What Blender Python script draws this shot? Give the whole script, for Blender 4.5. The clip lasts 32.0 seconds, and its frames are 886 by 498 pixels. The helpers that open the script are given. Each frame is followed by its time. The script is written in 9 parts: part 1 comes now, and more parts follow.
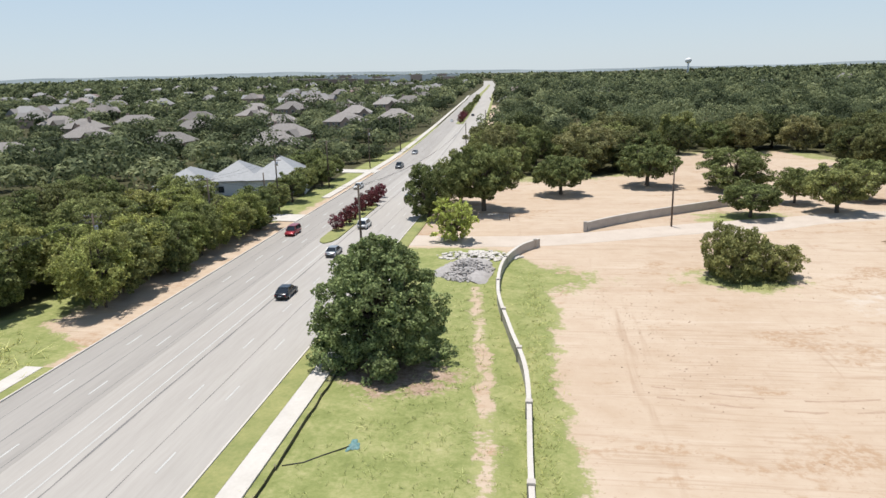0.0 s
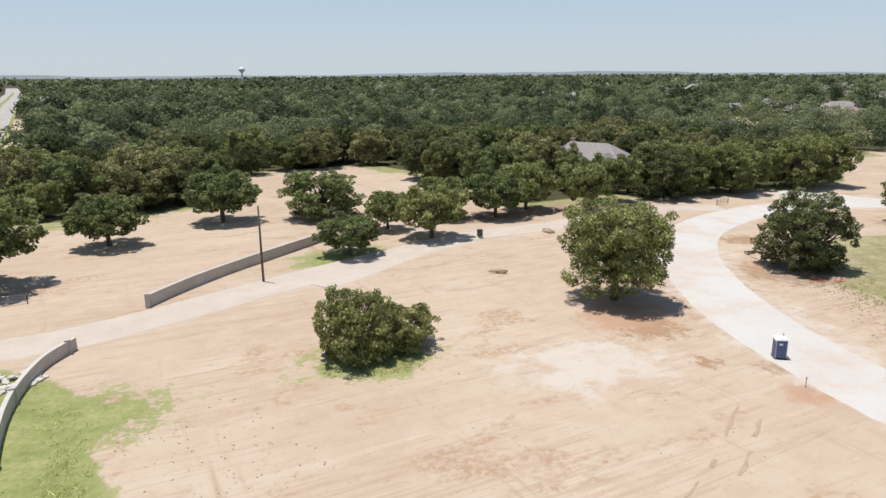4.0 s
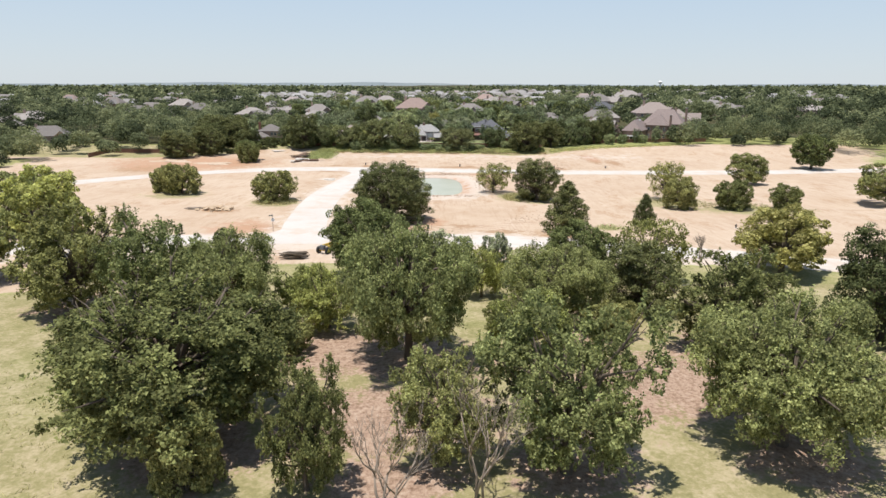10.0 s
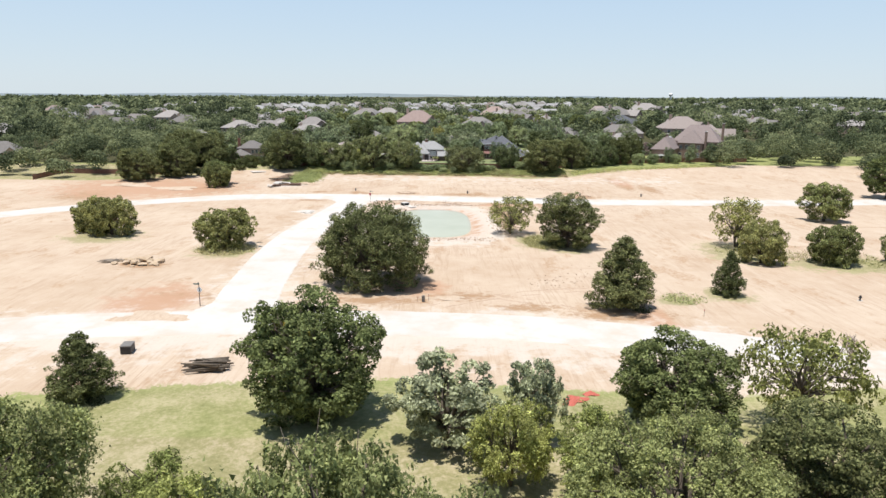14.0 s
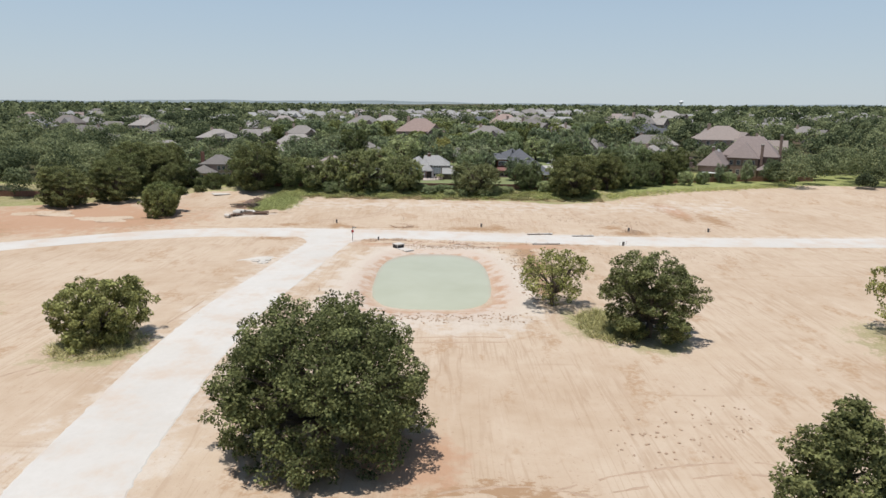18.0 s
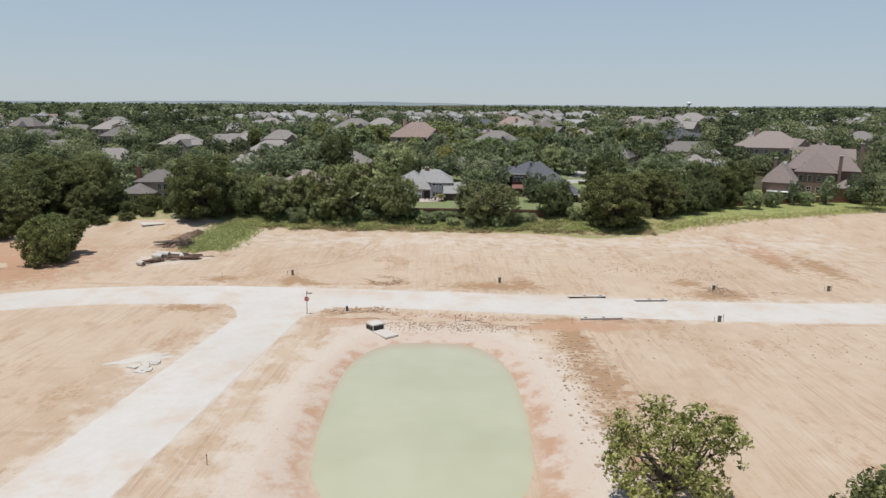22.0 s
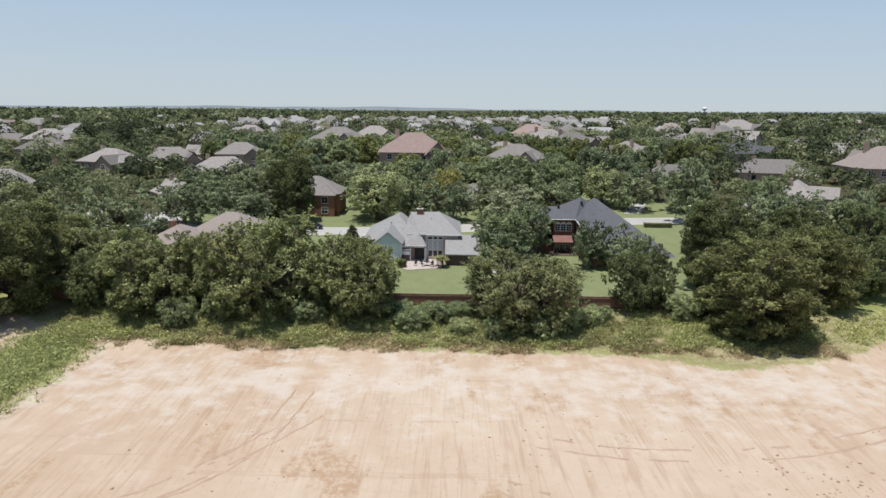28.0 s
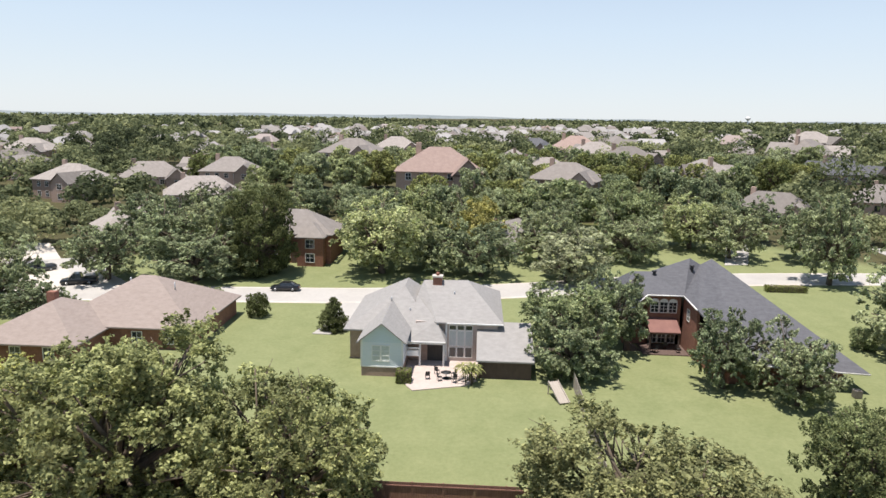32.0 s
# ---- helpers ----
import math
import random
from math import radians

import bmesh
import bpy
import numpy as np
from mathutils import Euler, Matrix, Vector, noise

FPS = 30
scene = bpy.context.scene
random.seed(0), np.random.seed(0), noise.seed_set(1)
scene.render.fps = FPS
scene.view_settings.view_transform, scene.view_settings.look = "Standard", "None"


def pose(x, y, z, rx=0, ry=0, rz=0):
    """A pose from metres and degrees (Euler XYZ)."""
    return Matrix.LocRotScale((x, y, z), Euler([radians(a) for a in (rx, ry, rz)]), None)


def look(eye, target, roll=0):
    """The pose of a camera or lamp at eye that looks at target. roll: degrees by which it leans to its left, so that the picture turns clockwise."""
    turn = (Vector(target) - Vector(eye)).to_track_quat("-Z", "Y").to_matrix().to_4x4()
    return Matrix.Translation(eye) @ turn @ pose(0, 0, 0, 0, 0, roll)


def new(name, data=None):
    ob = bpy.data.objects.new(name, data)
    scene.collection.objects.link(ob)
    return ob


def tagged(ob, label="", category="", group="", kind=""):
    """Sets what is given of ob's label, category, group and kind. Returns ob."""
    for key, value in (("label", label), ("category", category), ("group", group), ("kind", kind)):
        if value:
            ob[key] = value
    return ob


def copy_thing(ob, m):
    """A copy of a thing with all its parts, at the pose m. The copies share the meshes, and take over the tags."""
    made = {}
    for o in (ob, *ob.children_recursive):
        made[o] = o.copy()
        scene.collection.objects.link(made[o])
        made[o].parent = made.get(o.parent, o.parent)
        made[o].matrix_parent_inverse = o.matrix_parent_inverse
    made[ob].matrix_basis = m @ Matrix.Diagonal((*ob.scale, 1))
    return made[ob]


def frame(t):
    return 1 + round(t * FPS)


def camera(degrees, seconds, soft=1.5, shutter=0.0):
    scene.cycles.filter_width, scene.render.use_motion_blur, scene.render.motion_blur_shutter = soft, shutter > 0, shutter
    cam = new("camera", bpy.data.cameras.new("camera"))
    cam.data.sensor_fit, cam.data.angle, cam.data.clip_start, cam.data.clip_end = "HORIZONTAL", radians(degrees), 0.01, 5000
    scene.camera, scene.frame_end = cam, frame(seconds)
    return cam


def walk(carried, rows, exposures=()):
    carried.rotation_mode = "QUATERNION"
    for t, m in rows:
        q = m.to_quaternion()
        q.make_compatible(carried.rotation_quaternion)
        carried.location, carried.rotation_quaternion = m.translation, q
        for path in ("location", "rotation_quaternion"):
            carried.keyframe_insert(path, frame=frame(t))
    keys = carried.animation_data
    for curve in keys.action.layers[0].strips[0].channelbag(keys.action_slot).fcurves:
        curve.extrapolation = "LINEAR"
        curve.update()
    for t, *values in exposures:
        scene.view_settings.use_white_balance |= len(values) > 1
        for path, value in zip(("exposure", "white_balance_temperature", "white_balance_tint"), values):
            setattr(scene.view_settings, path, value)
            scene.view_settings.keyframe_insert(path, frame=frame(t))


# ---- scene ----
cam = camera(65.3, 32.0)
METRES, EYE, TILT, LEAN, TURN = 375.0, 32.0, -14.25, 1.5, 8.0
ROWS = [
    (0.0, 0.0, 0.0, 0.0, 0.0, 0.0, -0.0),
    (0.5, 0.0002, 0.0085, 0.0023, -7.18, -0.11, 1.6),
    (1.0, 0.0017, 0.0176, 0.0046, -9.88, -0.1, 2.12),
    (1.5, 0.0036, 0.0275, 0.0074, -10.88, -0.0, 2.21),
    (2.0, 0.0058, 0.038, 0.0102, -11.13, 0.16, 2.12),
    (2.5, 0.0085, 0.0488, 0.0131, -11.74, 0.27, 2.19),
    (4.5, 0.0287, 0.0871, 0.0244, -43.94, -3.04, 9.37),
    (5.0, 0.0363, 0.0932, 0.0261, -53.12, -4.63, 10.95),
    (5.5, 0.0445, 0.0974, 0.0276, -63.63, -6.79, 12.39),
    (6.0, 0.0535, 0.1006, 0.0286, -73.34, -8.92, 13.33),
    (6.5, 0.0629, 0.1019, 0.0291, -83.71, -11.34, 13.98),
    (7.0, 0.0727, 0.1022, 0.0295, -92.76, -13.44, 14.17),
    (7.5, 0.0827, 0.1011, 0.0295, -97.24, -14.37, 14.11),
    (8.0, 0.0927, 0.0987, 0.029, -98.82, -14.62, 14.06),
    (8.5, 0.1035, 0.0956, 0.0283, -99.18, -14.57, 14.0),
    (9.0, 0.1151, 0.0923, 0.0277, -99.29, -14.45, 13.94),
    (9.5, 0.1273, 0.0892, 0.0272, -99.27, -14.29, 13.88),
    (10.0, 0.14, 0.0863, 0.0268, -99.22, -14.13, 13.81),
    (10.5, 0.1533, 0.0834, 0.0264, -99.14, -13.96, 13.77),
    (11.0, 0.1673, 0.0808, 0.026, -99.04, -13.8, 13.74),
    (11.5, 0.1819, 0.0782, 0.0258, -98.96, -13.66, 13.72),
    (12.0, 0.197, 0.0758, 0.0256, -98.91, -13.53, 13.65),
    (12.5, 0.2126, 0.0732, 0.0254, -98.86, -13.42, 13.67),
    (13.0, 0.2286, 0.0706, 0.0254, -98.83, -13.35, 13.64),
    (13.5, 0.2452, 0.068, 0.0253, -98.76, -13.25, 13.63),
    (14.0, 0.2622, 0.0653, 0.0251, -98.67, -13.1, 13.6),
    (14.5, 0.2793, 0.0627, 0.0249, -98.58, -12.97, 13.58),
    (16.5, 0.3542, 0.0538, 0.0226, -98.48, -12.56, 13.52),
    (17.0, 0.3726, 0.0511, 0.0225, -98.41, -12.51, 13.51),
    (17.5, 0.3913, 0.0482, 0.0223, -98.36, -12.48, 13.53),
    (18.0, 0.4102, 0.0454, 0.0221, -98.31, -12.43, 13.51),
    (18.5, 0.429, 0.0425, 0.0221, -98.26, -12.41, 13.5),
    (19.0, 0.4482, 0.0399, 0.022, -98.24, -12.41, 13.49),
    (19.5, 0.4673, 0.0373, 0.0218, -98.25, -12.42, 13.47),
    (20.0, 0.4864, 0.0346, 0.0215, -98.24, -12.42, 13.49),
    (20.5, 0.5054, 0.032, 0.0214, -98.24, -12.41, 13.5),
    (21.0, 0.5244, 0.0294, 0.0211, -98.29, -12.43, 13.52),
    (21.5, 0.5418, 0.0268, 0.0208, -98.28, -12.37, 13.53),
    (22.0, 0.5602, 0.0239, 0.0207, -98.19, -12.3, 13.49),
    (22.5, 0.5788, 0.0209, 0.0203, -98.15, -12.25, 13.47),
    (23.0, 0.5971, 0.0182, 0.0202, -98.11, -12.2, 13.48),
    (23.5, 0.6153, 0.0154, 0.0202, -98.08, -12.15, 13.46),
    (24.0, 0.6336, 0.0127, 0.02, -98.01, -12.11, 13.43),
    (24.5, 0.6518, 0.01, 0.02, -97.97, -12.1, 13.42),
    (25.0, 0.67, 0.0074, 0.02, -97.96, -12.08, 13.43),
    (25.5, 0.6882, 0.0048, 0.0197, -97.95, -12.02, 13.44),
    (27.5, 0.7597, -0.0061, 0.0192, -97.77, -11.83, 13.44),
    (28.0, 0.7782, -0.0088, 0.019, -97.74, -11.8, 13.44),
    (28.5, 0.7969, -0.0116, 0.019, -97.7, -11.76, 13.46),
    (29.0, 0.8158, -0.0143, 0.0188, -97.67, -11.73, 13.44),
    (29.5, 0.8348, -0.0169, 0.0187, -97.64, -11.69, 13.43),
    (30.0, 0.8537, -0.0195, 0.0187, -97.64, -11.69, 13.46),
    (30.5, 0.8723, -0.0222, 0.0187, -97.67, -11.57, 13.47),
    (31.0, 0.8895, -0.0249, 0.0187, -97.69, -11.37, 13.51),
    (31.5, 0.9045, -0.0272, 0.0187, -97.69, -11.29, 13.44),
    (32.0, 0.9179, -0.0274, 0.019, -95.07, -10.53, 13.16),
]

# ---------- light ----------
EXPO = [(0.0, 0.12, 6500, 10), (2.5, 0.05, 6500, 10), (4.5, -0.06, 6450, 12), (7.0, -0.2, 6450, 13), (9.0, 0.0, 6500, 11), (10.0, 0.16, 6650, 12), (11.0, 0.30, 6700, 13), (13.0, 0.34, 6550, 11), (14.5, 0.16, 6450, 10),
        (16.5, -0.1, 6500, 10), (19.0, -0.14, 6500, 10), (23.0, -0.28, 6500, 10), (25.0, -0.28, 6500, 11), (28.0, -0.08, 6430, 11), (30.0, 0.20, 6600, 12), (32.0, 0.44, 6900, 14)]
walk(cam, [(t, pose(0, 0, EYE, TILT, LEAN, TURN) @ pose(METRES * x, METRES * y, METRES * z, 90 + pitch, roll, yaw)) for t, x, y, z, yaw, pitch, roll in ROWS], EXPO)

SUN_EL, SUN_AZ = 79.0, 127.0       # elevation; angle of the sun's ground direction from +x, anticlockwise
world = bpy.data.worlds.new("sky")
scene.world = world
world.use_nodes = True
wn, wl = world.node_tree.nodes, world.node_tree.links
sky = wn.new("ShaderNodeTexSky")
sky.sky_type, sky.sun_disc = "NISHITA", False
sky.sun_elevation, sky.sun_rotation = radians(SUN_EL), radians(90 - SUN_AZ)
sky.air_density, sky.dust_density, sky.ozone_density, sky.altitude = 1.0, 0.5, 2.6, 200
haze = wn.new("ShaderNodeMix")                # summer haze whitens the whole sky
haze.data_type = "RGBA"
haze.inputs[0].default_value = 0.88
rise = wn.new("ShaderNodeSeparateXYZ")
wl.new(wn.new("ShaderNodeTexCoord").outputs["Generated"], rise.inputs[0])
veil = wn.new("ShaderNodeValToRGB")
for k, (p, c) in enumerate(((0.0, (0.455, 0.52, 0.565)), (0.12, (0.382, 0.482, 0.58)), (0.32, (0.235, 0.34, 0.50)), (0.7, (0.12, 0.19, 0.31)), (1.0, (0.085, 0.14, 0.25)))):
    e = veil.color_ramp.elements[k] if k < 2 else veil.color_ramp.elements.new(p)
    e.position, e.color = p, (*c, 1)
wl.new(rise.outputs[2], veil.inputs[0])
lift = wn.new("ShaderNodeVectorMath")
lift.operation = "SCALE"
lift.inputs["Scale"].default_value = 10.0
wl.new(veil.outputs[0], lift.inputs[0])
wl.new(lift.outputs[0], haze.inputs[7])
wl.new(sky.outputs[0], haze.inputs[6])
wl.new(haze.outputs[2], wn["Background"].inputs[0])
wn["Background"].inputs[1].default_value = 0.125
lamp = bpy.data.lights.new("sun", "SUN")
lamp.energy, lamp.angle, lamp.color = 5.0, radians(0.55), (1.0, 0.97, 0.925)
sun = new("sun", lamp)
ce, se = math.cos(radians(SUN_EL)), math.sin(radians(SUN_EL))
sun.matrix_world = look(Vector((ce * math.cos(radians(SUN_AZ)), ce * math.sin(radians(SUN_AZ)), se)) * 300, (0, 0, 0))

# ---------- materials ----------
def nodes_of(name):
    m = bpy.data.materials.new(name)
    m.use_nodes = True
    return m, m.node_tree.nodes, m.node_tree.links, m.node_tree.nodes["Principled BSDF"]


def ramp(n, stops):
    r = n.new("ShaderNodeValToRGB")
    e = r.color_ramp.elements
    while len(e) < len(stops):
        e.new(0.5)
    for k, (p, c) in enumerate(stops):
        e[k].position, e[k].color = p, (*c, 1)
    return r


def noise_node(n, l, vec, scale, detail=4, rough=0.6, stretch=None, turn=0):
    t = n.new("ShaderNodeTexNoise")
    t.inputs["Scale"].default_value, t.inputs["Detail"].default_value, t.inputs["Roughness"].default_value = scale, detail, rough
    if stretch:
        mp = n.new("ShaderNodeMapping")
        mp.inputs["Scale"].default_value = stretch
        mp.inputs["Rotation"].default_value = (0, 0, radians(turn))
        l.new(vec, mp.inputs["Vector"])
        vec = mp.outputs[0]
    l.new(vec, t.inputs["Vector"])
    return t.outputs[0]


def mix(n, l, a, b, fac, mode="MIX"):
    m = n.new("ShaderNodeMix")
    m.data_type, m.blend_type = "RGBA", mode
    for sock, v in ((m.inputs[0], fac), (m.inputs[6], a), (m.inputs[7], b)):
        if isinstance(v, (int, float)):
            sock.default_value = v
        elif isinstance(v, tuple):
            sock.default_value = (*v, 1)
        else:
            l.new(v, sock)
    return m.outputs[2]


def mathn(n, l, op, a, b=0.0, clamp=False):
    m = n.new("ShaderNodeMath")
    m.operation, m.use_clamp = op, clamp
    for s, v in zip(m.inputs, (a, b)):
        if isinstance(v, (int, float)):
            s.default_value = v
        else:
            l.new(v, s)
    return m.outputs[0]


def remap(n, l, v, lo, hi, a=0.0, b=1.0):
    m = n.new("ShaderNodeMapRange")
    m.interpolation_type = "SMOOTHSTEP"
    l.new(v, m.inputs[0])
    for i, x in enumerate((lo, hi, a, b)):
        m.inputs[i + 1].default_value = x
    return m.outputs[0]


def bump(n, l, b, height, strength, dist=0.05):
    k = n.new("ShaderNodeBump")
    k.inputs["Strength"].default_value, k.inputs["Distance"].default_value = strength, dist
    l.new(height, k.inputs["Height"])
    l.new(k.outputs[0], b.inputs["Normal"])


def surface(name, dark, light, scale=3.0, rough=0.8, metal=0.0, rel=0.3, dist=0.02, spread=0.0, world_space=False, stretch=None, fine=9.0):
    """A two-scale surface: blotches between two colours, fine grain on top, some relief; spread varies it from object to object."""
    m, n, l, b = nodes_of(name)
    co = n.new("ShaderNodeNewGeometry").outputs["Position"] if world_space else n.new("ShaderNodeTexCoord").outputs["Object"]
    big = noise_node(n, l, co, scale, 4, 0.6, stretch)
    small = noise_node(n, l, co, scale * fine, 3, 0.7, stretch)
    col = ramp(n, [(0.3, dark), (0.7, light)])
    l.new(mix(n, l, big, small, 0.4), col.inputs[0])
    out = col.outputs[0]
    if spread:
        h = n.new("ShaderNodeHueSaturation")
        rnd = n.new("ShaderNodeObjectInfo").outputs["Random"]
        l.new(remap(n, l, rnd, 0, 1, 1 - spread, 1 + spread), h.inputs["Value"])
        l.new(out, h.inputs["Color"])
        out = h.outputs[0]
    l.new(out, b.inputs["Base Color"])
    b.inputs["Roughness"].default_value, b.inputs["Metallic"].default_value = rough, metal
    if rel:
        bump(n, l, b, small, rel, dist)
    return m


def leaf_mat(name, dark, light, spread=0.2, toned=False):
    m, n, l, b = nodes_of(name)
    isl = n.new("ShaderNodeNewGeometry").outputs["Random Per Island"]
    col = ramp(n, [(0.0, tuple(c * 0.66 for c in dark)), (0.45, tuple((c + d) / 2 for c, d in zip(dark, light))), (0.85, tuple(c * 1.08 for c in light)), (1.0, tuple(min(1, c * 1.26) for c in light))])
    l.new(remap(n, l, isl, 0, 1, 0.22, 0.78) if toned else isl, col.inputs[0])
    h = n.new("ShaderNodeHueSaturation")
    rnd = n.new("ShaderNodeObjectInfo").outputs["Random"]
    if toned:
        k = n.new("ShaderNodeAttribute")
        k.attribute_name = "tone"
        rnd = k.outputs["Fac"]
    val = remap(n, l, rnd, 0, 1, 1 - spread, 1 + spread)
    if not toned:
        k = n.new("ShaderNodeAttribute")
        k.attribute_name = "bunch"
        val = mathn(n, l, "MULTIPLY", val, mathn(n, l, "ADD", mathn(n, l, "MULTIPLY", k.outputs["Fac"], 0.7), 0.65))
    l.new(val, h.inputs["Value"])
    l.new(remap(n, l, rnd, 0, 1, 0.52 if toned else 0.512, 0.476 if toned else 0.486), h.inputs["Hue"])
    l.new(col.outputs[0], h.inputs["Color"])
    l.new(h.outputs[0], b.inputs["Base Color"])
    b.inputs["Roughness"].default_value = 0.7
    b.inputs["Specular IOR Level"].default_value = 0.12
    tr = n.new("ShaderNodeBsdfTranslucent")
    l.new(h.outputs[0], tr.inputs[0])
    ms = n.new("ShaderNodeMixShader")
    ms.inputs[0].default_value = 0.38
    l.new(b.outputs[0], ms.inputs[1])
    l.new(tr.outputs[0], ms.inputs[2])
    l.new(ms.outputs[0], n["Material Output"].inputs[0])
    return m


def glass_mat(name, tint=(0.02, 0.025, 0.03)):
    m, n, l, b = nodes_of(name)
    b.inputs["Base Color"].default_value = (*tint, 1)
    b.inputs["Roughness"].default_value = 0.06
    b.inputs["Specular IOR Level"].default_value = 0.8
    return m


def ground_material():
    """Bare sandy soil, red clay, caliche, grass, leaf litter and woodland floor, weighed by the sheet's attributes."""
    m, n, l, b = nodes_of("site_ground")
    pos = n.new("ShaderNodeNewGeometry").outputs["Position"]

    def a(name):
        k = n.new("ShaderNodeAttribute")
        k.attribute_name = name
        return k.outputs["Fac"]

    big = noise_node(n, l, pos, 0.035, 5, 0.6)
    mid = noise_node(n, l, pos, 0.3, 5, 0.65)
    fine = noise_node(n, l, pos, 2.2, 4, 0.7)
    tracks_x = noise_node(n, l, pos, 1.0, 4, 0.7, (0.035, 0.30, 1), 11)
    tracks_y = noise_node(n, l, pos, 1.0, 4, 0.7, (0.3, 0.02, 1), 28)
    soil = ramp(n, [(0.3, (0.415, 0.305, 0.212)), (0.5, (0.475, 0.370, 0.275)), (0.72, (0.53, 0.435, 0.338))])
    l.new(mix(n, l, big, mid, 0.4), soil.inputs[0])
    col = soil.outputs[0]
    col = mix(n, l, col, (0.58, 0.49, 0.40), remap(n, l, tracks_x, 0.55, 0.70, 0, 0.25))
    col = mix(n, l, col, (0.38, 0.255, 0.17), remap(n, l, tracks_x, 0.44, 0.30, 0, 0.2))
    col = mix(n, l, col, (0.36, 0.25, 0.17), remap(n, l, tracks_y, 0.6, 0.74, 0, 0.6))
    for turn, sx, sy, depth in ((14, 0.03, 0.42, 0.22), (-38, 0.03, 0.5, 0.26), (74, 0.028, 0.45, 0.30), (33, 0.022, 0.9, 0.30), (-9, 0.02, 0.8, 0.26), (96, 0.02, 0.85, 0.32)):
        rut = mathn(n, l, "ABSOLUTE", mathn(n, l, "SUBTRACT", noise_node(n, l, pos, 1.0, 2, 0.5, (sx, sy, 1), turn), 0.5))
        zone = remap(n, l, noise_node(n, l, pos, 0.03 + 0.0004 * abs(turn), 3, 0.6, (1, 1.4, 1), turn), 0.50, 0.60)
        col = mix(n, l, col, (0.335, 0.225, 0.145), mathn(n, l, "MULTIPLY", remap(n, l, rut, 0.0, 0.03, depth * 1.1, 0), zone))
    torn = mathn(n, l, "MULTIPLY", remap(n, l, noise_node(n, l, pos, 0.07, 4, 0.7, (1, 1.9, 1), 20), 0.55, 0.64), remap(n, l, noise_node(n, l, pos, 1.5, 4, 0.75), 0.42, 0.58, 0.1, 1))
    col = mix(n, l, col, (0.355, 0.225, 0.13), mathn(n, l, "MULTIPLY", torn, 0.72))
    churn = noise_node(n, l, pos, 0.9, 5, 0.75, (1, 0.55, 1), 12)
    torn = remap(n, l, mathn(n, l, "ADD", a("torn"), mathn(n, l, "MULTIPLY", mathn(n, l, "SUBTRACT", churn, 0.5), 2.6)), 0.42, 0.74)
    col = mix(n, l, col, (0.325, 0.205, 0.118), mathn(n, l, "MULTIPLY", torn, 0.9))
    red = remap(n, l, mathn(n, l, "ADD", a("red"), mathn(n, l, "MULTIPLY", mathn(n, l, "SUBTRACT", mid, 0.5), 1.6)), 0.35, 0.8)
    col = mix(n, l, col, (0.415, 0.255, 0.165), mathn(n, l, "MULTIPLY", red, 0.9))
    pale = remap(n, l, mathn(n, l, "ADD", a("pale"), mathn(n, l, "MULTIPLY", mathn(n, l, "SUBTRACT", mid, 0.5), 2.0)), 0.35, 0.85)
    col = mix(n, l, col, (0.545, 0.485, 0.42), mathn(n, l, "MULTIPLY", pale, 0.7))
    col = mix(n, l, col, (0.30, 0.19, 0.12), remap(n, l, fine, 0.6, 0.72, 0, 0.5))
    edge = mathn(n, l, "ADD", mathn(n, l, "MULTIPLY", mathn(n, l, "SUBTRACT", mid, 0.5), 1.5), mathn(n, l, "MULTIPLY", mathn(n, l, "SUBTRACT", fine, 0.5), 0.9))
    turf = ramp(n, [(0.28, (0.135, 0.160, 0.048)), (0.47, (0.225, 0.245, 0.088)), (0.62, (0.325, 0.315, 0.140)), (0.82, (0.44, 0.385, 0.24))])
    l.new(mix(n, l, mid, fine, 0.45), turf.inputs[0])
    dryc = ramp(n, [(0.3, (0.175, 0.165, 0.075)), (0.46, (0.258, 0.232, 0.115)), (0.58, (0.375, 0.318, 0.198)), (0.74, (0.47, 0.39, 0.285))])
    l.new(mix(n, l, mid, fine, 0.5), dryc.inputs[0])
    turfc = mix(n, l, turf.outputs[0], dryc.outputs[0], remap(n, l, mathn(n, l, "ADD", a("dry"), mathn(n, l, "MULTIPLY", mathn(n, l, "SUBTRACT", big, 0.5), 1.2)), 0.2, 0.9))
    gw = remap(n, l, mathn(n, l, "ADD", a("grass"), edge), 0.38, 0.62)
    col = mix(n, l, col, turfc, gw)
    lawn = ramp(n, [(0.3, (0.148, 0.176, 0.078)), (0.7, (0.230, 0.248, 0.124))])
    l.new(mix(n, l, mid, fine, 0.5), lawn.inputs[0])
    col = mix(n, l, col, lawn.outputs[0], remap(n, l, a("lawn"), 0.4, 0.6))
    litter = ramp(n, [(0.28, (0.16, 0.10, 0.068)), (0.5, (0.325, 0.228, 0.165)), (0.72, (0.46, 0.36, 0.28))])
    l.new(fine, litter.inputs[0])
    col = mix(n, l, col, litter.outputs[0], remap(n, l, mathn(n, l, "ADD", a("litter"), edge), 0.4, 0.65))
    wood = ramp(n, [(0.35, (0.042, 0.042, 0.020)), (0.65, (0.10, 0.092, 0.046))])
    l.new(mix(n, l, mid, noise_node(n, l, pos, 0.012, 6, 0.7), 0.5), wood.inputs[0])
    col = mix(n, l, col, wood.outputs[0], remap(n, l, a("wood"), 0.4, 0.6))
    l.new(col, b.inputs["Base Color"])
    b.inputs["Roughness"].default_value = 0.95
    b.inputs["Specular IOR Level"].default_value = 0.125
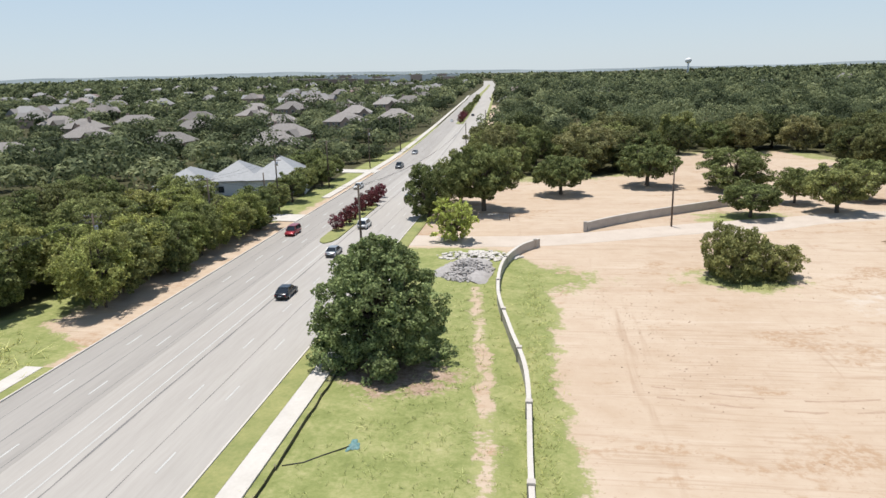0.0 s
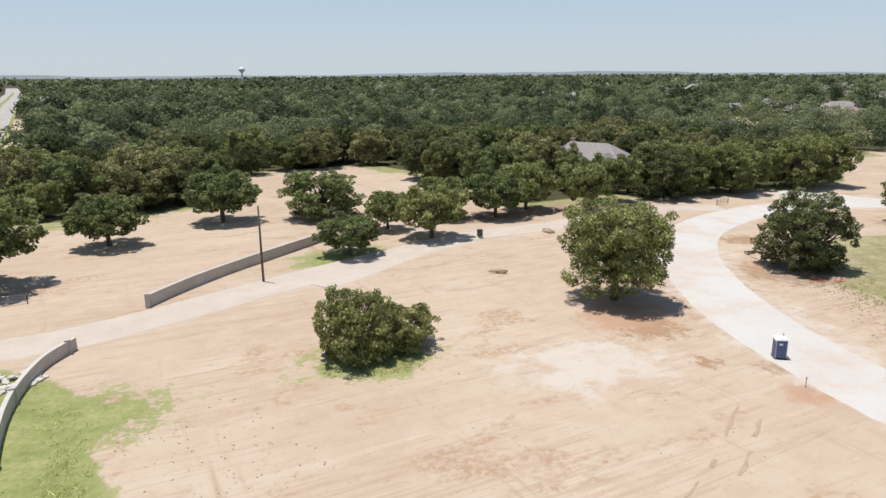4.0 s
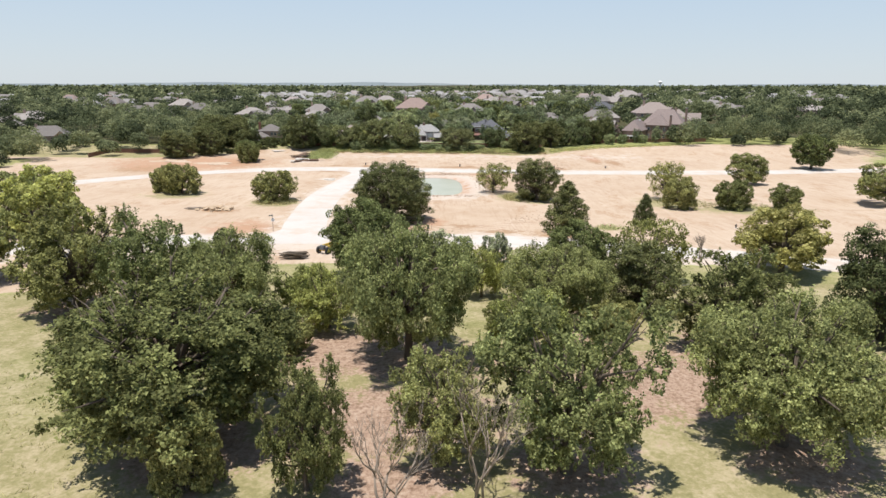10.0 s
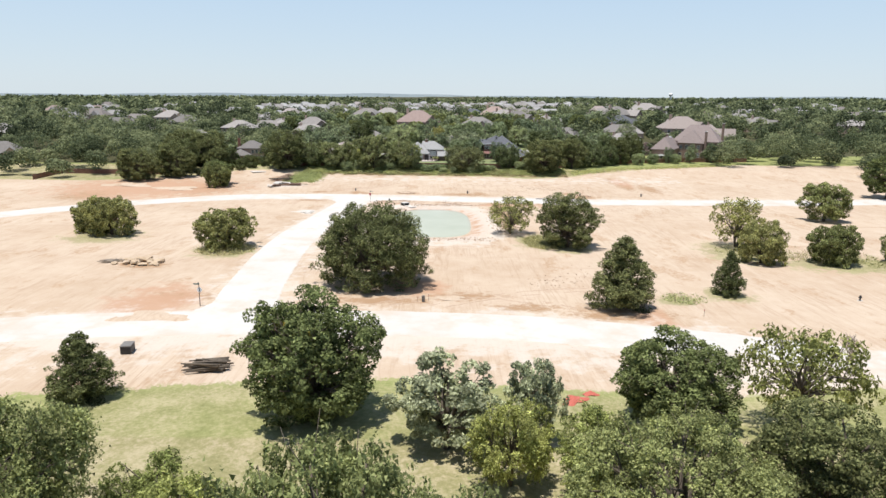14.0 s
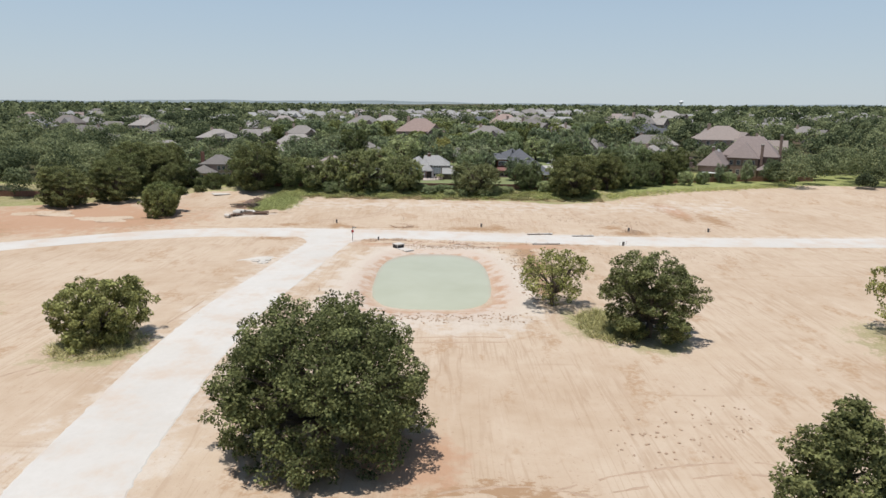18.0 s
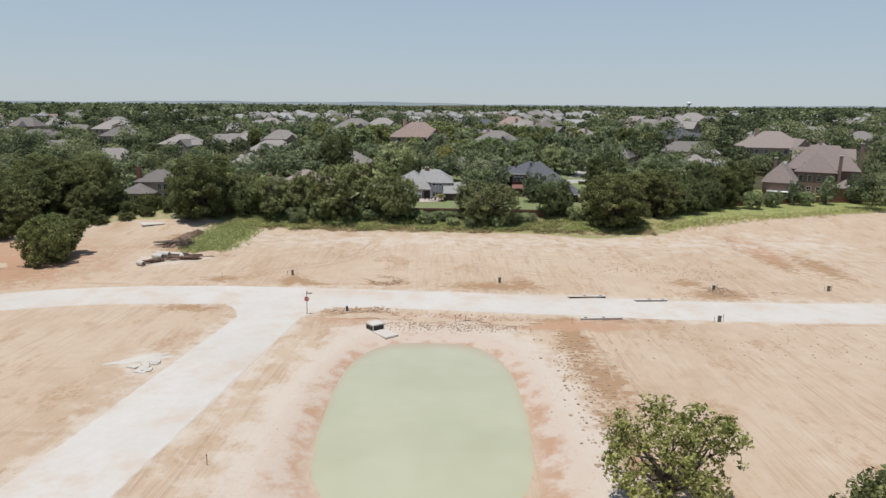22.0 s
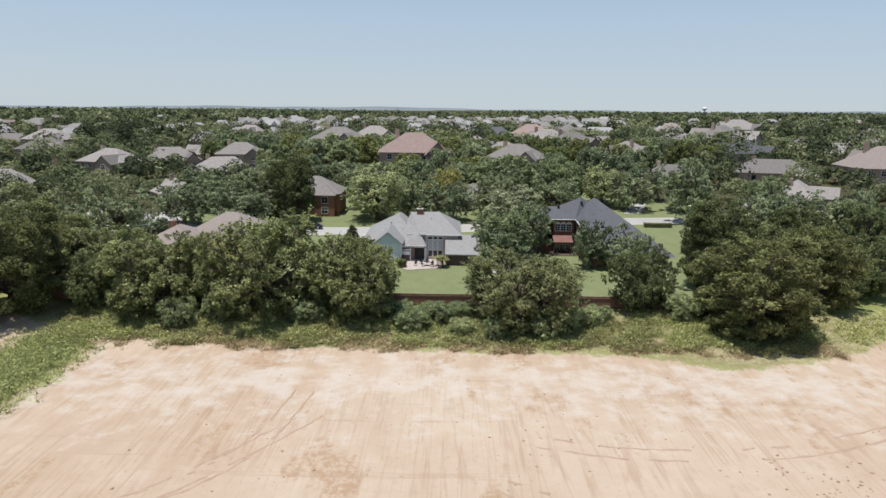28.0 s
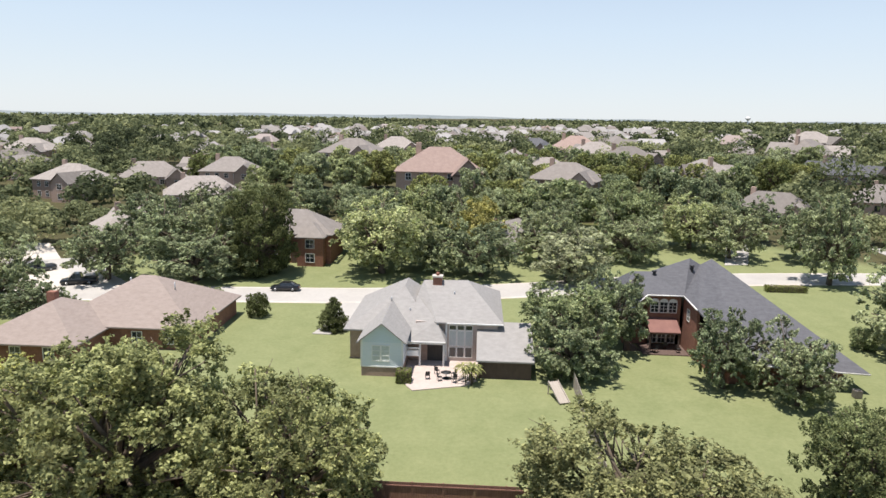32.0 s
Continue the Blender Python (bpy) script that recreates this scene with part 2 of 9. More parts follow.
    bump(n, l, b, mix(n, l, mix(n, l, mid, fine, 0.6), mix(n, l, tracks_x, tracks_y, 0.5), 0.45), 0.8, 0.25)
    return m


M_GROUND = ground_material()
def dusty_concrete():
    """New pale concrete under drifts of sandy dust, with faint wheel marks."""
    m, n, l, b = nodes_of("dusty_pale_concrete")
    pos = n.new("ShaderNodeNewGeometry").outputs["Position"]
    broad, fine = noise_node(n, l, pos, 0.06, 5, 0.65), noise_node(n, l, pos, 1.1, 4, 0.7)
    col = ramp(n, [(0.3, (0.485, 0.45, 0.405)), (0.7, (0.565, 0.535, 0.495))])
    l.new(mix(n, l, broad, fine, 0.4), col.inputs[0])
    dust = remap(n, l, mathn(n, l, "ADD", noise_node(n, l, pos, 0.11, 5, 0.7), mathn(n, l, "MULTIPLY", fine, 0.18)), 0.53, 0.76, 0, 0.85)
    out = mix(n, l, col.outputs[0], (0.50, 0.405, 0.325), dust)
    out = mix(n, l, out, (0.40, 0.365, 0.325), remap(n, l, noise_node(n, l, pos, 2.6, 2, 0.5), 0.66, 0.8, 0, 0.3))
    l.new(out, b.inputs["Base Color"])
    b.inputs["Roughness"].default_value = 0.88
    bump(n, l, b, fine, 0.12, 0.02)
    return m


M_CONC = dusty_concrete()
M_GRAVEL = surface("compacted_gravel", (0.44, 0.36, 0.29), (0.54, 0.465, 0.39), 0.25, 0.95, rel=0.4, world_space=True, fine=10)
M_OLDCONC = surface("weathered_concrete", (0.33, 0.315, 0.295), (0.43, 0.415, 0.39), 0.2, 0.85, rel=0.15, world_space=True, fine=12)
M_HWAY = surface("worn_concrete", (0.318, 0.290, 0.258), (0.415, 0.383, 0.344), 0.15, 0.8, rel=0.15, world_space=True, stretch=(1.6, 0.12, 1), fine=12)
M_HWAY2 = surface("grey_worn_concrete", (0.27, 0.248, 0.222), (0.358, 0.330, 0.297), 0.15, 0.8, rel=0.15, world_space=True, stretch=(1.6, 0.12, 1), fine=12)
M_TAR = surface("tar_seal", (0.12, 0.115, 0.11), (0.24, 0.225, 0.21), 0.4, 0.8, world_space=True)
M_PAINT = surface("road_paint", (0.39, 0.38, 0.36), (0.54, 0.53, 0.50), 0.9, 0.7, world_space=True)
M_WALK = surface("pavement_concrete", (0.46, 0.42, 0.37), (0.57, 0.53, 0.475), 0.3, 0.85, world_space=True)
M_VERGE = surface("verge_grass", (0.15, 0.18, 0.05), (0.33, 0.31, 0.12), 0.25, 0.95, rel=0.8, dist=0.1, world_space=True)
M_BLOCK = surface("wall_block", (0.40, 0.355, 0.31), (0.53, 0.485, 0.43), 0.6, 0.9, rel=0.5, world_space=True)
M_BARK = surface("bark", (0.07, 0.055, 0.042), (0.17, 0.135, 0.10), 2.0, 0.95, rel=0.8, stretch=(1, 1, 0.25))
M_POLE = surface("pole_timber", (0.075, 0.055, 0.042), (0.15, 0.115, 0.085), 2.0, 0.9, stretch=(1, 1, 0.1))
M_STEEL = surface("galvanised_steel", (0.35, 0.36, 0.37), (0.5, 0.5, 0.5), 2.0, 0.45, 0.8)
M_BLACK = surface("black_plastic", (0.012, 0.012, 0.013), (0.03, 0.03, 0.03), 3.0, 0.55)
M_RUBBER = surface("rubber", (0.012, 0.012, 0.012), (0.03, 0.03, 0.03), 6.0, 0.85)
M_GLASS = glass_mat("dark_glass")
M_WHITE = surface("white_paint", (0.70, 0.70, 0.68), (0.82, 0.81, 0.79), 1.0, 0.6)
L_OAK = leaf_mat("oak_leaves", (0.129, 0.152, 0.056), (0.299, 0.324, 0.125))
L_DARK = leaf_mat("dark_leaves", (0.085, 0.101, 0.040), (0.198, 0.215, 0.088))
L_BRIGHT = leaf_mat("bright_leaves", (0.205, 0.232, 0.070), (0.425, 0.455, 0.158))
L_YELLOW = leaf_mat("yellow_green_leaves", (0.21, 0.22, 0.060), (0.39, 0.38, 0.14))
L_MID = leaf_mat("garden_tree_leaves", (0.186, 0.223, 0.120), (0.378, 0.429, 0.249))
L_GREY = leaf_mat("grey_green_leaves", (0.207, 0.230, 0.132), (0.397, 0.425, 0.265))
L_RED = leaf_mat("red_blossom_leaves", (0.10, 0.036, 0.040), (0.25, 0.08, 0.088))
L_GRASS = leaf_mat("tall_grass_blades", (0.26, 0.26, 0.10), (0.50, 0.46, 0.23))
L_WEED = leaf_mat("green_weed_blades", (0.310, 0.343, 0.121), (0.609, 0.609, 0.270))
L_STRAW = leaf_mat("straw_blades", (0.389, 0.292, 0.162), (0.626, 0.497, 0.313))
L_OLIVE = leaf_mat("olive_oak_leaves", (0.159, 0.162, 0.064), (0.334, 0.324, 0.146))
L_GREEN = leaf_mat("deep_green_leaves", (0.126, 0.152, 0.065), (0.288, 0.319, 0.144))
L_LEAFY = leaf_mat("clear_green_leaves", (0.196, 0.237, 0.108), (0.418, 0.463, 0.242))
L_SAGE = leaf_mat("sage_green_leaves", (0.138, 0.152, 0.066), (0.30, 0.312, 0.148))
L_COPSE = leaf_mat("copse_leaves", (0.176, 0.199, 0.073), (0.372, 0.397, 0.161))
L_COPSE_B = leaf_mat("copse_oak_leaves", (0.152, 0.162, 0.058), (0.330, 0.337, 0.130))
L_LAWN_OAK = leaf_mat("lawn_oak_leaves", (0.150, 0.192, 0.078), (0.330, 0.385, 0.168))
L_PINK = leaf_mat("faded_blossom", (0.27, 0.20, 0.175), (0.46, 0.36, 0.33))
L_FRESH = leaf_mat("fresh_leaves", (0.27, 0.325, 0.075), (0.52, 0.585, 0.19))
L_FAR = leaf_mat("far_leaves", (0.079, 0.102, 0.049), (0.202, 0.230, 0.117), 0.62, True)

# ---------- helpers ----------
def empty(name, x=0.0, y=0.0, z=0.0, turn=0.0, **tags):
    ob = new(name)
    ob.matrix_basis = pose(x, y, z, 0, 0, turn)
    return tagged(ob, **tags)


def obj(name, verts, faces, material, parent=None, smooth=False):
    me = bpy.data.meshes.new(name)
    me.from_pydata([tuple(v) for v in verts], [], [tuple(f) for f in faces])
    for mm in (material if isinstance(material, (list, tuple)) else (material,)):
        me.materials.append(mm)
    if smooth:
        me.polygons.foreach_set("use_smooth", [True] * len(me.polygons))
    me.update()
    ob = new(name, me)
    if parent:
        ob.parent = parent
    return ob


def tris(name, v, material, parent=None):
    """One mesh of loose three-cornered leaves from an array (n, 3, 3)."""
    n = len(v)
    me = bpy.data.meshes.new(name)
    me.vertices.add(n * 3), me.loops.add(n * 3), me.polygons.add(n)
    me.vertices.foreach_set("co", np.ascontiguousarray(v, dtype=np.float32).ravel())
    me.loops.foreach_set("vertex_index", np.arange(n * 3, dtype=np.int32))
    me.polygons.foreach_set("loop_start", np.arange(0, n * 3, 3, dtype=np.int32))
    me.polygons.foreach_set("loop_total", np.full(n, 3, dtype=np.int32))
    me.materials.append(material)
    me.update()
    ob = new(name, me)
    if parent:
        ob.parent = parent
    return ob


def part(name, bm, material, parent, label=""):
    me = bpy.data.meshes.new(name)
    bm.to_mesh(me)
    bm.free()
    me.materials.append(material)
    ob = new(name, me)
    ob.parent = parent
    return tagged(ob, label)


def add_box(bm, x0, x1, y0, y1, z0, z1, bev=0.0, m=None):
    r = bmesh.ops.create_cube(bm, size=1.0, matrix=Matrix.Translation(((x0 + x1) / 2, (y0 + y1) / 2, (z0 + z1) / 2)) @ Matrix.Diagonal((x1 - x0, y1 - y0, z1 - z0, 1)))
    if m is not None:
        bmesh.ops.transform(bm, matrix=m, verts=r["verts"])
    if bev:
        es = list({e for v in r["verts"] for e in v.link_edges})
        bmesh.ops.bevel(bm, geom=es, offset=bev, segments=2, affect="EDGES")
    return r["verts"]


def box(name, x0, x1, y0, y1, z0, z1, material, parent, bev=0.0, label=""):
    bm = bmesh.new()
    add_box(bm, x0, x1, y0, y1, z0, z1, bev)
    return part(name, bm, material, parent, label)


def rod(name, pts, rad, material, parent, sides=8, label=""):
    """A tapered tube along points; rad is one radius or one for each point."""
    rad = [rad] * len(pts) if isinstance(rad, (int, float)) else rad
    vs, fs = tube(pts, rad, sides)
    return tagged(obj(name, vs, fs, material, parent, True), label)


def tube(pts, rad, sides=6, start=0):
    vs, fs = [], []
    pts = [Vector(p) for p in pts]
    for k, p in enumerate(pts):
        d = (pts[min(k + 1, len(pts) - 1)] - pts[max(k - 1, 0)]).normalized()
        u = d.orthogonal().normalized()
        w = d.cross(u)
        for s in range(sides):
            t = 2 * math.pi * s / sides
            vs.append(p + (u * math.cos(t) + w * math.sin(t)) * rad[k])
    for k in range(len(pts) - 1):
        for s in range(sides):
            i, j = start + k * sides + s, start + k * sides + (s + 1) % sides
            fs.append((i, j, j + sides, i + sides))
    fs.append(tuple(start + s for s in reversed(range(sides))))
    fs.append(tuple(start + (len(pts) - 1) * sides + s for s in range(sides)))
    return vs, fs


# ---------- lie of the land ----------
KX = [-5000, 100, 192, 250, 310, 374, 380, 391, 412, 440, 480, 560, 640, 800, 5000]
KZ = [3.4, 3.4, 1.7, 0.8, -0.2, 0.5, 1.1, 2.6, 3.0, 3.3, 4.2, 8.5, 9.8, 10.5, 10.5]


def step(v, lo, hi):
    t = np.clip((v - lo) / (hi - lo), 0, 1)
    return t * t * (3 - 2 * t)


POND = (274.4, 41.2, 22.6, 11.2)


def pond_r(x, y):
    return (np.abs((x - POND[0]) / POND[2]) ** 3.2 + np.abs((y - POND[1]) / (POND[3] * (1.04 - 0.004 * (x - POND[0])))) ** 3.2) ** (1 / 3.2)


def far_rise(x, y):
    """Gentle swells of the country beyond the first half kilometre."""
    r, a = np.hypot(x - 200, y - 40), np.degrees(np.arctan2(y - 40, x - 200))
    k = 0.0055 * np.exp(-((a + 36) / 20) ** 2) + 0.0065 * np.exp(-((a - 124) / 24) ** 2) - 0.003 * np.exp(-((a - 33) / 14) ** 2)
    return np.maximum(r - 450, 0) * k


def land(x, y):
    x, y = np.asarray(x, float), np.asarray(y, float)
    z = np.interp(x, KX, KZ)
    z = z + step(x, 440, 560) * (-3.5 * step(y, 90, 170) + 2.0 * step(-y, 40, 110))
    near = step(x, 2, 12) * (1 - step(x, 376, 400))
    z = z + near * (0.03 * np.sin(x * 0.21 + 1.3 * np.sin(y * 0.09)) * np.sin(y * 0.17 + 0.8) + 0.012 * np.sin(x * 0.9 + y * 0.5) * np.sin(y * 1.1 - x * 0.3))
    z = z - 1.3 * (1 - step(pond_r(x, y), 0.72, 1.22))
    return z + far_rise(x, y)


def gz(x, y):
    return float(land(x, y))


def inside(poly, X, Y):
    """Signed distance to a polygon, positive within."""
    d = np.full(X.shape, 1e9)
    c = np.zeros(X.shape, bool)
    for (x0, y0), (x1, y1) in zip(poly, poly[1:] + poly[:1]):
        ex, ey = x1 - x0, y1 - y0
        t = np.clip(((X - x0) * ex + (Y - y0) * ey) / (ex * ex + ey * ey), 0, 1)
        d = np.minimum(d, np.hypot(X - x0 - t * ex, Y - y0 - t * ey))
        if ey:
            c ^= ((y0 > Y) != (y1 > Y)) & (X < (Y - y0) * ex / ey + x0)
    return np.where(c, d, -d)


def spot(X, Y, x, y, rx, ry=None):
    return 1.1 - 0.6 * np.hypot((X - x) / rx, (Y - y) / (ry or rx))


def soft(d, w=4.0):
    return np.clip(0.5 + d / w, 0, 1)


CROSS_LINE = [(160, 150), (174, 118), (181.6, 92), (184.5, 70), (185.2, 50), (183.5, 28), (179, 10), (171, -12), (160, -36), (140, -60)]


def off_line(line, X, Y):
    """Distance to a line of points."""
    d = np.full(X.shape, 1e9)
    for (x0, y0), (x1, y1) in zip(line, line[1:]):
        ex, ey = x1 - x0, y1 - y0
        t = np.clip(((X - x0) * ex + (Y - y0) * ey) / (ex * ex + ey * ey), 0, 1)
        d = np.minimum(d, np.hypot(X - x0 - t * ex, Y - y0 - t * ey))
    return d


def ground():
    grow = lambda a, b, n, p=2.2: a + (b - a) * np.linspace(0, 1, n) ** p
    xs = np.concatenate([-grow(62, 4950, 34)[::-1], np.arange(-60, 445, 1.0), grow(447, 4950, 46)])
    ys = np.concatenate([-grow(132, 4950, 30)[::-1], np.arange(-130, 172, 1.0), grow(174, 4950, 44)])
    X, Y = np.meshgrid(xs, ys, indexing="ij")
    Z = land(X, Y)
    nx, ny = X.shape
    far = np.hypot(X - 150, Y - 40)
    Z += step(far, 1500, 4800) * (10 + 9 * np.sin(X * 0.0012 + 2) * np.cos(Y * 0.0016))
    idx = np.arange(nx * ny).reshape(nx, ny)
    f = np.stack([idx[:-1, :-1], idx[1:, :-1], idx[1:, 1:], idx[:-1, 1:]], -1).reshape(-1, 4)
    me = bpy.data.meshes.new("ground")
    me.vertices.add(nx * ny), me.loops.add(f.size), me.polygons.add(len(f))
    me.vertices.foreach_set("co", np.stack([X, Y, Z], -1).astype(np.float32).ravel())
    me.loops.foreach_set("vertex_index", f.astype(np.int32).ravel())
    me.polygons.foreach_set("loop_start", np.arange(0, f.size, 4, dtype=np.int32))
    me.polygons.foreach_set("loop_total", np.full(len(f), 4, dtype=np.int32))
    me.polygons.foreach_set("use_smooth", np.ones(len(f), bool))
    me.update()
    suburb = [(352, 170), (360, 150), (374, 135), (384, 119), (386, 101), (381, 93), (378, 73), (376.8, 50), (376, 16), (371.7, 1.7), (378, -17), (396, -40), (405, -62), (414, -90), (413, -130), (440, -300), (900, -1500), (4990, -4990), (4990, 4990), (500, 4990), (360, 400)]
    strip = [(-26, -300), (1.5, -300), (3.5, 43), (1.5, 66), (2.2, 80), (-0.7, 103), (-8, 112), (-26, 112)]
    copse = [(96, 103), (94, 79), (85.5, 57), (82.5, 41), (82, 31), (85, 6), (90, -15), (96, -70), (150, -80), (166, -25), (160, 10), (163, 30), (164.6, 45), (163, 65), (160, 82), (148, 98), (140, 106), (120, 109)]
    north = [(-24, 188), (4, 186), (28, 191), (34, 236), (80, 241), (91, 206), (83, 168), (88, 156), (120, 158), (150, 152), (195, 156), (230, 186), (300, 205), (345, 215), (355, 4990), (-24, 4990)]
    west = [(-51, -4990), (-51, 66), (-60, 72), (-59, 100), (-58, 126), (-52, 134), (-51, 4990), (-4990, 4990), (-4990, -4990)]
    south = [(-24, -200), (90, -95), (170, -90), (220, -150), (420, -170), (600, -4990), (-24, -4990)]
    yards = [(391.6, 100), (391.6, -14), (412, -30), (440, -45), (505, -50), (505, 112), (452, 114), (420, 104)]
    g = np.maximum.reduce([soft(inside(p, X, Y)) for p in (suburb, strip, copse, north, west, south)])
    for c in ((27.5, 95.8, 6.6, 5), (245.5, 16.5, 8, 5), (238, 10.5, 5, 4), (198, 1.5, 3.2, 3), (201.5, -8, 4.4, 3.6), (236, -25, 10, 8), (225, -44, 7, 14), (232, 83, 6), (247, 114, 8), (39, 137, 9, 6), (369, 91, 12, 5.5), (357, 91.5, 6, 4), (-2, 95, 9, 6)):
        g = np.maximum(g, spot(X, Y, *c))
    g = np.minimum(g, 0.25 + 0.42 * off_line([(-3.6, 38), (-4.2, 48), (-5.2, 60), (-7.2, 76), (-9, 90)], X, Y))
    near_pond = pond_r(X, Y)
    red = np.maximum.reduce([spot(X, Y, *c) for c in ((193, 82, 11, 7), (98, 99, 8, 6), (60, 94, 6, 5), (336, 140, 26, 34), (62, 69, 4.5, 3), (205, 42, 7, 5), (185, 8, 9, 3), (307, 44, 3.5, 16), (305, 20, 3, 12), (362, -32, 14, 3.5))] + [1.15 - 3.6 * np.abs(near_pond - 1.07)])
    pale = np.maximum.reduce([spot(X, Y, *c) for c in ((47, 84, 8, 6), (75, 30, 5, 12), (287, 76, 5, 3), (345, 95, 6, 8))] + [1.0 - 1.6 * np.abs(near_pond - 1.25), np.clip(1 - np.abs(X - 367) / 28, 0, 1) * 0.62 * (np.abs(Y - 20) < 78), 1.35 - 0.05 * off_line([(x - 3.5, y) for x, y in CROSS_LINE], X, Y) - 0.35, 1.05 - 0.085 * off_line([(189, 68.0), (212, 70), (247, 71.2), (280, 68.5), (313, 65.6)], X, Y), 1.05 - 0.09 * off_line([(319, 85), (318.8, 62), (317.6, 40), (313.8, -5), (318, -90)], X, Y), 1.0 - 0.085 * off_line([(89.4, 112.2), (79.2, 98.4), (67.9, 72), (64.9, 48), (67.2, 24), (80, -12)], X, Y)])
    torn = np.maximum.reduce([spot(X, Y, *c) for c in ((329.5, 80, 2.2, 3.6), (329, 66.5, 3.4, 3.2), (327, 63, 1.6, 3.4), (330, 49.5, 3.2, 2.8), (311, 56, 2.0, 3.4), (328.8, 24.9, 4.0, 2.4), (326.4, 31, 1.8, 4.6), (325.5, -10, 3.0, 3.4), (304.5, 34, 3.0, 6), (307.5, 21, 1.6, 5), (308.3, 10, 1.5, 7), (312, 79.5, 2.2, 5), (310, 53, 3.0, 7), (306, 46, 3, 6), (328.5, 50, 1.8, 4.5), (323, -9, 3.5, 6), (331, -6, 3, 3), (327, 30, 3, 9), (303, 38, 3.5, 4), (298, 21, 9, 2.6), (283, 20, 10, 2.4), (268, 22, 8, 2.2), (366, -30, 8, 3.5), (352, -31, 12, 3), (346, -38, 12, 3), (367, 101, 4, 3), (352, 97, 6, 4), (196, 48, 2.4, 7), (199, 36, 2.6, 6), (193, 26, 2.2, 6), (190, 12, 3, 7), (219, 94, 3.5, 4.5), (197, 79, 3.5, 5), (58, 79, 1.4, 1.8), (63, 74.5, 1.4, 2), (60, 89, 4, 3.4), (106, 115, 5, 3.4), (91, 99, 3.6, 5), (84, 66, 1.6, 10), (81.5, 40, 1.5, 14), (82.5, 16, 1.5, 12), (333, 120, 12, 9), (318, 152, 12, 9), (244, 56, 3, 5), (247, 33, 2.5, 7))])
    litter = np.maximum.reduce([spot(X, Y, *c) for c in ((93, 44, 4, 6), (104, 46, 8, 10), (112, 18, 9, 9), (121, 52, 8, 9), (98.5, 60, 6), (97, 10, 5), (96, 30, 5), (131, 22, 8, 6), (118, 42, 7), (128, 63, 7), (122, 8, 6), (137, 88, 6), (-14.2, 61.6, 5.6, 4.4), (95, 96, 6), (149, 110, 6), (82, 155, 20, 6))])
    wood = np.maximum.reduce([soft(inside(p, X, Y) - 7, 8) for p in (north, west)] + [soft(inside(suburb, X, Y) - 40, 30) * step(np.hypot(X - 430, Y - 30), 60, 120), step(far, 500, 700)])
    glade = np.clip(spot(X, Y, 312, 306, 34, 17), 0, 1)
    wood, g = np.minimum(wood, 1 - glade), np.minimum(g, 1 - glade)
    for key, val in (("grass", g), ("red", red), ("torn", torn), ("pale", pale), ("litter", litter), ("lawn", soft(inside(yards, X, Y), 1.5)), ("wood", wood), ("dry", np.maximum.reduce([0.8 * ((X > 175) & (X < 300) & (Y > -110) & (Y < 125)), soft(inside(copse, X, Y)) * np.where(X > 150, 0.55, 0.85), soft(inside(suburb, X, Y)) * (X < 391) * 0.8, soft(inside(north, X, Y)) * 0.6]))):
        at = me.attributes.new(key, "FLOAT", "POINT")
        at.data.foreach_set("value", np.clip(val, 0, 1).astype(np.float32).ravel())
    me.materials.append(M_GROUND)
    return tagged(new("ground", me), "graded sandy soil with tyre tracks, grass and red clay", "ground", kind="structure")


ground()

def far_hills():
    """Low hills that close the view all round, distance haze painted into their colour."""
    m, n, l, b = nodes_of("haze_tinted_hills")
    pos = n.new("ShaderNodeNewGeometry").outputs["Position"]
    # blue-grey stops hold the aerial haze as base colour
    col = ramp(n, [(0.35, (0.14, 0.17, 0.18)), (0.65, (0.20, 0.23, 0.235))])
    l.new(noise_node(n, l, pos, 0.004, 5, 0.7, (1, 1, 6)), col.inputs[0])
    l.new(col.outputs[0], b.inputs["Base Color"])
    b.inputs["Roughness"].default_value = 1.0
    N = 360
    vs, fs = [], []
    for k in range(N):
        t = 2 * math.pi * k / N
        top = 37 + 5 * math.sin(7 * t + 1) + 3 * math.sin(23 * t) + 2 * math.sin(61 * t + 2)
        swell = float(far_rise(200 + 4550 * math.cos(t), 40 + 4550 * math.sin(t)))
        for r, z in ((4300, 4 + swell * 0.9), (4550, top + swell), (4800, 4)):
            vs.append((150 + r * math.cos(t), 40 + r * math.sin(t), z))
    for k in range(N):
        a, c = 3 * k, 3 * ((k + 1) % N)
        fs += [(a, c, c + 1, a + 1), (a + 1, c + 1, c + 2, a + 2)]
    tagged(obj("backdrop", vs, fs, m), "low far hills with blue haze painted into their colour", "hills", kind="structure")


far_hills()


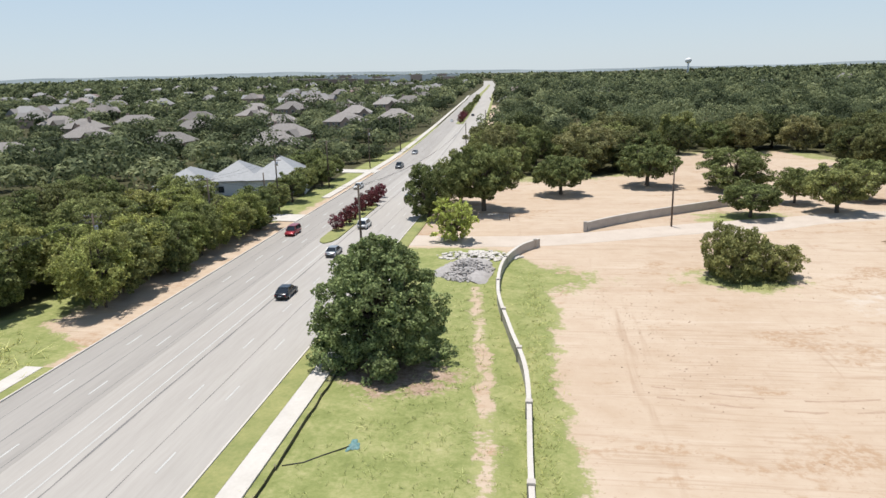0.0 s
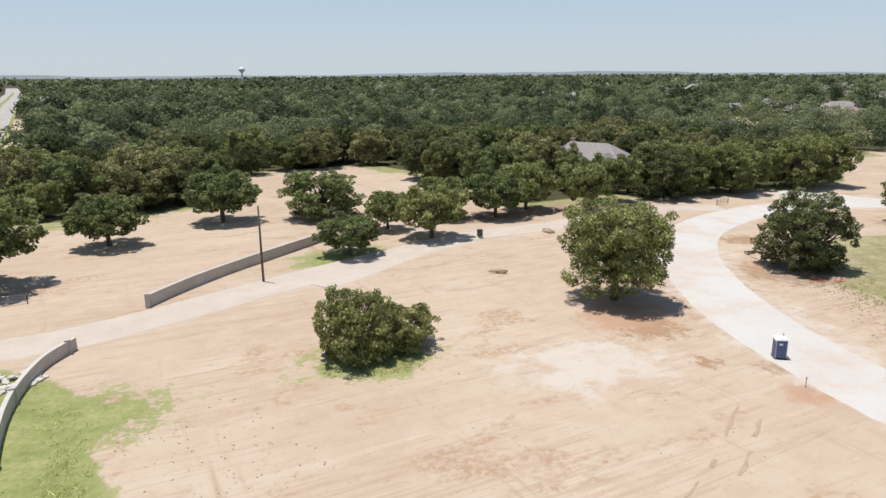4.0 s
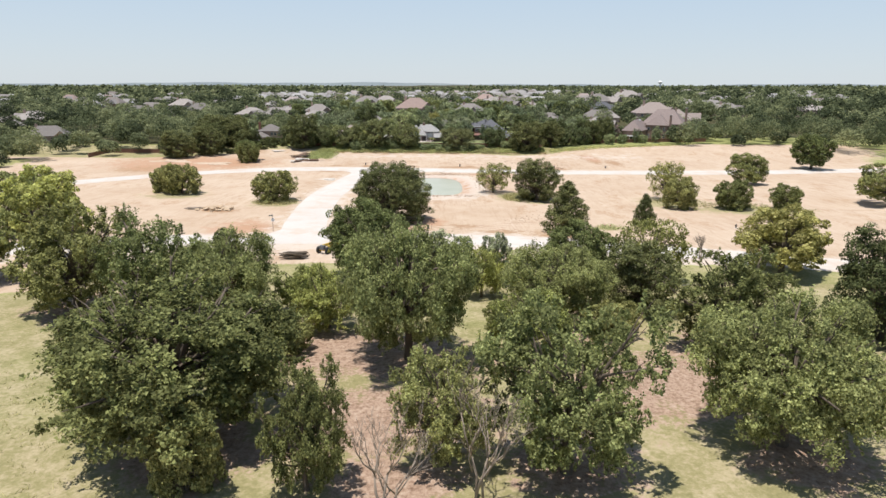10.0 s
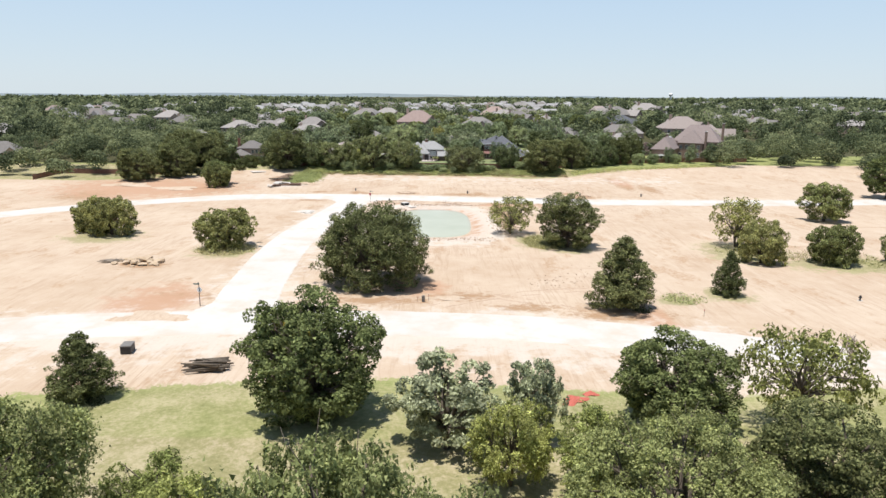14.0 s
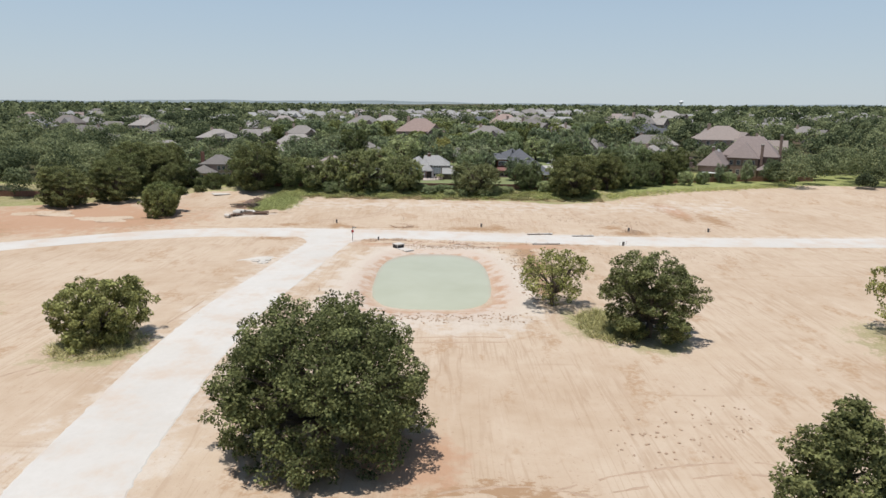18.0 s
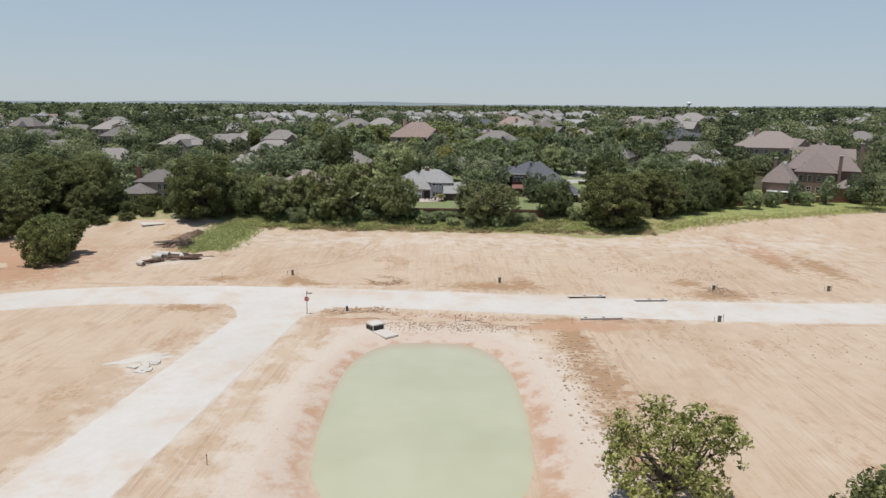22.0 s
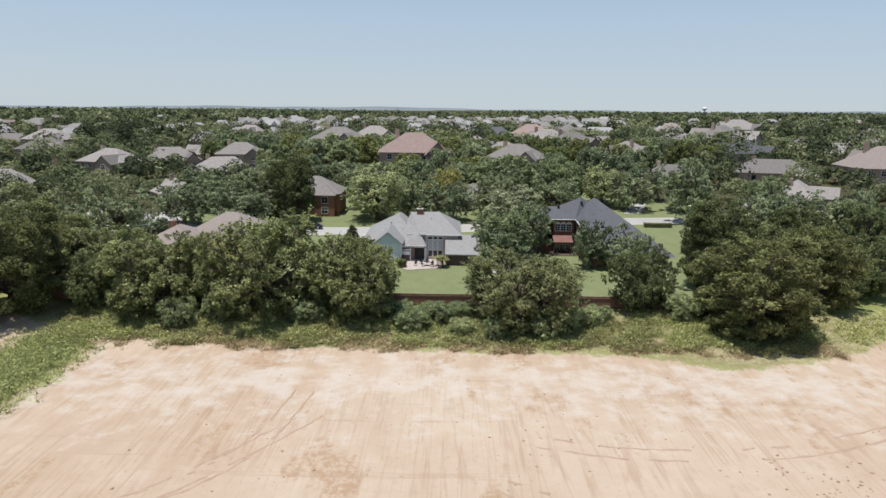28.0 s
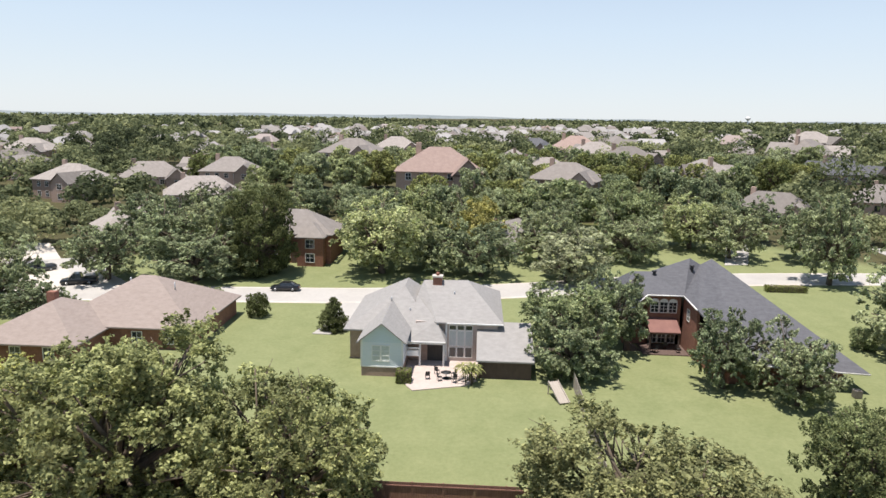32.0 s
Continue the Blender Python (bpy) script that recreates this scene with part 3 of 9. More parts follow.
# pond
def pond():
    m, n, l, b = nodes_of("pond_water")
    pos = n.new("ShaderNodeNewGeometry").outputs["Position"]
    col = ramp(n, [(0.3, (0.40, 0.395, 0.265)), (0.7, (0.455, 0.445, 0.315))])
    l.new(noise_node(n, l, pos, 0.08, 3), col.inputs[0])
    k = n.new("ShaderNodeAttribute")
    k.attribute_name = "shallow"
    edge = remap(n, l, mathn(n, l, "ADD", k.outputs["Fac"], mathn(n, l, "MULTIPLY", mathn(n, l, "SUBTRACT", noise_node(n, l, pos, 0.25, 4), 0.5), 0.5)), 0.25, 1.0)
    l.new(mix(n, l, col.outputs[0], (0.44, 0.345, 0.235), edge), b.inputs["Base Color"])
    b.inputs["Roughness"].default_value = 0.15
    bump(n, l, b, noise_node(n, l, pos, 1.4, 3), 0.05, 0.02)
    vs, fs, deep = [], [], []
    for ring, wet in ((1.05, 1.0), (0.97, 0.7), (0.88, 0.25), (0.76, 0.0)):
        for k in range(96):
            t = 2 * math.pi * k / 96
            c, s = math.cos(t), math.sin(t)
            q = ring * (abs(c) ** 3.2 + abs(s) ** 3.2) ** (-1 / 3.2)
            vs.append((POND[0] + POND[2] * q * c, POND[1] + POND[3] * q * s, -0.45))
            deep.append(wet)
    for r in range(3):
        fs += [(96 * r + k, 96 * r + (k + 1) % 96, 96 * r + 96 + (k + 1) % 96, 96 * r + 96 + k) for k in range(96)]
    fs.append(tuple(range(288, 384)))
    ob = obj("water", vs, fs, m)
    ob.data.attributes.new("shallow", "FLOAT", "POINT").data.foreach_set("value", deep)
    tagged(ob, "murky green detention pond with brown shallows", "pond", kind="structure")


pond()

# ---------- roads ----------
def catmull(pts, n=10):
    out = []
    p = [pts[0]] + list(pts) + [pts[-1]]
    for k in range(len(pts) - 1):
        a, b, c, d = (np.array(q, float) for q in p[k:k + 4])
        for t in np.linspace(0, 1, n, endpoint=False):
            out.append(0.5 * (2 * b + (c - a) * t + (2 * a - 5 * b + 4 * c - d) * t * t + (3 * b - a - 3 * c + d) * t ** 3))
    out.append(np.array(pts[-1], float))
    return out


def ribbon(name, pts, left, right, top, deep, material, parent=None, flare=(0, 0), ragged=0.0, batter=0.0):
    """A slab along a line: left and right are its edges' offsets, top its height over the land."""
    vs, fs = [], []
    for k, p in enumerate(pts):
        d = pts[min(k + 1, len(pts) - 1)] - pts[max(k - 1, 0)]
        d = d / np.hypot(*d)
        nrm = np.array([-d[1], d[0]])
        wide = flare[0] * max(0, 1 - np.hypot(*(p - pts[0])) / 9) ** 2 + flare[1] * max(0, 1 - np.hypot(*(p - pts[-1])) / 9) ** 2
        for off, z in ((left, top), (right, top), (right, top - deep), (left, top - deep)):
            worn = ragged * (math.sin(k * 1.7 + off) + math.sin(k * 0.73 + 2 * off) + math.sin(k * 2.9 + 5 * off))
            lean = batter * (1 if off == left else -1) * (z < top)
            q = p + nrm * (off + math.copysign(wide + worn, off) + lean)
            vs.append((q[0], q[1], float(np.interp(q[0], KX, KZ) + far_rise(q[0], q[1])) + z))
    for k in range(len(pts) - 1):
        for s in range(4):
            i, j = 4 * k + s, 4 * k + (s + 1) % 4
            fs.append((i, i + 4, j + 4, j))
    fs += [(0, 1, 2, 3), tuple(4 * (len(pts) - 1) + s for s in (3, 2, 1, 0))]
    return obj(name, vs, fs, material, parent)


LAYER = [0.045]


def street(name, line, width, label, curbs=True, flare=(0, 0), material=None):
    LAYER[0] += 0.005
    pts = catmull(line, 12)
    road = tagged(ribbon(name, pts, width / 2, -width / 2, LAYER[0], 0.6, material or M_CONC, None, flare, 0.0 if curbs else 0.09, 1.4), label, "road", kind="structure")
    if curbs:
        for s in (1, -1):
            a, b = s * (width / 2 + 0.015), s * (width / 2 - 0.28)
            ribbon("curb", pts, max(a, b), min(a, b), LAYER[0] + 0.03, 0.09, M_CONC, road, batter=0.14)
    return road


street("road_entry", [(170, 127), (154, 133), (137, 134.5), (119.3, 131), (102.6, 123.6), (89.4, 112.2), (79.2, 98.4), (72.2, 85), (67.9, 72), (65.7, 60), (64.9, 48), (65.3, 36), (67.2, 24), (71, 8), (80, -12), (96, -34), (118, -54)], 9.5, "curving new pale concrete road across the building site", False)
street("road_cross", CROSS_LINE, 10.6, "new pale concrete street dusted with soil", False)
street("road_spur", [(187.5, 67.6), (190, 67.9), (193, 68.2), (197, 68.6), (203, 69.3), (212, 70.0), (224, 70.8), (236, 71.2), (247, 71.2), (257, 70.7), (268, 69.6), (280, 68.5), (290, 67.5), (300, 66.5), (305, 66.1), (309, 65.8), (312, 65.6), (314.4, 65.5)], 9.2, "straight new pale concrete street with dusty edges", False, (4.5, 5.0))
street("road_far", [(250, 172), (282, 150), (303, 128), (315, 106), (319, 85), (318.8, 62), (317.6, 40), (315.6, 18), (313.8, -5), (314, -40), (318, -90), (330, -160)], 10.2, "new pale concrete street with low kerbs")
street("gravel_lane", [(30, 124), (60, 140), (84, 141), (108, 146), (128, 140)], 6.0, "dusty pale gravel lane beside the oaks", False, (0, 0), M_GRAVEL)
street("gravel_drive", [(-25, 117.5), (-10, 117), (4, 119), (30, 129), (62, 140)], 7.0, "pale compacted site entrance drive", False, (0, 0), M_GRAVEL)
street("suburb_street", [(440, 150), (446, 115), (449, 80), (451.5, 55), (458, 30), (468, 0), (474, -42), (476, -90)], 8.5, "pale concrete residential street", True, (0, 0), M_OLDCONC)
street("cul_de_sac", [(448, 104), (456, 112), (470, 119)], 15, "wide pale concrete turning circle", False, (0, 0), M_OLDCONC)

def bend(y):
    """How far the highway has swung aside from its first straight stretch."""
    return float(np.interp(y, [-500, 235, 300, 430, 600, 720, 870, 1100, 1400, 1900, 2400], [0, 0, -3.0, -10.6, -20.5, -27.5, -38, -50, -67, -108, -150]))


def highway():
    line = [np.array((-37.2 + bend(y), y)) for y in list(range(-120, 900, 30)) + list(range(900, 2400, 100))]
    road = tagged(ribbon("highway", line, 12.4, -12.4, 0.12, 0.6, M_HWAY), "wide worn grey concrete arterial road with cracked joints", "road", kind="structure")
    z0 = 3.4 + 0.128
    older = [np.array((-44.9 + bend(y), y)) for y in range(-120, 900, 30)]
    ribbon("older_lanes", older, 4.5, -4.5, 0.124, 0.1, M_HWAY2, road)
    for x, w, mt in ((-35.3, 0.22, M_TAR), (-36.2, 0.14, M_PAINT), (-38.4, 0.14, M_PAINT), (-44.0, 0.14, M_TAR), (-30.3, 0.09, M_TAR), (-47.2, 0.08, M_TAR), (-41.0, 0.07, M_TAR)):
        vs, fs = [], []
        rnd = random.Random(int(-x * 10))
        y, j = -60.0, 0.0
        while y < 420:
            j = j * 0.8 + rnd.uniform(-1, 1) * (0.06 if mt is M_TAR else 0.0)
            ww = w * (rnd.uniform(0.5, 1.2) if mt is M_TAR else 1)
            q = x + j + bend(y)
            vs += [(q - ww / 2, y, z0 + 0.004), (q + ww / 2, y, z0 + 0.004)]
            y += 2.5
        fs = [(2 * k, 2 * k + 1, 2 * k + 3, 2 * k + 2) for k in range(len(vs) // 2 - 1)]
        obj("tar_joint" if mt is M_TAR else "lane_line", vs, fs, mt, road)
    dash = obj("lane_dash", [(-0.08, -1.5, 0), (0.08, -1.5, 0), (0.08, 1.5, 0), (-0.08, 1.5, 0)], [(0, 1, 2, 3)], M_PAINT, road)
    dash.location = (-32.1, 0, z0 + 0.008)
    for x in (-32.1, -28.5, -42.2, -45.8):
        for y in range(-20, 300, 12):
            d = dash.copy()
            scene.collection.objects.link(d)
            d.location = (x + bend(y + 4), y + 4.0, z0 + 0.008)
    long = [np.array((bend(y), y)) for y in range(-120, 900, 20)]
    sh = lambda x: [p + np.array((x, 0)) for p in long]
    tagged(ribbon("verge_east", sh(-23.7), 1.1, -1.1, 0.16, 0.5, M_VERGE), "mown dry grass verge beside the road", "verge", kind="structure")
    tagged(ribbon("pavement_east", [p for p in sh(-21.6) if p[1] < 112], 0.95, -0.95, 0.19, 0.5, M_WALK), "dusty concrete pavement", "pavement", kind="structure")
    tagged(ribbon("curb_east", sh(-24.85), 0.09, -0.09, 0.27, 0.5, M_WALK), "concrete kerb", "kerb", kind="structure")
    tagged(ribbon("curb_west", sh(-49.55), 0.09, -0.09, 0.27, 0.5, M_WALK), "concrete kerb", "kerb", kind="structure")
    tagged(ribbon("verge_west", [p for p in sh(-50.35) if p[1] < 70], 0.7, -0.7, 0.16, 0.5, M_VERGE), "narrow dry grass verge", "verge", kind="structure")
    for lo, hi in ((-130, 70), (150, 880)):
        tagged(ribbon("pavement_west", [p for p in sh(-52.1) if lo < p[1] < hi], 1.0, -1.0, 0.18, 0.5, M_WALK), "dusty concrete pavement", "pavement", kind="structure")
    for y in (136, 206):
        tagged(ribbon("side_drive", [np.array(p, float) for p in ((-49.3, y), (-56, y + 0.5), (-64, y + 2), (-76, y + 6))], 3.4, -3.4, 0.15, 0.4, M_WALK), "pale concrete drive off the highway", "drive", kind="structure")
    for x, y0, y1, w in ((-38.0, 114, 152, 1.6), (-38.6, 400, 690, 2.2), (-38.6, 760, 1500, 2.2)):
        ends = np.concatenate([[y0, y0 + 1.2, y0 + 3.5], np.linspace(y0 + 8, y1 - 8, max(4, int((y1 - y0) / 20))), [y1 - 3.5, y1 - 1.2, y1]])
        wide = [0.15, 0.7] + [1.0] * (len(ends) - 4) + [0.7, 0.15]
        vs, fs = [], []
        for q, m in zip(ends, wide):
            c = x + bend(q)
            g = gz(c, q)
            vs += [(c - w * m, q, g - 0.1), (c - w * m, q, g + 0.3), (c + w * m, q, g + 0.3), (c + w * m, q, g - 0.1)]
        for k in range(len(ends) - 1):
            fs += [(4 * k + e, 4 * k + 4 + e, 4 * k + 5 + e, 4 * k + 1 + e) for e in range(3)]
        fs += [(0, 1, 2, 3), tuple(4 * (len(ends) - 1) + e for e in (3, 2, 1, 0))]
        tagged(obj("median_island", vs, fs, M_VERGE), "grassy kerbed median island in the road", "median", kind="structure")


highway()

# ---------- trees ----------
def leaf_tris(rng, pos, nrm, size):
    """Small three-cornered leaves at pos, facing nrm."""
    n = len(pos)
    nrm = nrm / np.linalg.norm(nrm, axis=1, keepdims=True)
    t = rng.normal(size=(n, 3))
    t -= nrm * (t * nrm).sum(1, keepdims=True)
    t /= np.linalg.norm(t, axis=1, keepdims=True)
    u = np.cross(nrm, t)
    s = size * rng.uniform(0.6, 1.35, (n, 1))
    w = s * rng.uniform(0.55, 0.9, (n, 1))
    return np.stack([pos + t * s, pos - t * s * 0.6 + u * w, pos - t * s * 0.6 - u * w], 1)


def crown_lobes(rng, h, r, base, count, form):
    out = []
    for k in range(count):
        z = (k + 0.5) / count
        if form == "cone":
            rr = r * (1 - z) ** 0.8 * rng.uniform(0.35, 0.75)
            zz = base + (h - base) * (0.06 + 0.86 * z)
            lr = r * (0.30 + 0.34 * (1 - z))
        elif form == "egg":
            rr = r * (1 - z ** 2.3) ** 0.62 * rng.uniform(0.45, 0.82)
            zz = base + (h - base) * (0.08 + 0.84 * z)
            lr = r * (0.13 + 0.10 * (1 - z))
        elif form == "box":
            rr = r * rng.uniform(0.3, 0.72)
            zz = base + (h - base) * (0.12 + 0.70 * z)
            lr = r * rng.uniform(0.24, 0.34)
        elif form == "dome":
            c = 2 * z - 1
            rr = r * math.sqrt(max(0.0, 1 - (0.85 * max(c, -0.3)) ** 2)) * rng.uniform(0.5, 0.86)
            zz = base + (h - base) * (0.5 + 0.40 * c)
            lr = r * rng.uniform(0.2, 0.32)
        else:
            c = 2 * z - 1
            rr = r * math.sqrt(max(0.0, 1 - (0.85 * c) ** 2)) * rng.uniform(0.5, 0.86)
            zz = base + (h - base) * (0.5 + 0.38 * c)
            lr = r * rng.uniform(0.22, 0.36)
        a = k * 2.399963 + rng.uniform(-0.5, 0.5)
        out.append((rr * math.cos(a), rr * math.sin(a), zz, lr))
    if form != "cone":
        out.append((0, 0, base + (h - base) * 0.6, r * 0.5))
        for k in range(6):
            out.append((0.45 * r * math.cos(k * 1.05), 0.45 * r * math.sin(k * 1.05), base + (h - base) * (0.25 + 0.3 * (k % 2)), r * 0.3))
    return out


def make_tree(seed, h, r, base, lobes, leaves, leaf, leaf_material, form="round", gap=0.0, stems=1, tight=1.0, spray=0.0):
    """A tree: tapered trunk, limbs that reach each clump, and a crown of separate leaves."""
    rng = np.random.default_rng(seed)
    rnd = random.Random(seed)
    tree = empty("tree")
    L = crown_lobes(rng, h, r, base, lobes, form)
    L = [q for q in L if rng.uniform() > gap]
    if spray:
        # uneven outline: some sides of the crown reach further out and higher
        e = rng.uniform(0, 6.28, 3)
        L = [(x * k, y * k, z + (z - base) * (k - 1) * 0.6, lr) for x, y, z, lr in L for k in [1 + 0.16 * math.sin(2 * math.atan2(y, x) + e[0]) + 0.12 * math.sin(3 * math.atan2(y, x) + e[1] + 0.4 * z) + 0.08 * math.sin(7 * math.atan2(y, x) + e[2])]]
    vs, fs = [], []

    def limb(p, q, a, b, sides=6, bend=0.12):
        p, q = Vector(p), Vector(q)
        m = (p + q) / 2 + Vector([rnd.uniform(-1, 1) * bend * (q - p).length for _ in range(3)])
        m.z += 0.08 * (q - p).length
        v, f = tube([p, p * 0.45 + m * 0.55, m, m * 0.45 + q * 0.55, q], [a, a * 0.85, (a + b) / 2, b * 1.25, b], sides, len(vs))
        vs.extend(v), fs.extend(f)

    fork = base + (h - base) * 0.22
    tr = 0.026 * h + 0.035 * r
    for s in range(stems):
        off = Vector((rnd.uniform(-1, 1), rnd.uniform(-1, 1), 0)) * (0.5 if stems > 1 else 0.0)
        limb(off * 0.8 + Vector((0, 0, -0.3)), off * 2.2 + Vector((rnd.uniform(-.3, .3), rnd.uniform(-.3, .3), fork)), tr / stems ** 0.5, tr * 0.6 / stems ** 0.5, 9, 0.05)
    for x, y, z, lr in L:
        if form == "cone":
            limb((0, 0, max(base, z - 0.8)), (x, y, z), tr * 0.3, tr * 0.08)
        else:
            limb((0, 0, fork * rnd.uniform(0.7, 1.0)), (x, y, z), tr * 0.42, tr * 0.1)
            for _ in range(2):
                limb((x * 0.7, y * 0.7, fork + (z - fork) * 0.7), (x + rnd.uniform(-1, 1) * lr * 0.7, y + rnd.uniform(-1, 1) * lr * 0.7, z + rnd.uniform(-0.3, 0.8) * lr * 0.7), tr * 0.12, tr * 0.03, 4)
    if form == "cone":
        limb((0, 0, fork), (0, 0, h * 0.95), tr * 0.6, tr * 0.06)
    obj("trunk", vs, fs, M_BARK, tree, True)
    P, N = [], []
    centre = np.array((0, 0, base + (h - base) * 0.45))
    clumps = []
    for x, y, z, lr in L:
        for _ in range(11 if form != "cone" else 7):
            d = rng.normal(size=3)
            d /= np.linalg.norm(d)
            out = np.array((x, y, z)) - centre
            d = d + 0.55 * out / (np.linalg.norm(out) + 0.1) + np.array((0, 0, 0.25))
            d /= np.linalg.norm(d)
            clumps.append((np.array((x, y, z)) + d * lr * rng.uniform(0.55, 1.0) * np.array((1.1, 1.1, 0.85)), tight * lr * rng.uniform(0.24, 0.42), d))
    wts = np.array([c[1] ** 2 for c in clumps])
    per = np.maximum(6, (leaves * wts / wts.sum()).astype(int))
    for (c, cr, out), n in zip(clumps, per):
        d = rng.normal(size=(n, 3)) + out * 0.5
        d /= np.linalg.norm(d, axis=1, keepdims=True)
        if spray and rng.uniform() < 0.8:
            # leaves along a few drooping twigs
            m = max(1, n // 26)
            way = out * 0.7 + rng.normal(size=(m, 3)) * 0.55 + np.array((0, 0, rng.uniform(-0.3, 0.5)))
            way /= np.linalg.norm(way, axis=1, keepdims=True)
            i, q = rng.integers(0, m, n), rng.uniform(-0.5, 1.0, (n, 1))
            P.append(c + rng.normal(size=(m, 3))[i] * cr * 0.34 + way[i] * q * cr * spray - np.array((0, 0, 1.0)) * np.maximum(q, 0) ** 2 * cr * 0.28 + rng.normal(size=(n, 3)) * cr * 0.15)
            N.append(d * 0.35 + out * 0.25 + np.array((0, 0, 0.55)) + rng.normal(size=(n, 3)) * 0.55)
            continue
        P.append(c + d * cr * (0.45 + 0.6 * rng.uniform(size=(n, 1)) ** 0.6) * np.array((1.15, 1.15, 0.8)))
        N.append(d * 0.5 + out * 0.2 + np.array((0, 0, 0.45)) + rng.normal(size=(n, 3)) * 0.62)
    P, N = np.concatenate(P), np.concatenate(N)
    for k in (0, 1):
        P[:, k] -= (np.quantile(P[:, k], 0.02) + np.quantile(P[:, k], 0.98)) / 2
    flat = np.hypot(P[:, 0], P[:, 1])
    P[:, :2] *= r / np.quantile(flat, 0.97)
    lo, hi = np.quantile(P[:, 2], 0.01), np.quantile(P[:, 2], 0.997)
    P[:, 2] = np.maximum(base * 0.8, base + (P[:, 2] - lo) * (h - base) / (hi - lo))
    crown = tris("crown", leaf_tris(rng, P, N, leaf), leaf_material, tree)
    tone = np.repeat(np.repeat(rng.uniform(0, 1, len(per)), per), 3)
    crown.data.attributes.new("bunch", "FLOAT", "POINT").data.foreach_set("value", tone.astype(np.float32))
    return tree


KINDS = {}


def kind(name, label, category, *args, **kw):
    KINDS[name] = (make_tree(*args, **kw), args[1], args[2], label, category, [])


kind("oak", "broad green oak with a rounded leafy crown", "tree", 1, 12, 7, 1.7, 34, 26000, 0.21, L_OAK)
kind("oak_b", "spreading dark green oak with a lumpy crown", "tree", 2, 12, 7, 0.8, 34, 26000, 0.21, L_OAK)
kind("oak_c", "leafy oak with uneven outline and gaps in its crown", "tree", 3, 12, 7, 1.6, 26, 21000, 0.21, L_OAK, gap=0.12)
kind("dark", "dark green dense leafy evergreen tree", "tree", 4, 14, 7, 0.4, 40, 38000, 0.175, L_DARK)
kind("pecan", "broad fresh green pecan tree with fine drooping leaves", "tree", 21, 12, 11, 2.6, 56, 90000, 0.145, L_COPSE, spray=1.05, gap=0.06)
kind("copse_oak", "green copse oak with uneven drooping outline", "tree", 71, 12, 7, 1.2, 36, 42000, 0.15, L_COPSE_B, spray=1.15, gap=0.06)
kind("copse_oak_b", "open green copse tree with gaps in its crown", "tree", 72, 12, 7, 1.5, 32, 38000, 0.15, L_COPSE, spray=1.3, gap=0.14)
kind("great_oak", "huge spreading dark green oak with low limbs", "tree", 22, 16, 11, 0.5, 86, 70000, 0.19, L_DARK, tight=0.9, form="dome")
kind("egg", "dense green oak of tapering outline", "tree", 33, 13, 7.3, 0.25, 110, 60000, 0.17, L_LAWN_OAK, form="egg")
kind("big_oak", "huge spreading olive green oak with low limbs", "tree", 24, 15, 11, 3.0, 66, 84000, 0.165, L_COPSE_B, tight=0.9, spray=1.0)
kind("round", "dense round green tree with a smooth crown", "tree", 30, 12, 6.5, 0.4, 60, 38000, 0.18, L_OAK)
kind("bright", "fresh bright green leafy tree", "tree", 5, 11, 7, 1.6, 34, 36000, 0.155, L_BRIGHT, spray=1.5, gap=0.08)
kind("box", "dense squarish green tree with a flat top", "tree", 6, 13, 7, 2.0, 64, 40000, 0.175, L_OAK, form="box")
kind("tall", "tall green tree with a narrow top", "tree", 7, 17, 7, 4.0, 20, 14000, 0.27, L_BRIGHT, gap=0.1)
kind("stemmed", "oak with a bare trunk under a flat wide crown", "tree", 18, 10, 7, 2.6, 24, 14000, 0.26, L_OAK)
kind("red", "small dark red flowering tree on the median", "tree", 19, 5, 2.6, 0.9, 12, 3500, 0.16, L_RED)
kind("cone", "conical evergreen tree with upright twigs", "tree", 8, 11.7, 4.6, 0.2, 46, 24000, 0.16, L_DARK, form="cone")
kind("line_oak_c", "olive green oak with pale patches over low scrub", "tree", 63, 12, 7, 0.8, 46, 46000, 0.14, L_SAGE, spray=1.1)
kind("fence_bush", "low leafy bush growing along the fence", "bush", 64, 6, 5, 0.1, 26, 13000, 0.17, L_LEAFY, stems=5)
kind("bush", "low dense rounded bush of many stems", "bush", 10, 7.5, 6, 0.25, 28, 20000, 0.19, L_COPSE_B, stems=4)
kind("yellow", "pale yellow green tree in full leaf", "tree", 11, 11, 7, 1.4, 24, 13000, 0.26, L_YELLOW, gap=0.08)
kind("grey", "small feathery tree with grey green leaves", "tree", 12, 8, 4.5, 0.6, 20, 11000, 0.19, L_GREY)
kind("airy", "thin yellowish tree with open branches", "tree", 13, 10, 6, 0.9, 24, 6500, 0.20, L_YELLOW, gap=0.1, stems=4)
kind("sparse", "sparse pale tree with bare branches showing", "tree", 14, 9, 7, 2.2, 24, 5200, 0.22, L_YELLOW, gap=0.15)
kind("scrub", "low dark green scrub at the wood's edge", "bush", 77, 6, 5, 0.1, 22, 9000, 0.2, L_DARK, stems=4)
kind("blossom", "crape myrtle with faded pinkish blossom", "tree", 76, 8, 4, 0.8, 20, 9000, 0.2, L_PINK)
kind("fresh", "fresh yellow-green young tree", "tree", 75, 8, 4.2, 0.5, 26, 14000, 0.17, L_FRESH, spray=1.3)
kind("mid", "leafy green tree between suburban houses", "tree", 15, 12, 7, 1.6, 32, 22000, 0.21, L_MID, spray=1.1)
kind("mid_b", "rounded dark green tree between houses", "tree", 16, 12, 7, 1.0, 34, 22000, 0.21, L_MID, spray=1.0)
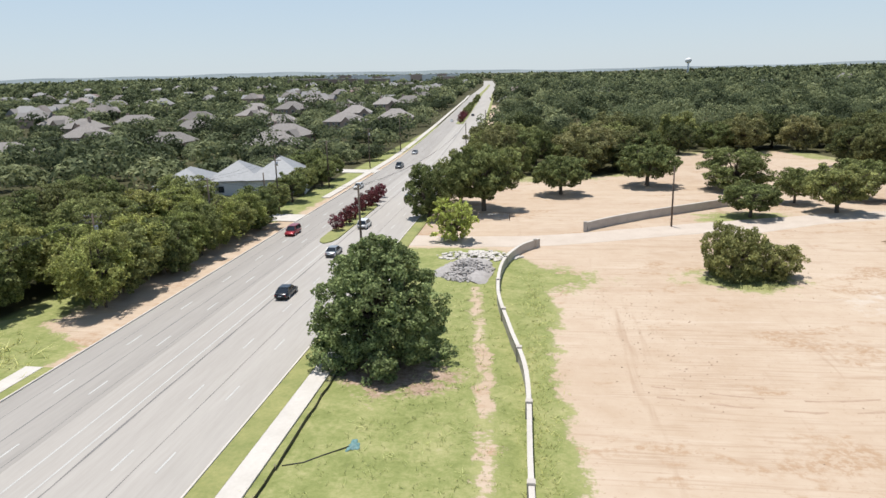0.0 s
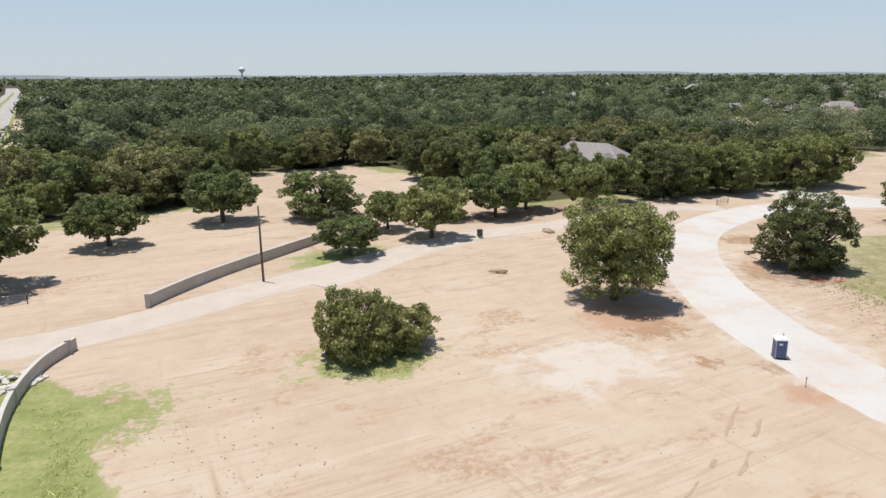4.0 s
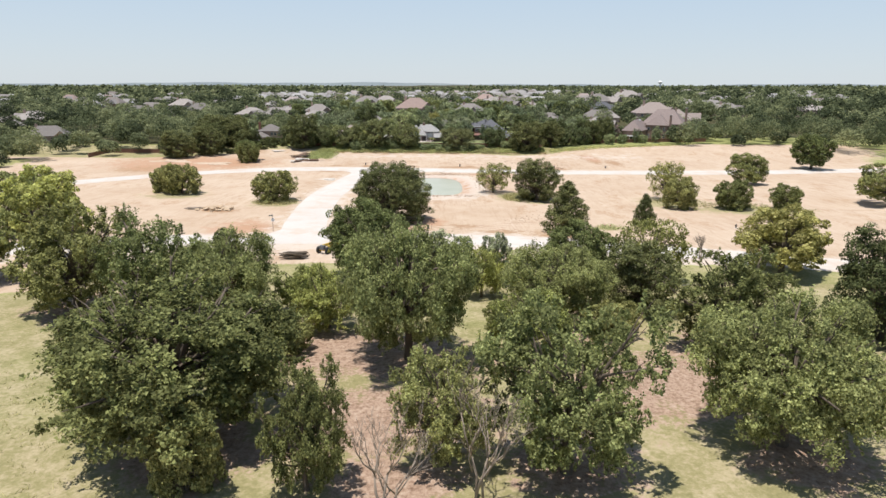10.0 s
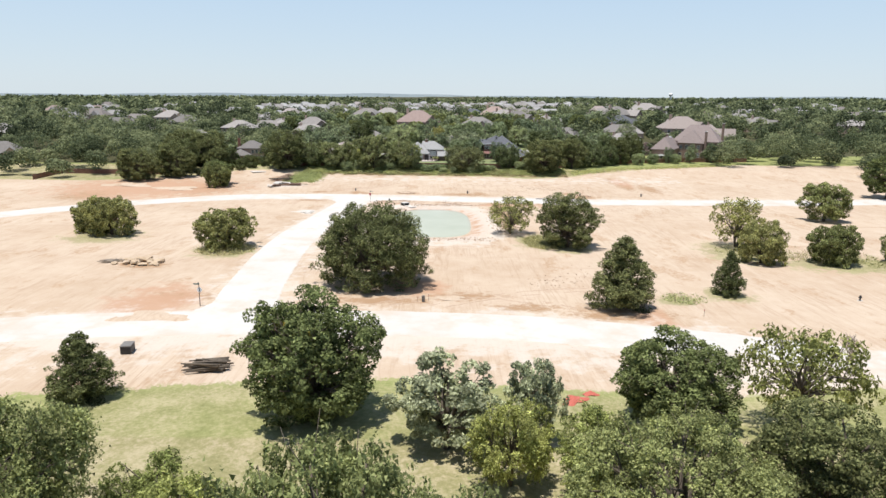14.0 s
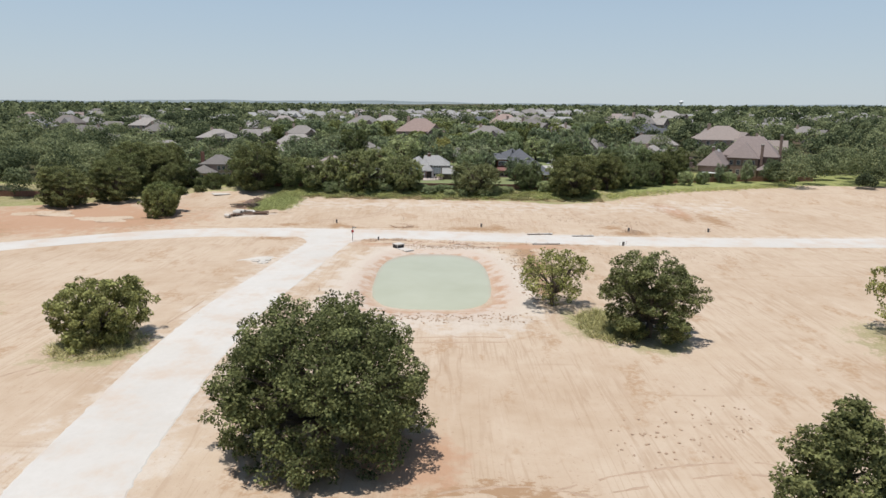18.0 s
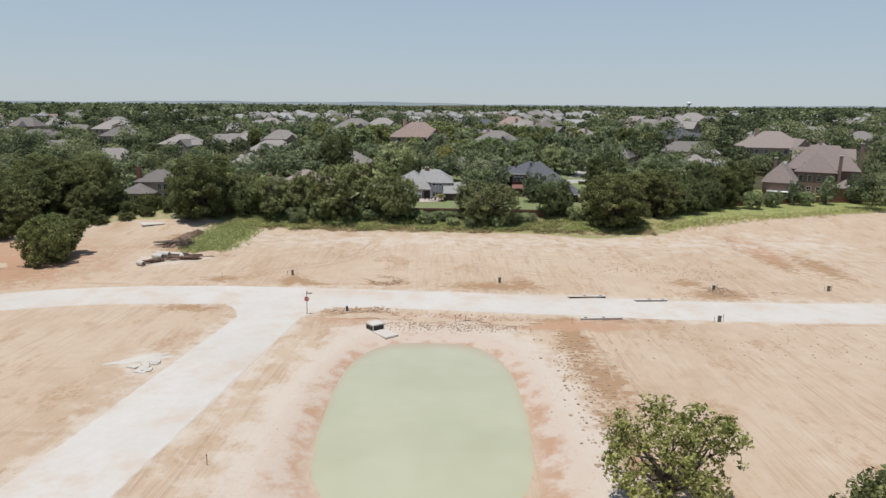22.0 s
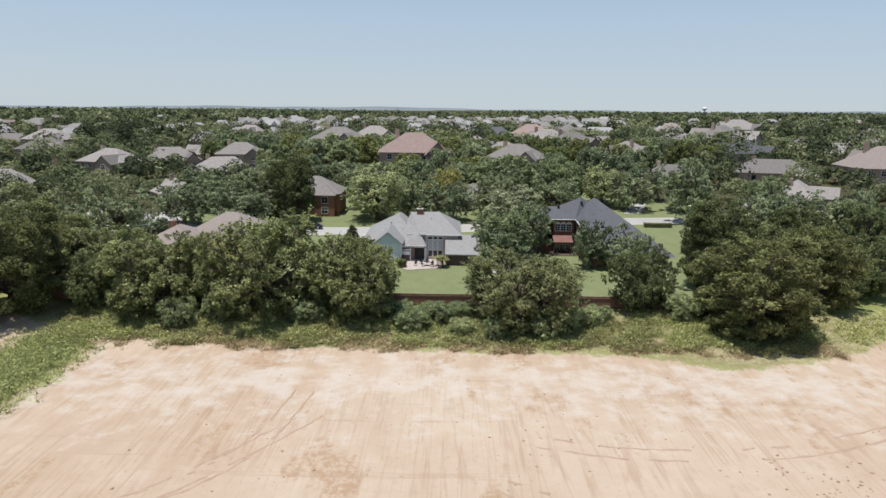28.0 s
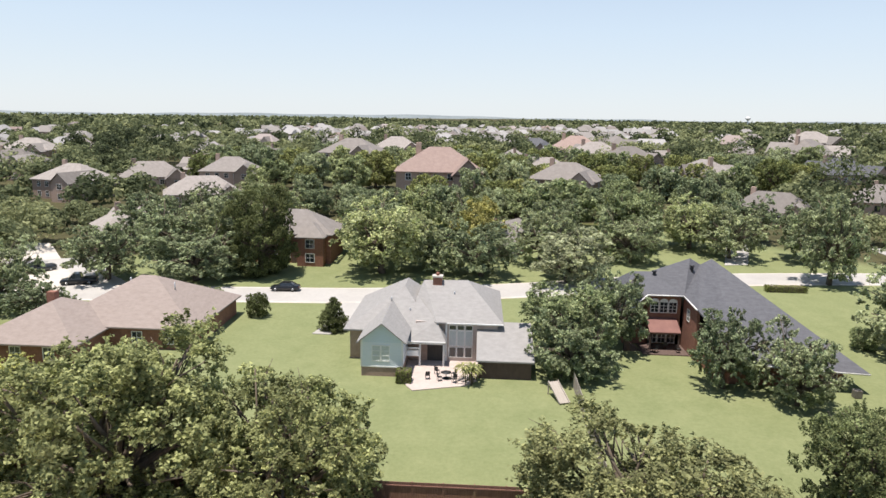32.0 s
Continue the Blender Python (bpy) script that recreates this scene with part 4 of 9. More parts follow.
kind("mid_c", "bright green shade tree among houses", "tree", 17, 12, 7, 1.8, 32, 24000, 0.20, L_LEAFY, spray=1.2)
kind("line_oak", "dense dark green oak of the boundary tree line", "tree", 61, 12, 7, 0.8, 44, 52000, 0.15, L_GREEN, spray=1.1)
kind("line_oak_b", "broad green oak of the boundary tree line", "tree", 62, 12, 7, 0.5, 50, 60000, 0.14, L_GREEN, tight=0.92, spray=1.0)
kind("yard", "round-headed green tree among houses", "tree", 41, 12, 7, 1.4, 22, 7000, 0.38, L_MID)
kind("yard_b", "dark green spreading tree among houses", "tree", 42, 12, 7, 1.2, 26, 7000, 0.38, L_OAK)
kind("yard_c", "bright green tree among houses", "tree", 43, 12, 7, 1.6, 20, 6500, 0.38, L_LEAFY, gap=0.08)
kind("wood_oak", "dense green woodland oak", "tree", 51, 12, 7, 1.5, 34, 15000, 0.25, L_DARK)
kind("wood_oak_b", "broad olive woodland oak", "tree", 52, 12, 7, 1.4, 30, 15000, 0.25, L_OLIVE)
kind("wood_oak_c", "rounded woodland oak with dark gaps", "tree", 53, 12, 7, 1.8, 26, 14000, 0.25, L_OAK, gap=0.1)
TURN_RND = random.Random(5)


def plant(name, x, y, h, r, label="", group=""):
    src, h0, r0, lab, cat, used = KINDS[name]
    m = pose(x, y, gz(x, y) - 0.05, 0, 0, TURN_RND.uniform(0, 360)) @ Matrix.Diagonal((0.96 * r / r0, 0.96 * r / r0, 0.98 * h / h0, 1))
    if used:
        ob = copy_thing(src, m @ Matrix.Diagonal([1 / v for v in src.scale] + [1]))
    else:
        ob = src
        ob.matrix_basis = m
    used.append(ob)
    ob.name = "bush" if cat == "bush" else ("garden_tree" if name[:4] in ("yard", "mid", "mid_") else ("oak_tree" if "oak" in lab else "tree"))
    return tagged(ob, (label or lab), cat, group)


# beside the highway
plant("egg", -16.4, 66.0, 13.1, 7.4, "dense green oak in a ring of red mulch")
plant("fresh", -15.3, 117.1, 7.8, 4.2)
plant("stemmed", -12.2, 144.5, 14.2, 8.4)
plant("oak_b", -22.8, 137, 11.2, 5.0)
plant("oak", -18, 152, 12, 6)
plant("stemmed", 4.4, 165, 9.4, 7)
plant("stemmed", 26, 177, 10.6, 8)
plant("stemmed", 40, 138.5, 7.0, 5.8)
plant("oak_b", 45.6, 171.8, 9.8, 8.8)
plant("stemmed", 57.4, 143, 9.8, 6.6)
plant("stemmed", 53, 153.5, 7.8, 4.6)
plant("bush", 26.4, 97.4, 7.6, 4.6, "clump of dense round bushes on a grassy mound")
plant("bush", 31.6, 97.6, 5.0, 4.0)
ROADSIDE = random.Random(21)
for k in range(10):
    y = 79 + k * 5.3
    plant(("bright", "oak", "bright", "oak_b", "bright", "oak_c")[k % 6], -58.6 + k * 0.3 - ROADSIDE.uniform(-0.8, 1.2), y, ROADSIDE.uniform(9.2, 11.4) - 0.15 * k, ROADSIDE.uniform(5.4, 6.6) - 0.12 * k, group="trees along the road")
for k in range(8):
    plant(("oak", "yellow", "bright", "oak_b")[k % 4], -70 - ROADSIDE.uniform(0, 5), 76 + k * 7.5, ROADSIDE.uniform(9.5, 12) - 0.2 * k, ROADSIDE.uniform(6, 7.5), group="trees along the road")
for k in range(6):
    plant(("oak", "dark", "oak_b")[k % 3], -85 - ROADSIDE.uniform(0, 6), 74 + k * 10, ROADSIDE.uniform(10, 12), ROADSIDE.uniform(6.5, 7.5), group="trees along the road")
for x, y, h, r in ((-57.5, 142, 6.8, 3.8), (-58.6, 155, 7.2, 4.2), (-59.6, 166, 7.0, 4.0), (-58.6, 178, 7.4, 4.4), (-60, 190, 7.2, 4.4), (-66, 184, 8.5, 5.5), (-68, 196, 8.5, 5.5)):
    plant("stemmed", x, y, h, r, "young shade tree beside the pavement", "street trees")
plant("bright", -67, 50, 3.6, 6, "low bright green thicket of shrubs")
plant("bright", -61, 42, 2.8, 5, "low bright green thicket of shrubs")
for k in range(8):
    plant("red", -38.3 + ROADSIDE.uniform(-0.3, 0.3), 124 + k * 5.2, ROADSIDE.uniform(3.4, 4.4), ROADSIDE.uniform(1.4, 1.9), group="red trees on the median")
for k in range(24):
    y = 408 + k * 12 + (60 if k > 13 else 0)
    plant("red" if k < 5 else "yard_b", -38.6 + bend(y) + ROADSIDE.uniform(-0.4, 0.4), y, ROADSIDE.uniform(4.2, 5.6), ROADSIDE.uniform(2.0, 3.0), "red-leaved tree on the far median" if k < 5 else "small dark green tree on the far median", "trees on the median")

# round the entry road
plant("box", 63.1, 99.4, 13.4, 7.2)
plant("dark", 98.6, 98.0, 11.8, 7.0, "grey-green dense evergreen oak beside the road")
plant("stemmed", 151, 111, 11.6, 7.1)
plant("tall", 164, 106.4, 16.6, 7)
for x, y, h, r, nm in ((77.5, 154, 9.6, 6.8, "stemmed"), (67, 158, 9, 6, "stemmed"), (87, 157, 11, 6.5, "stemmed"), (97, 149.5, 11.2, 6, "stemmed"), (110, 156, 11.5, 7, "stemmed"), (125.6, 156.3, 13, 8.3, "dark"), (136, 158, 13, 7, "oak_b"), (147.2, 154, 12.7, 8.2, "oak"), (158, 159, 13, 8, "oak_c"), (170, 154, 14, 8, "oak_b"), (181, 155, 14.8, 10, "oak"), (188, 122.5, 13.7, 9.2, "oak_b"), (193, 167, 14, 8, "dark")):
    plant(nm, x, y, h, r, group="oaks beside the lane")

# the copse
plant("big_oak", 101.6, 62.6, 14.2, 12.2, "huge spreading olive green oak with low limbs")
plant("bush", 92.8, 58.6, 6.2, 2.9)
plant("copse_oak", 92.7, 49.8, 10.1, 3.3)
plant("copse_oak_b", 96, 39.6, 10.1, 4.2)
plant("copse_oak_b", 95, 30.3, 14.2, 6.8)
plant("pecan", 99.3, 11.4, 12.3, 9.4, "broad olive green oak with drooping edges")
plant("pecan", 118.6, 43.2, 15.4, 8.8, "tall broad olive green oak among smaller trees")
plant("pecan", 133, 23.6, 9.9, 7.8)
plant("bush", 126.5, 19, 4.6, 3.6)
plant("bush", 127, 31, 4.2, 3.4)
plant("bush", 120.5, 57, 4.0, 3.2)
plant("bright", 129, 53.5, 8.0, 4.8)
plant("bright", 141.5, 26.5, 7.0, 4.2)
plant("bright", 119.5, 29.5, 7.6, 4.6)
plant("dark", 136.6, 12.4, 9.7, 5.4, "dense grey green rounded tree")
plant("pecan", 128.6, 66.2, 12.0, 7.8)
plant("copse_oak_b", 130, 74.5, 14.2, 7.0)
plant("copse_oak", 137, 88.2, 14.2, 8.6)
plant("bright", 135.2, 58.4, 6.4, 3.4)
plant("bright", 143, 33.5, 7.6, 3.4)
plant("copse_oak", 122.5, 6.6, 11.6, 7.4)
plant("dark", 124.8, -13.4, 13.8, 6.6)
plant("copse_oak", 112, -22, 12, 8)
plant("yellow", 157.8, -17.8, 11.4, 8.2)
plant("round", 155.0, 51.3, 12.2, 6.6)
plant("cone", 158.8, 74.8, 7.1, 3.4)
plant("grey", 149.1, 38.4, 8.2, 5)
plant("grey", 150.4, 30.7, 8.4, 2.8)
plant("round", 152.9, 17.1, 9.3, 5.8)
plant("sparse", 152.8, 5.8, 10.4, 5.9)
plant("sparse", 167, -19.5, 9.2, 6)
for x, y, h, r, nm in ((136, -36, 12, 8, "copse_oak_b"), (114, -44, 13, 8, "copse_oak"), (100, -16, 9, 6, "oak_b"), (130, -60, 12, 8, "oak_b"), (107, -68, 12, 8, "dark"), (152, -46, 9, 6, "oak")):
    plant(nm, x, y, h, r)

# the open site
plant("great_oak", 206.8, 50, 13.5, 9.5, "big solitary dark green oak on bare soil")
plant("cone", 193.5, 11.5, 11.1, 5.2)
plant("cone", 201.5, -7.8, 7.4, 2.6, "small slender evergreen on a grass patch")
plant("airy", 255.4, 21.7, 9.1, 5.9)
plant("dark", 240, 11.2, 11.8, 6.9, "dense dark green tree in rough grass beside the pond")
plant("airy", 242, -26.4, 11.2, 6.2)
plant("bush", 226, -24.5, 8.4, 4.8)
plant("bush", 235.6, 83.6, 8.6, 6.2)
plant("bush", 249, 113.5, 9, 6)
plant("bush", 253, 119, 8, 5)
plant("bush", 338.5, 117, 8.7, 4.6)
plant("oak", 346, 119, 9, 6)
plant("bush", 226.1, -38.7, 7.9, 5.2)
plant("oak_b", 280.4, -66.9, 10.7, 6.6)
plant("bush", 226.3, -52.9, 6.7, 4.3)
plant("oak", 328.5, -115, 14.5, 8.5)
plant("oak_c", 233.4, -85.5, 11.6, 9.8)
plant("oak_b", 226, -97, 11, 8)

# tree line behind the site
for x, y, h, r, nm in ((386.5, 102.8, 16.6, 9.3, "dark"), (387.5, 81.5, 12.0, 8.0, "line_oak"), (388, 66, 14.6, 10, "line_oak_b"), (387.5, 53, 12.4, 7.6, "line_oak"), (385.5, 28.2, 10.8, 8.6, "line_oak_c"), (391, 9.8, 10.2, 5.3, "line_oak"), (384.6, -5, 14.0, 9.6, "dark"), (394.5, -19, 13.0, 6.5, "dark"), (400, -28, 9.6, 6.4, "line_oak"), (406.5, -36.5, 9.2, 5.6, "line_oak_b"), (411.5, -43.5, 12.4, 5.4, "dark"), (391, 136, 12, 7, "dark"), (384.5, 131.5, 8.6, 5.2, "dark"), (390.5, 128, 7.6, 4.2, "dark"), (389.5, 92.5, 8.6, 5.4, "line_oak"), (402, 112.5, 10, 5.5, "line_oak"), (391, 148, 15, 9, "dark"), (394, 138, 13, 6, "dark"), (401, 104, 11.6, 7, "dark"), (399, 94, 10.6, 7, "line_oak"), (396, 77, 9.6, 7, "bright"), (403, -6.5, 15.5, 7.2, "dark"), (406, -17, 11.2, 7, "line_oak"), (420, -40, 13.2, 6.6, "line_oak_b"), (414, -25, 13, 6.4, "dark"), (421, -52, 13.6, 5.6, "dark"), (365, 142, 13, 8, "dark"), (354, 152, 12, 8, "dark"), (380, 145, 13, 8, "dark"), (402, 140, 14, 8, "dark")):
    plant(nm, x, y, h, r, group="tree line behind the site")
for x, y, h, r in ((383, 44, 3.2, 2.8), (386, 39.5, 3.0, 2.4), (387.5, 46.4, 2.6, 2.4), (388, 41.4, 1.9, 2.2), (382, 36.8, 2.4, 2.0), (388.2, 36.4, 2.2, 2.2), (380.6, 32.4, 3.0, 1.7), (381, 25.4, 3.2, 2.4), (383.2, 22.4, 3.6, 2.6), (389, 0, 3.6, 2.8), (385.5, 19, 2.8, 2.6), (383, 77, 4.2, 3), (387.5, 16.5, 2.2, 2.2), (388, 4, 4.0, 3), (385, 59, 3.4, 2.8), (386, 72, 3.6, 2.8), (410, -52, 5.5, 3.2), (414, -60, 5, 2.8), (418, -72, 4.6, 2.8)):
    plant("fence_bush", x, y, h, r, group="bushes along the fence")

for x, y, h, r in ((371, 133.5, 2.6, 2.8), (375.5, 130, 2.2, 2.6), (379.5, 126.5, 2.4, 2.6), (383.6, 121.5, 2.0, 2.4), (387.4, 117.8, 2.4, 2.4), (391, 113, 2.6, 2.4), (388, 122.6, 3.8, 2.8), (392.6, 119.6, 4.2, 2.8), (395.5, 116.6, 3.6, 2.6), (396.6, 121.8, 4.0, 2.8), (380, 131, 4.5, 3.6)):
    plant("scrub", x, y, h, r, group="scrub at the wood's edge")

# gardens
plant("blossom", 441.5, -62.5, 8.6, 4.0)
for x, y, h, r in ((421, -80, 9.0, 3.2), (424.5, -91, 9.4, 3.4), (419, -69, 7.6, 2.8), (428, -101, 9.5, 4.2), (433, -110, 11, 5.5)):
    plant("mid", x, y, h, r, "small leafy tree on the lawn behind the fence")
plant("mid", 429, 22.4, 10.8, 5.0, "leafy green garden tree between two houses")
plant("mid_c", 424.5, 28.0, 10.2, 6.6, "leafy bright green garden tree beside the house")
plant("mid_b", 419, 28.5, 8.6, 5.2, "leafy green garden tree over the shed roof")
plant("mid", 417.5, 11.6, 9.2, 4.4, "dense rounded green garden tree", group="garden pair")
plant("mid_b", 413.4, 5.2, 9.0, 4.6, "dense rounded green garden tree", group="garden pair")
for x, y, h, r, nm in ((463.0, 79.0, 16.4, 7.4, "dark"), (457, 88.5, 10.2, 9, "mid_b"), (455.5, 103.5, 10.2, 7.4, "mid"), (466.4, 57.2, 14, 10, "mid_c"), (466.3, 39, 9.8, 7.4, "mid"), (463.4, 23.5, 9.9, 7.8, "grey"), (485, 39.5, 11.8, 6, "yellow"), (493.5, 6.5, 13.5, 7, "mid_c"), (495, -7, 11.8, 8, "mid_c"), (468, -24.2, 17, 7.4, "mid"), (430, -18, 12.5, 8.4, "mid_b"), (440, -29, 12, 7, "mid"), (449, -40, 13, 8, "mid_b"), (431.5, 100, 6.1, 5, "mid"), (427, -40, 13, 8, "mid"), (481, 60, 12, 7, "mid_b"), (484, 92, 12, 7, "mid"), (436, 110, 12, 7, "mid_b"), (423, 112, 10, 6, "mid"), (426, 142, 13, 8, "mid_b"), (408, 142, 13, 8, "mid"), (482, 108, 12, 8, "mid"), (490, 98, 11, 7, "mid_b"), (498, 22, 10, 7, "mid"), (500, 56, 12, 8, "mid_c"), (508, 88, 11, 7, "mid_b"), (503, -22, 12, 7, "mid_b"), (486, -28, 12, 7, "mid"), (484, -50, 11, 7, "mid_c"), (452, -58, 12, 7, "mid_b"), (470, 48, 10.5, 7, "mid_b"), (477, 27, 11, 7, "mid"), (481, 9, 11, 7, "mid_b"), (487, -13, 11, 7, "mid"), (475, 101, 11, 7.5, "mid_b"), (493, 61, 12, 7, "mid"), (497, 40, 11, 7.5, "mid_b"), (436, -56, 11, 7, "mid")):
    plant(nm, x, y, h, r, group="garden trees")
for x, y, h, r in ((442.9, 80.3, 3.0, 2.0), (418.6, 29.6, 3.0, 2.0), (433, -12, 3, 2)):
    plant("fence_bush", x, y, h, r, "small clipped round garden shrub")
plant("scrub", 438.1, 71.5, 3.6, 1.9, "dark clipped egg-shaped garden shrub")
plant("cone", 432.9, 59.3, 4.8, 2.1, "small conical evergreen beside the drive")

# ---------- houses ----------
M_BRICK = surface("red_brick", (0.17, 0.075, 0.05), (0.31, 0.15, 0.105), 2.5, 0.9, rel=0.5)
M_PBRICK = surface("pink_brick", (0.33, 0.23, 0.185), (0.46, 0.345, 0.28), 2.5, 0.9, rel=0.5, spread=0.2)
M_BLUE = surface("pale_blue_siding", (0.50, 0.60, 0.655), (0.58, 0.675, 0.72), 1.0, 0.7, stretch=(1, 1, 6))
M_PALEBLUE = surface("bluish_white_siding", (0.60, 0.665, 0.70), (0.68, 0.735, 0.765), 1.0, 0.7, stretch=(1, 1, 6))
M_TRIM = surface("white_trim", (0.68, 0.68, 0.66), (0.80, 0.80, 0.78), 2.0, 0.6)
R_LIGHT = surface("light_grey_shingles", (0.225, 0.217, 0.21), (0.32, 0.312, 0.30), 1.2, 0.9, rel=0.6, stretch=(1, 1, 4))
R_DARK = surface("charcoal_shingles", (0.066, 0.068, 0.077), (0.122, 0.124, 0.136), 1.2, 0.85, rel=0.6, stretch=(1, 1, 4))
R_BROWN = surface("brown_shingles", (0.225, 0.182, 0.160), (0.32, 0.268, 0.24), 1.2, 0.9, rel=0.6, stretch=(1, 1, 4))
R_TAN = surface("tan_grey_shingles", (0.185, 0.165, 0.15), (0.275, 0.25, 0.23), 1.0, 0.9, rel=0.6, spread=0.3)
R_RED = surface("red_tiles", (0.225, 0.160, 0.138), (0.31, 0.232, 0.202), 1.2, 0.9, rel=0.6, spread=0.15)


def hip_roof(parent, x0, x1, y0, y1, eave, rise, material, over=0.5, name="roof", ridge=None, thick=0.18):
    """A hipped roof over a rectangle, with its soffit; ridge is the share of the long side that the ridge keeps."""
    x0, x1, y0, y1 = x0 - over, x1 + over, y0 - over, y1 + over
    w, d = x1 - x0, y1 - y0
    cx, cy = (x0 + x1) / 2, (y0 + y1) / 2
    if d >= w:
        k = (d - w) / 2 if ridge is None else d * ridge / 2
        rid = [(cx, cy - k), (cx, cy + k)]
    else:
        k = (w - d) / 2 if ridge is None else w * ridge / 2
        rid = [(cx - k, cy), (cx + k, cy)]
    rid = [(a, b, eave + rise) for a, b in rid]
    c = [(x0, y0), (x1, y0), (x1, y1), (x0, y1)]
    vs = [(a, b, eave - thick) for a, b in c] + [(a, b, eave) for a, b in c] + rid
    if d >= w:
        fs = [(4, 5, 8), (5, 6, 9, 8), (6, 7, 9), (7, 4, 8, 9)]
    else:
        fs = [(4, 5, 9, 8), (5, 6, 9), (6, 7, 8, 9), (7, 4, 8)]
    fs += [(3, 2, 1, 0)] + [(s, (s + 1) % 4, 4 + (s + 1) % 4, 4 + s) for s in range(4)]
    return obj(name, vs, fs, material, parent)


def gable_roof(parent, x0, x1, y0, y1, eave, rise, material, wall_material, over=0.4, along="x", name="gable_roof", ends=(0, 1)):
    """A gabled roof with its two slopes and end walls; along is the ridge's axis."""
    if along == "x":
        P = lambda a, b, z: (a, b, z)
        a0, a1, b0, b1 = x0, x1, y0, y1
    else:
        P = lambda a, b, z: (b, a, z)
        a0, a1, b0, b1 = y0, y1, x0, x1
    m, h = (b0 + b1) / 2, (b1 - b0) / 2
    lo = eave - rise * over / h
    t = 0.16
    vs = []
    for a in (a0 - over, a1 + over):
        vs += [P(a, b0 - over, lo), P(a, m, eave + rise), P(a, b1 + over, lo), P(a, b1 + over, lo + t), P(a, m, eave + rise + t), P(a, b0 - over, lo + t)]
    fs = [(0, 1, 4, 5), (1, 2, 3, 4), (11, 10, 7, 6), (10, 9, 8, 7)] + [(s, 6 + s, 6 + (s + 1) % 6, (s + 1) % 6) for s in range(6)]
    r = obj(name, vs, fs, material, parent)
    for a, b in [((a0, a0 + 0.2), (a1 - 0.2, a1))[e] for e in ends]:
        v2 = [P(q, *c) for q in (a, b) for c in ((b0, eave - 0.3), (b1, eave - 0.3), (b1, eave), (m, eave + rise), (b0, eave))]
        f2 = [(0, 1, 2, 3, 4), (9, 8, 7, 6, 5)] + [(s, 5 + s, 5 + (s + 1) % 5, (s + 1) % 5) for s in range(5)]
        obj("gable_wall", v2, f2, wall_material, parent)
    return r


def window(parent, face, u, z, at, w=1.1, h=1.5, cols=2, rows=2, name="window", pane=None):
    """A framed window: face is -x, +x, -y or +y; u its middle along the wall, at the wall's plane."""
    s = -1 if face[0] == "-" else 1
    fr = bmesh.new()
    gl = bmesh.new()

    def b(bm, u0, u1, z0, z1, d0, d1):
        lo, hi = sorted((at + s * d0, at + s * d1))
        if face[1] == "x":
            add_box(bm, lo, hi, u0, u1, z0, z1)
        else:
            add_box(bm, u0, u1, lo, hi, z0, z1)

    t = 0.09
    us = [u - w / 2 - t, u - w / 2] + [u - w / 2 + w * k / cols + e for k in range(1, cols) for e in (-0.025, 0.025)] + [u + w / 2, u + w / 2 + t]
    zs = [z - t, z] + [z + h * k / rows + e for k in range(1, rows) for e in (-0.025, 0.025)] + [z + h, z + h + t]
    bars = {(i, j) for i in range(len(us) - 1) for j in range(len(zs) - 1) if i % 2 == 0 or j % 2 == 0}
    seen = {}

    def v(i, j, deep):
        if (i, j, deep) not in seen:
            d = at + s * (-0.02 if deep else 0.06)
            seen[i, j, deep] = fr.verts.new((d, us[i], zs[j]) if face[1] == "x" else (us[i], d, zs[j]))
        return seen[i, j, deep]

    for i, j in sorted(bars):
        ring = [(i, j), (i + 1, j), (i + 1, j + 1), (i, j + 1)]
        fr.faces.new([v(*c, 0) for c in ring])
        for k, (di, dj) in enumerate(((0, -1), (1, 0), (0, 1), (-1, 0))):
            if (i + di, j + dj) not in bars:
                a, c = ring[k], ring[(k + 1) % 4]
                fr.faces.new([v(*c, 0), v(*a, 0), v(*a, 1), v(*c, 1)])
    bmesh.ops.recalc_face_normals(fr, faces=fr.faces)
    b(gl, u - w / 2, u + w / 2, z, z + h, 0.0, 0.02)
    win = part(name, fr, M_TRIM, parent)
    part("pane", gl, pane or M_GLASS, win)
    return win


def wall_shell(parent, x0, x1, y0, y1, h, material, name="wall", z0=-0.5):
    return box(name, x0, x1, y0, y1, z0, h, material, parent)


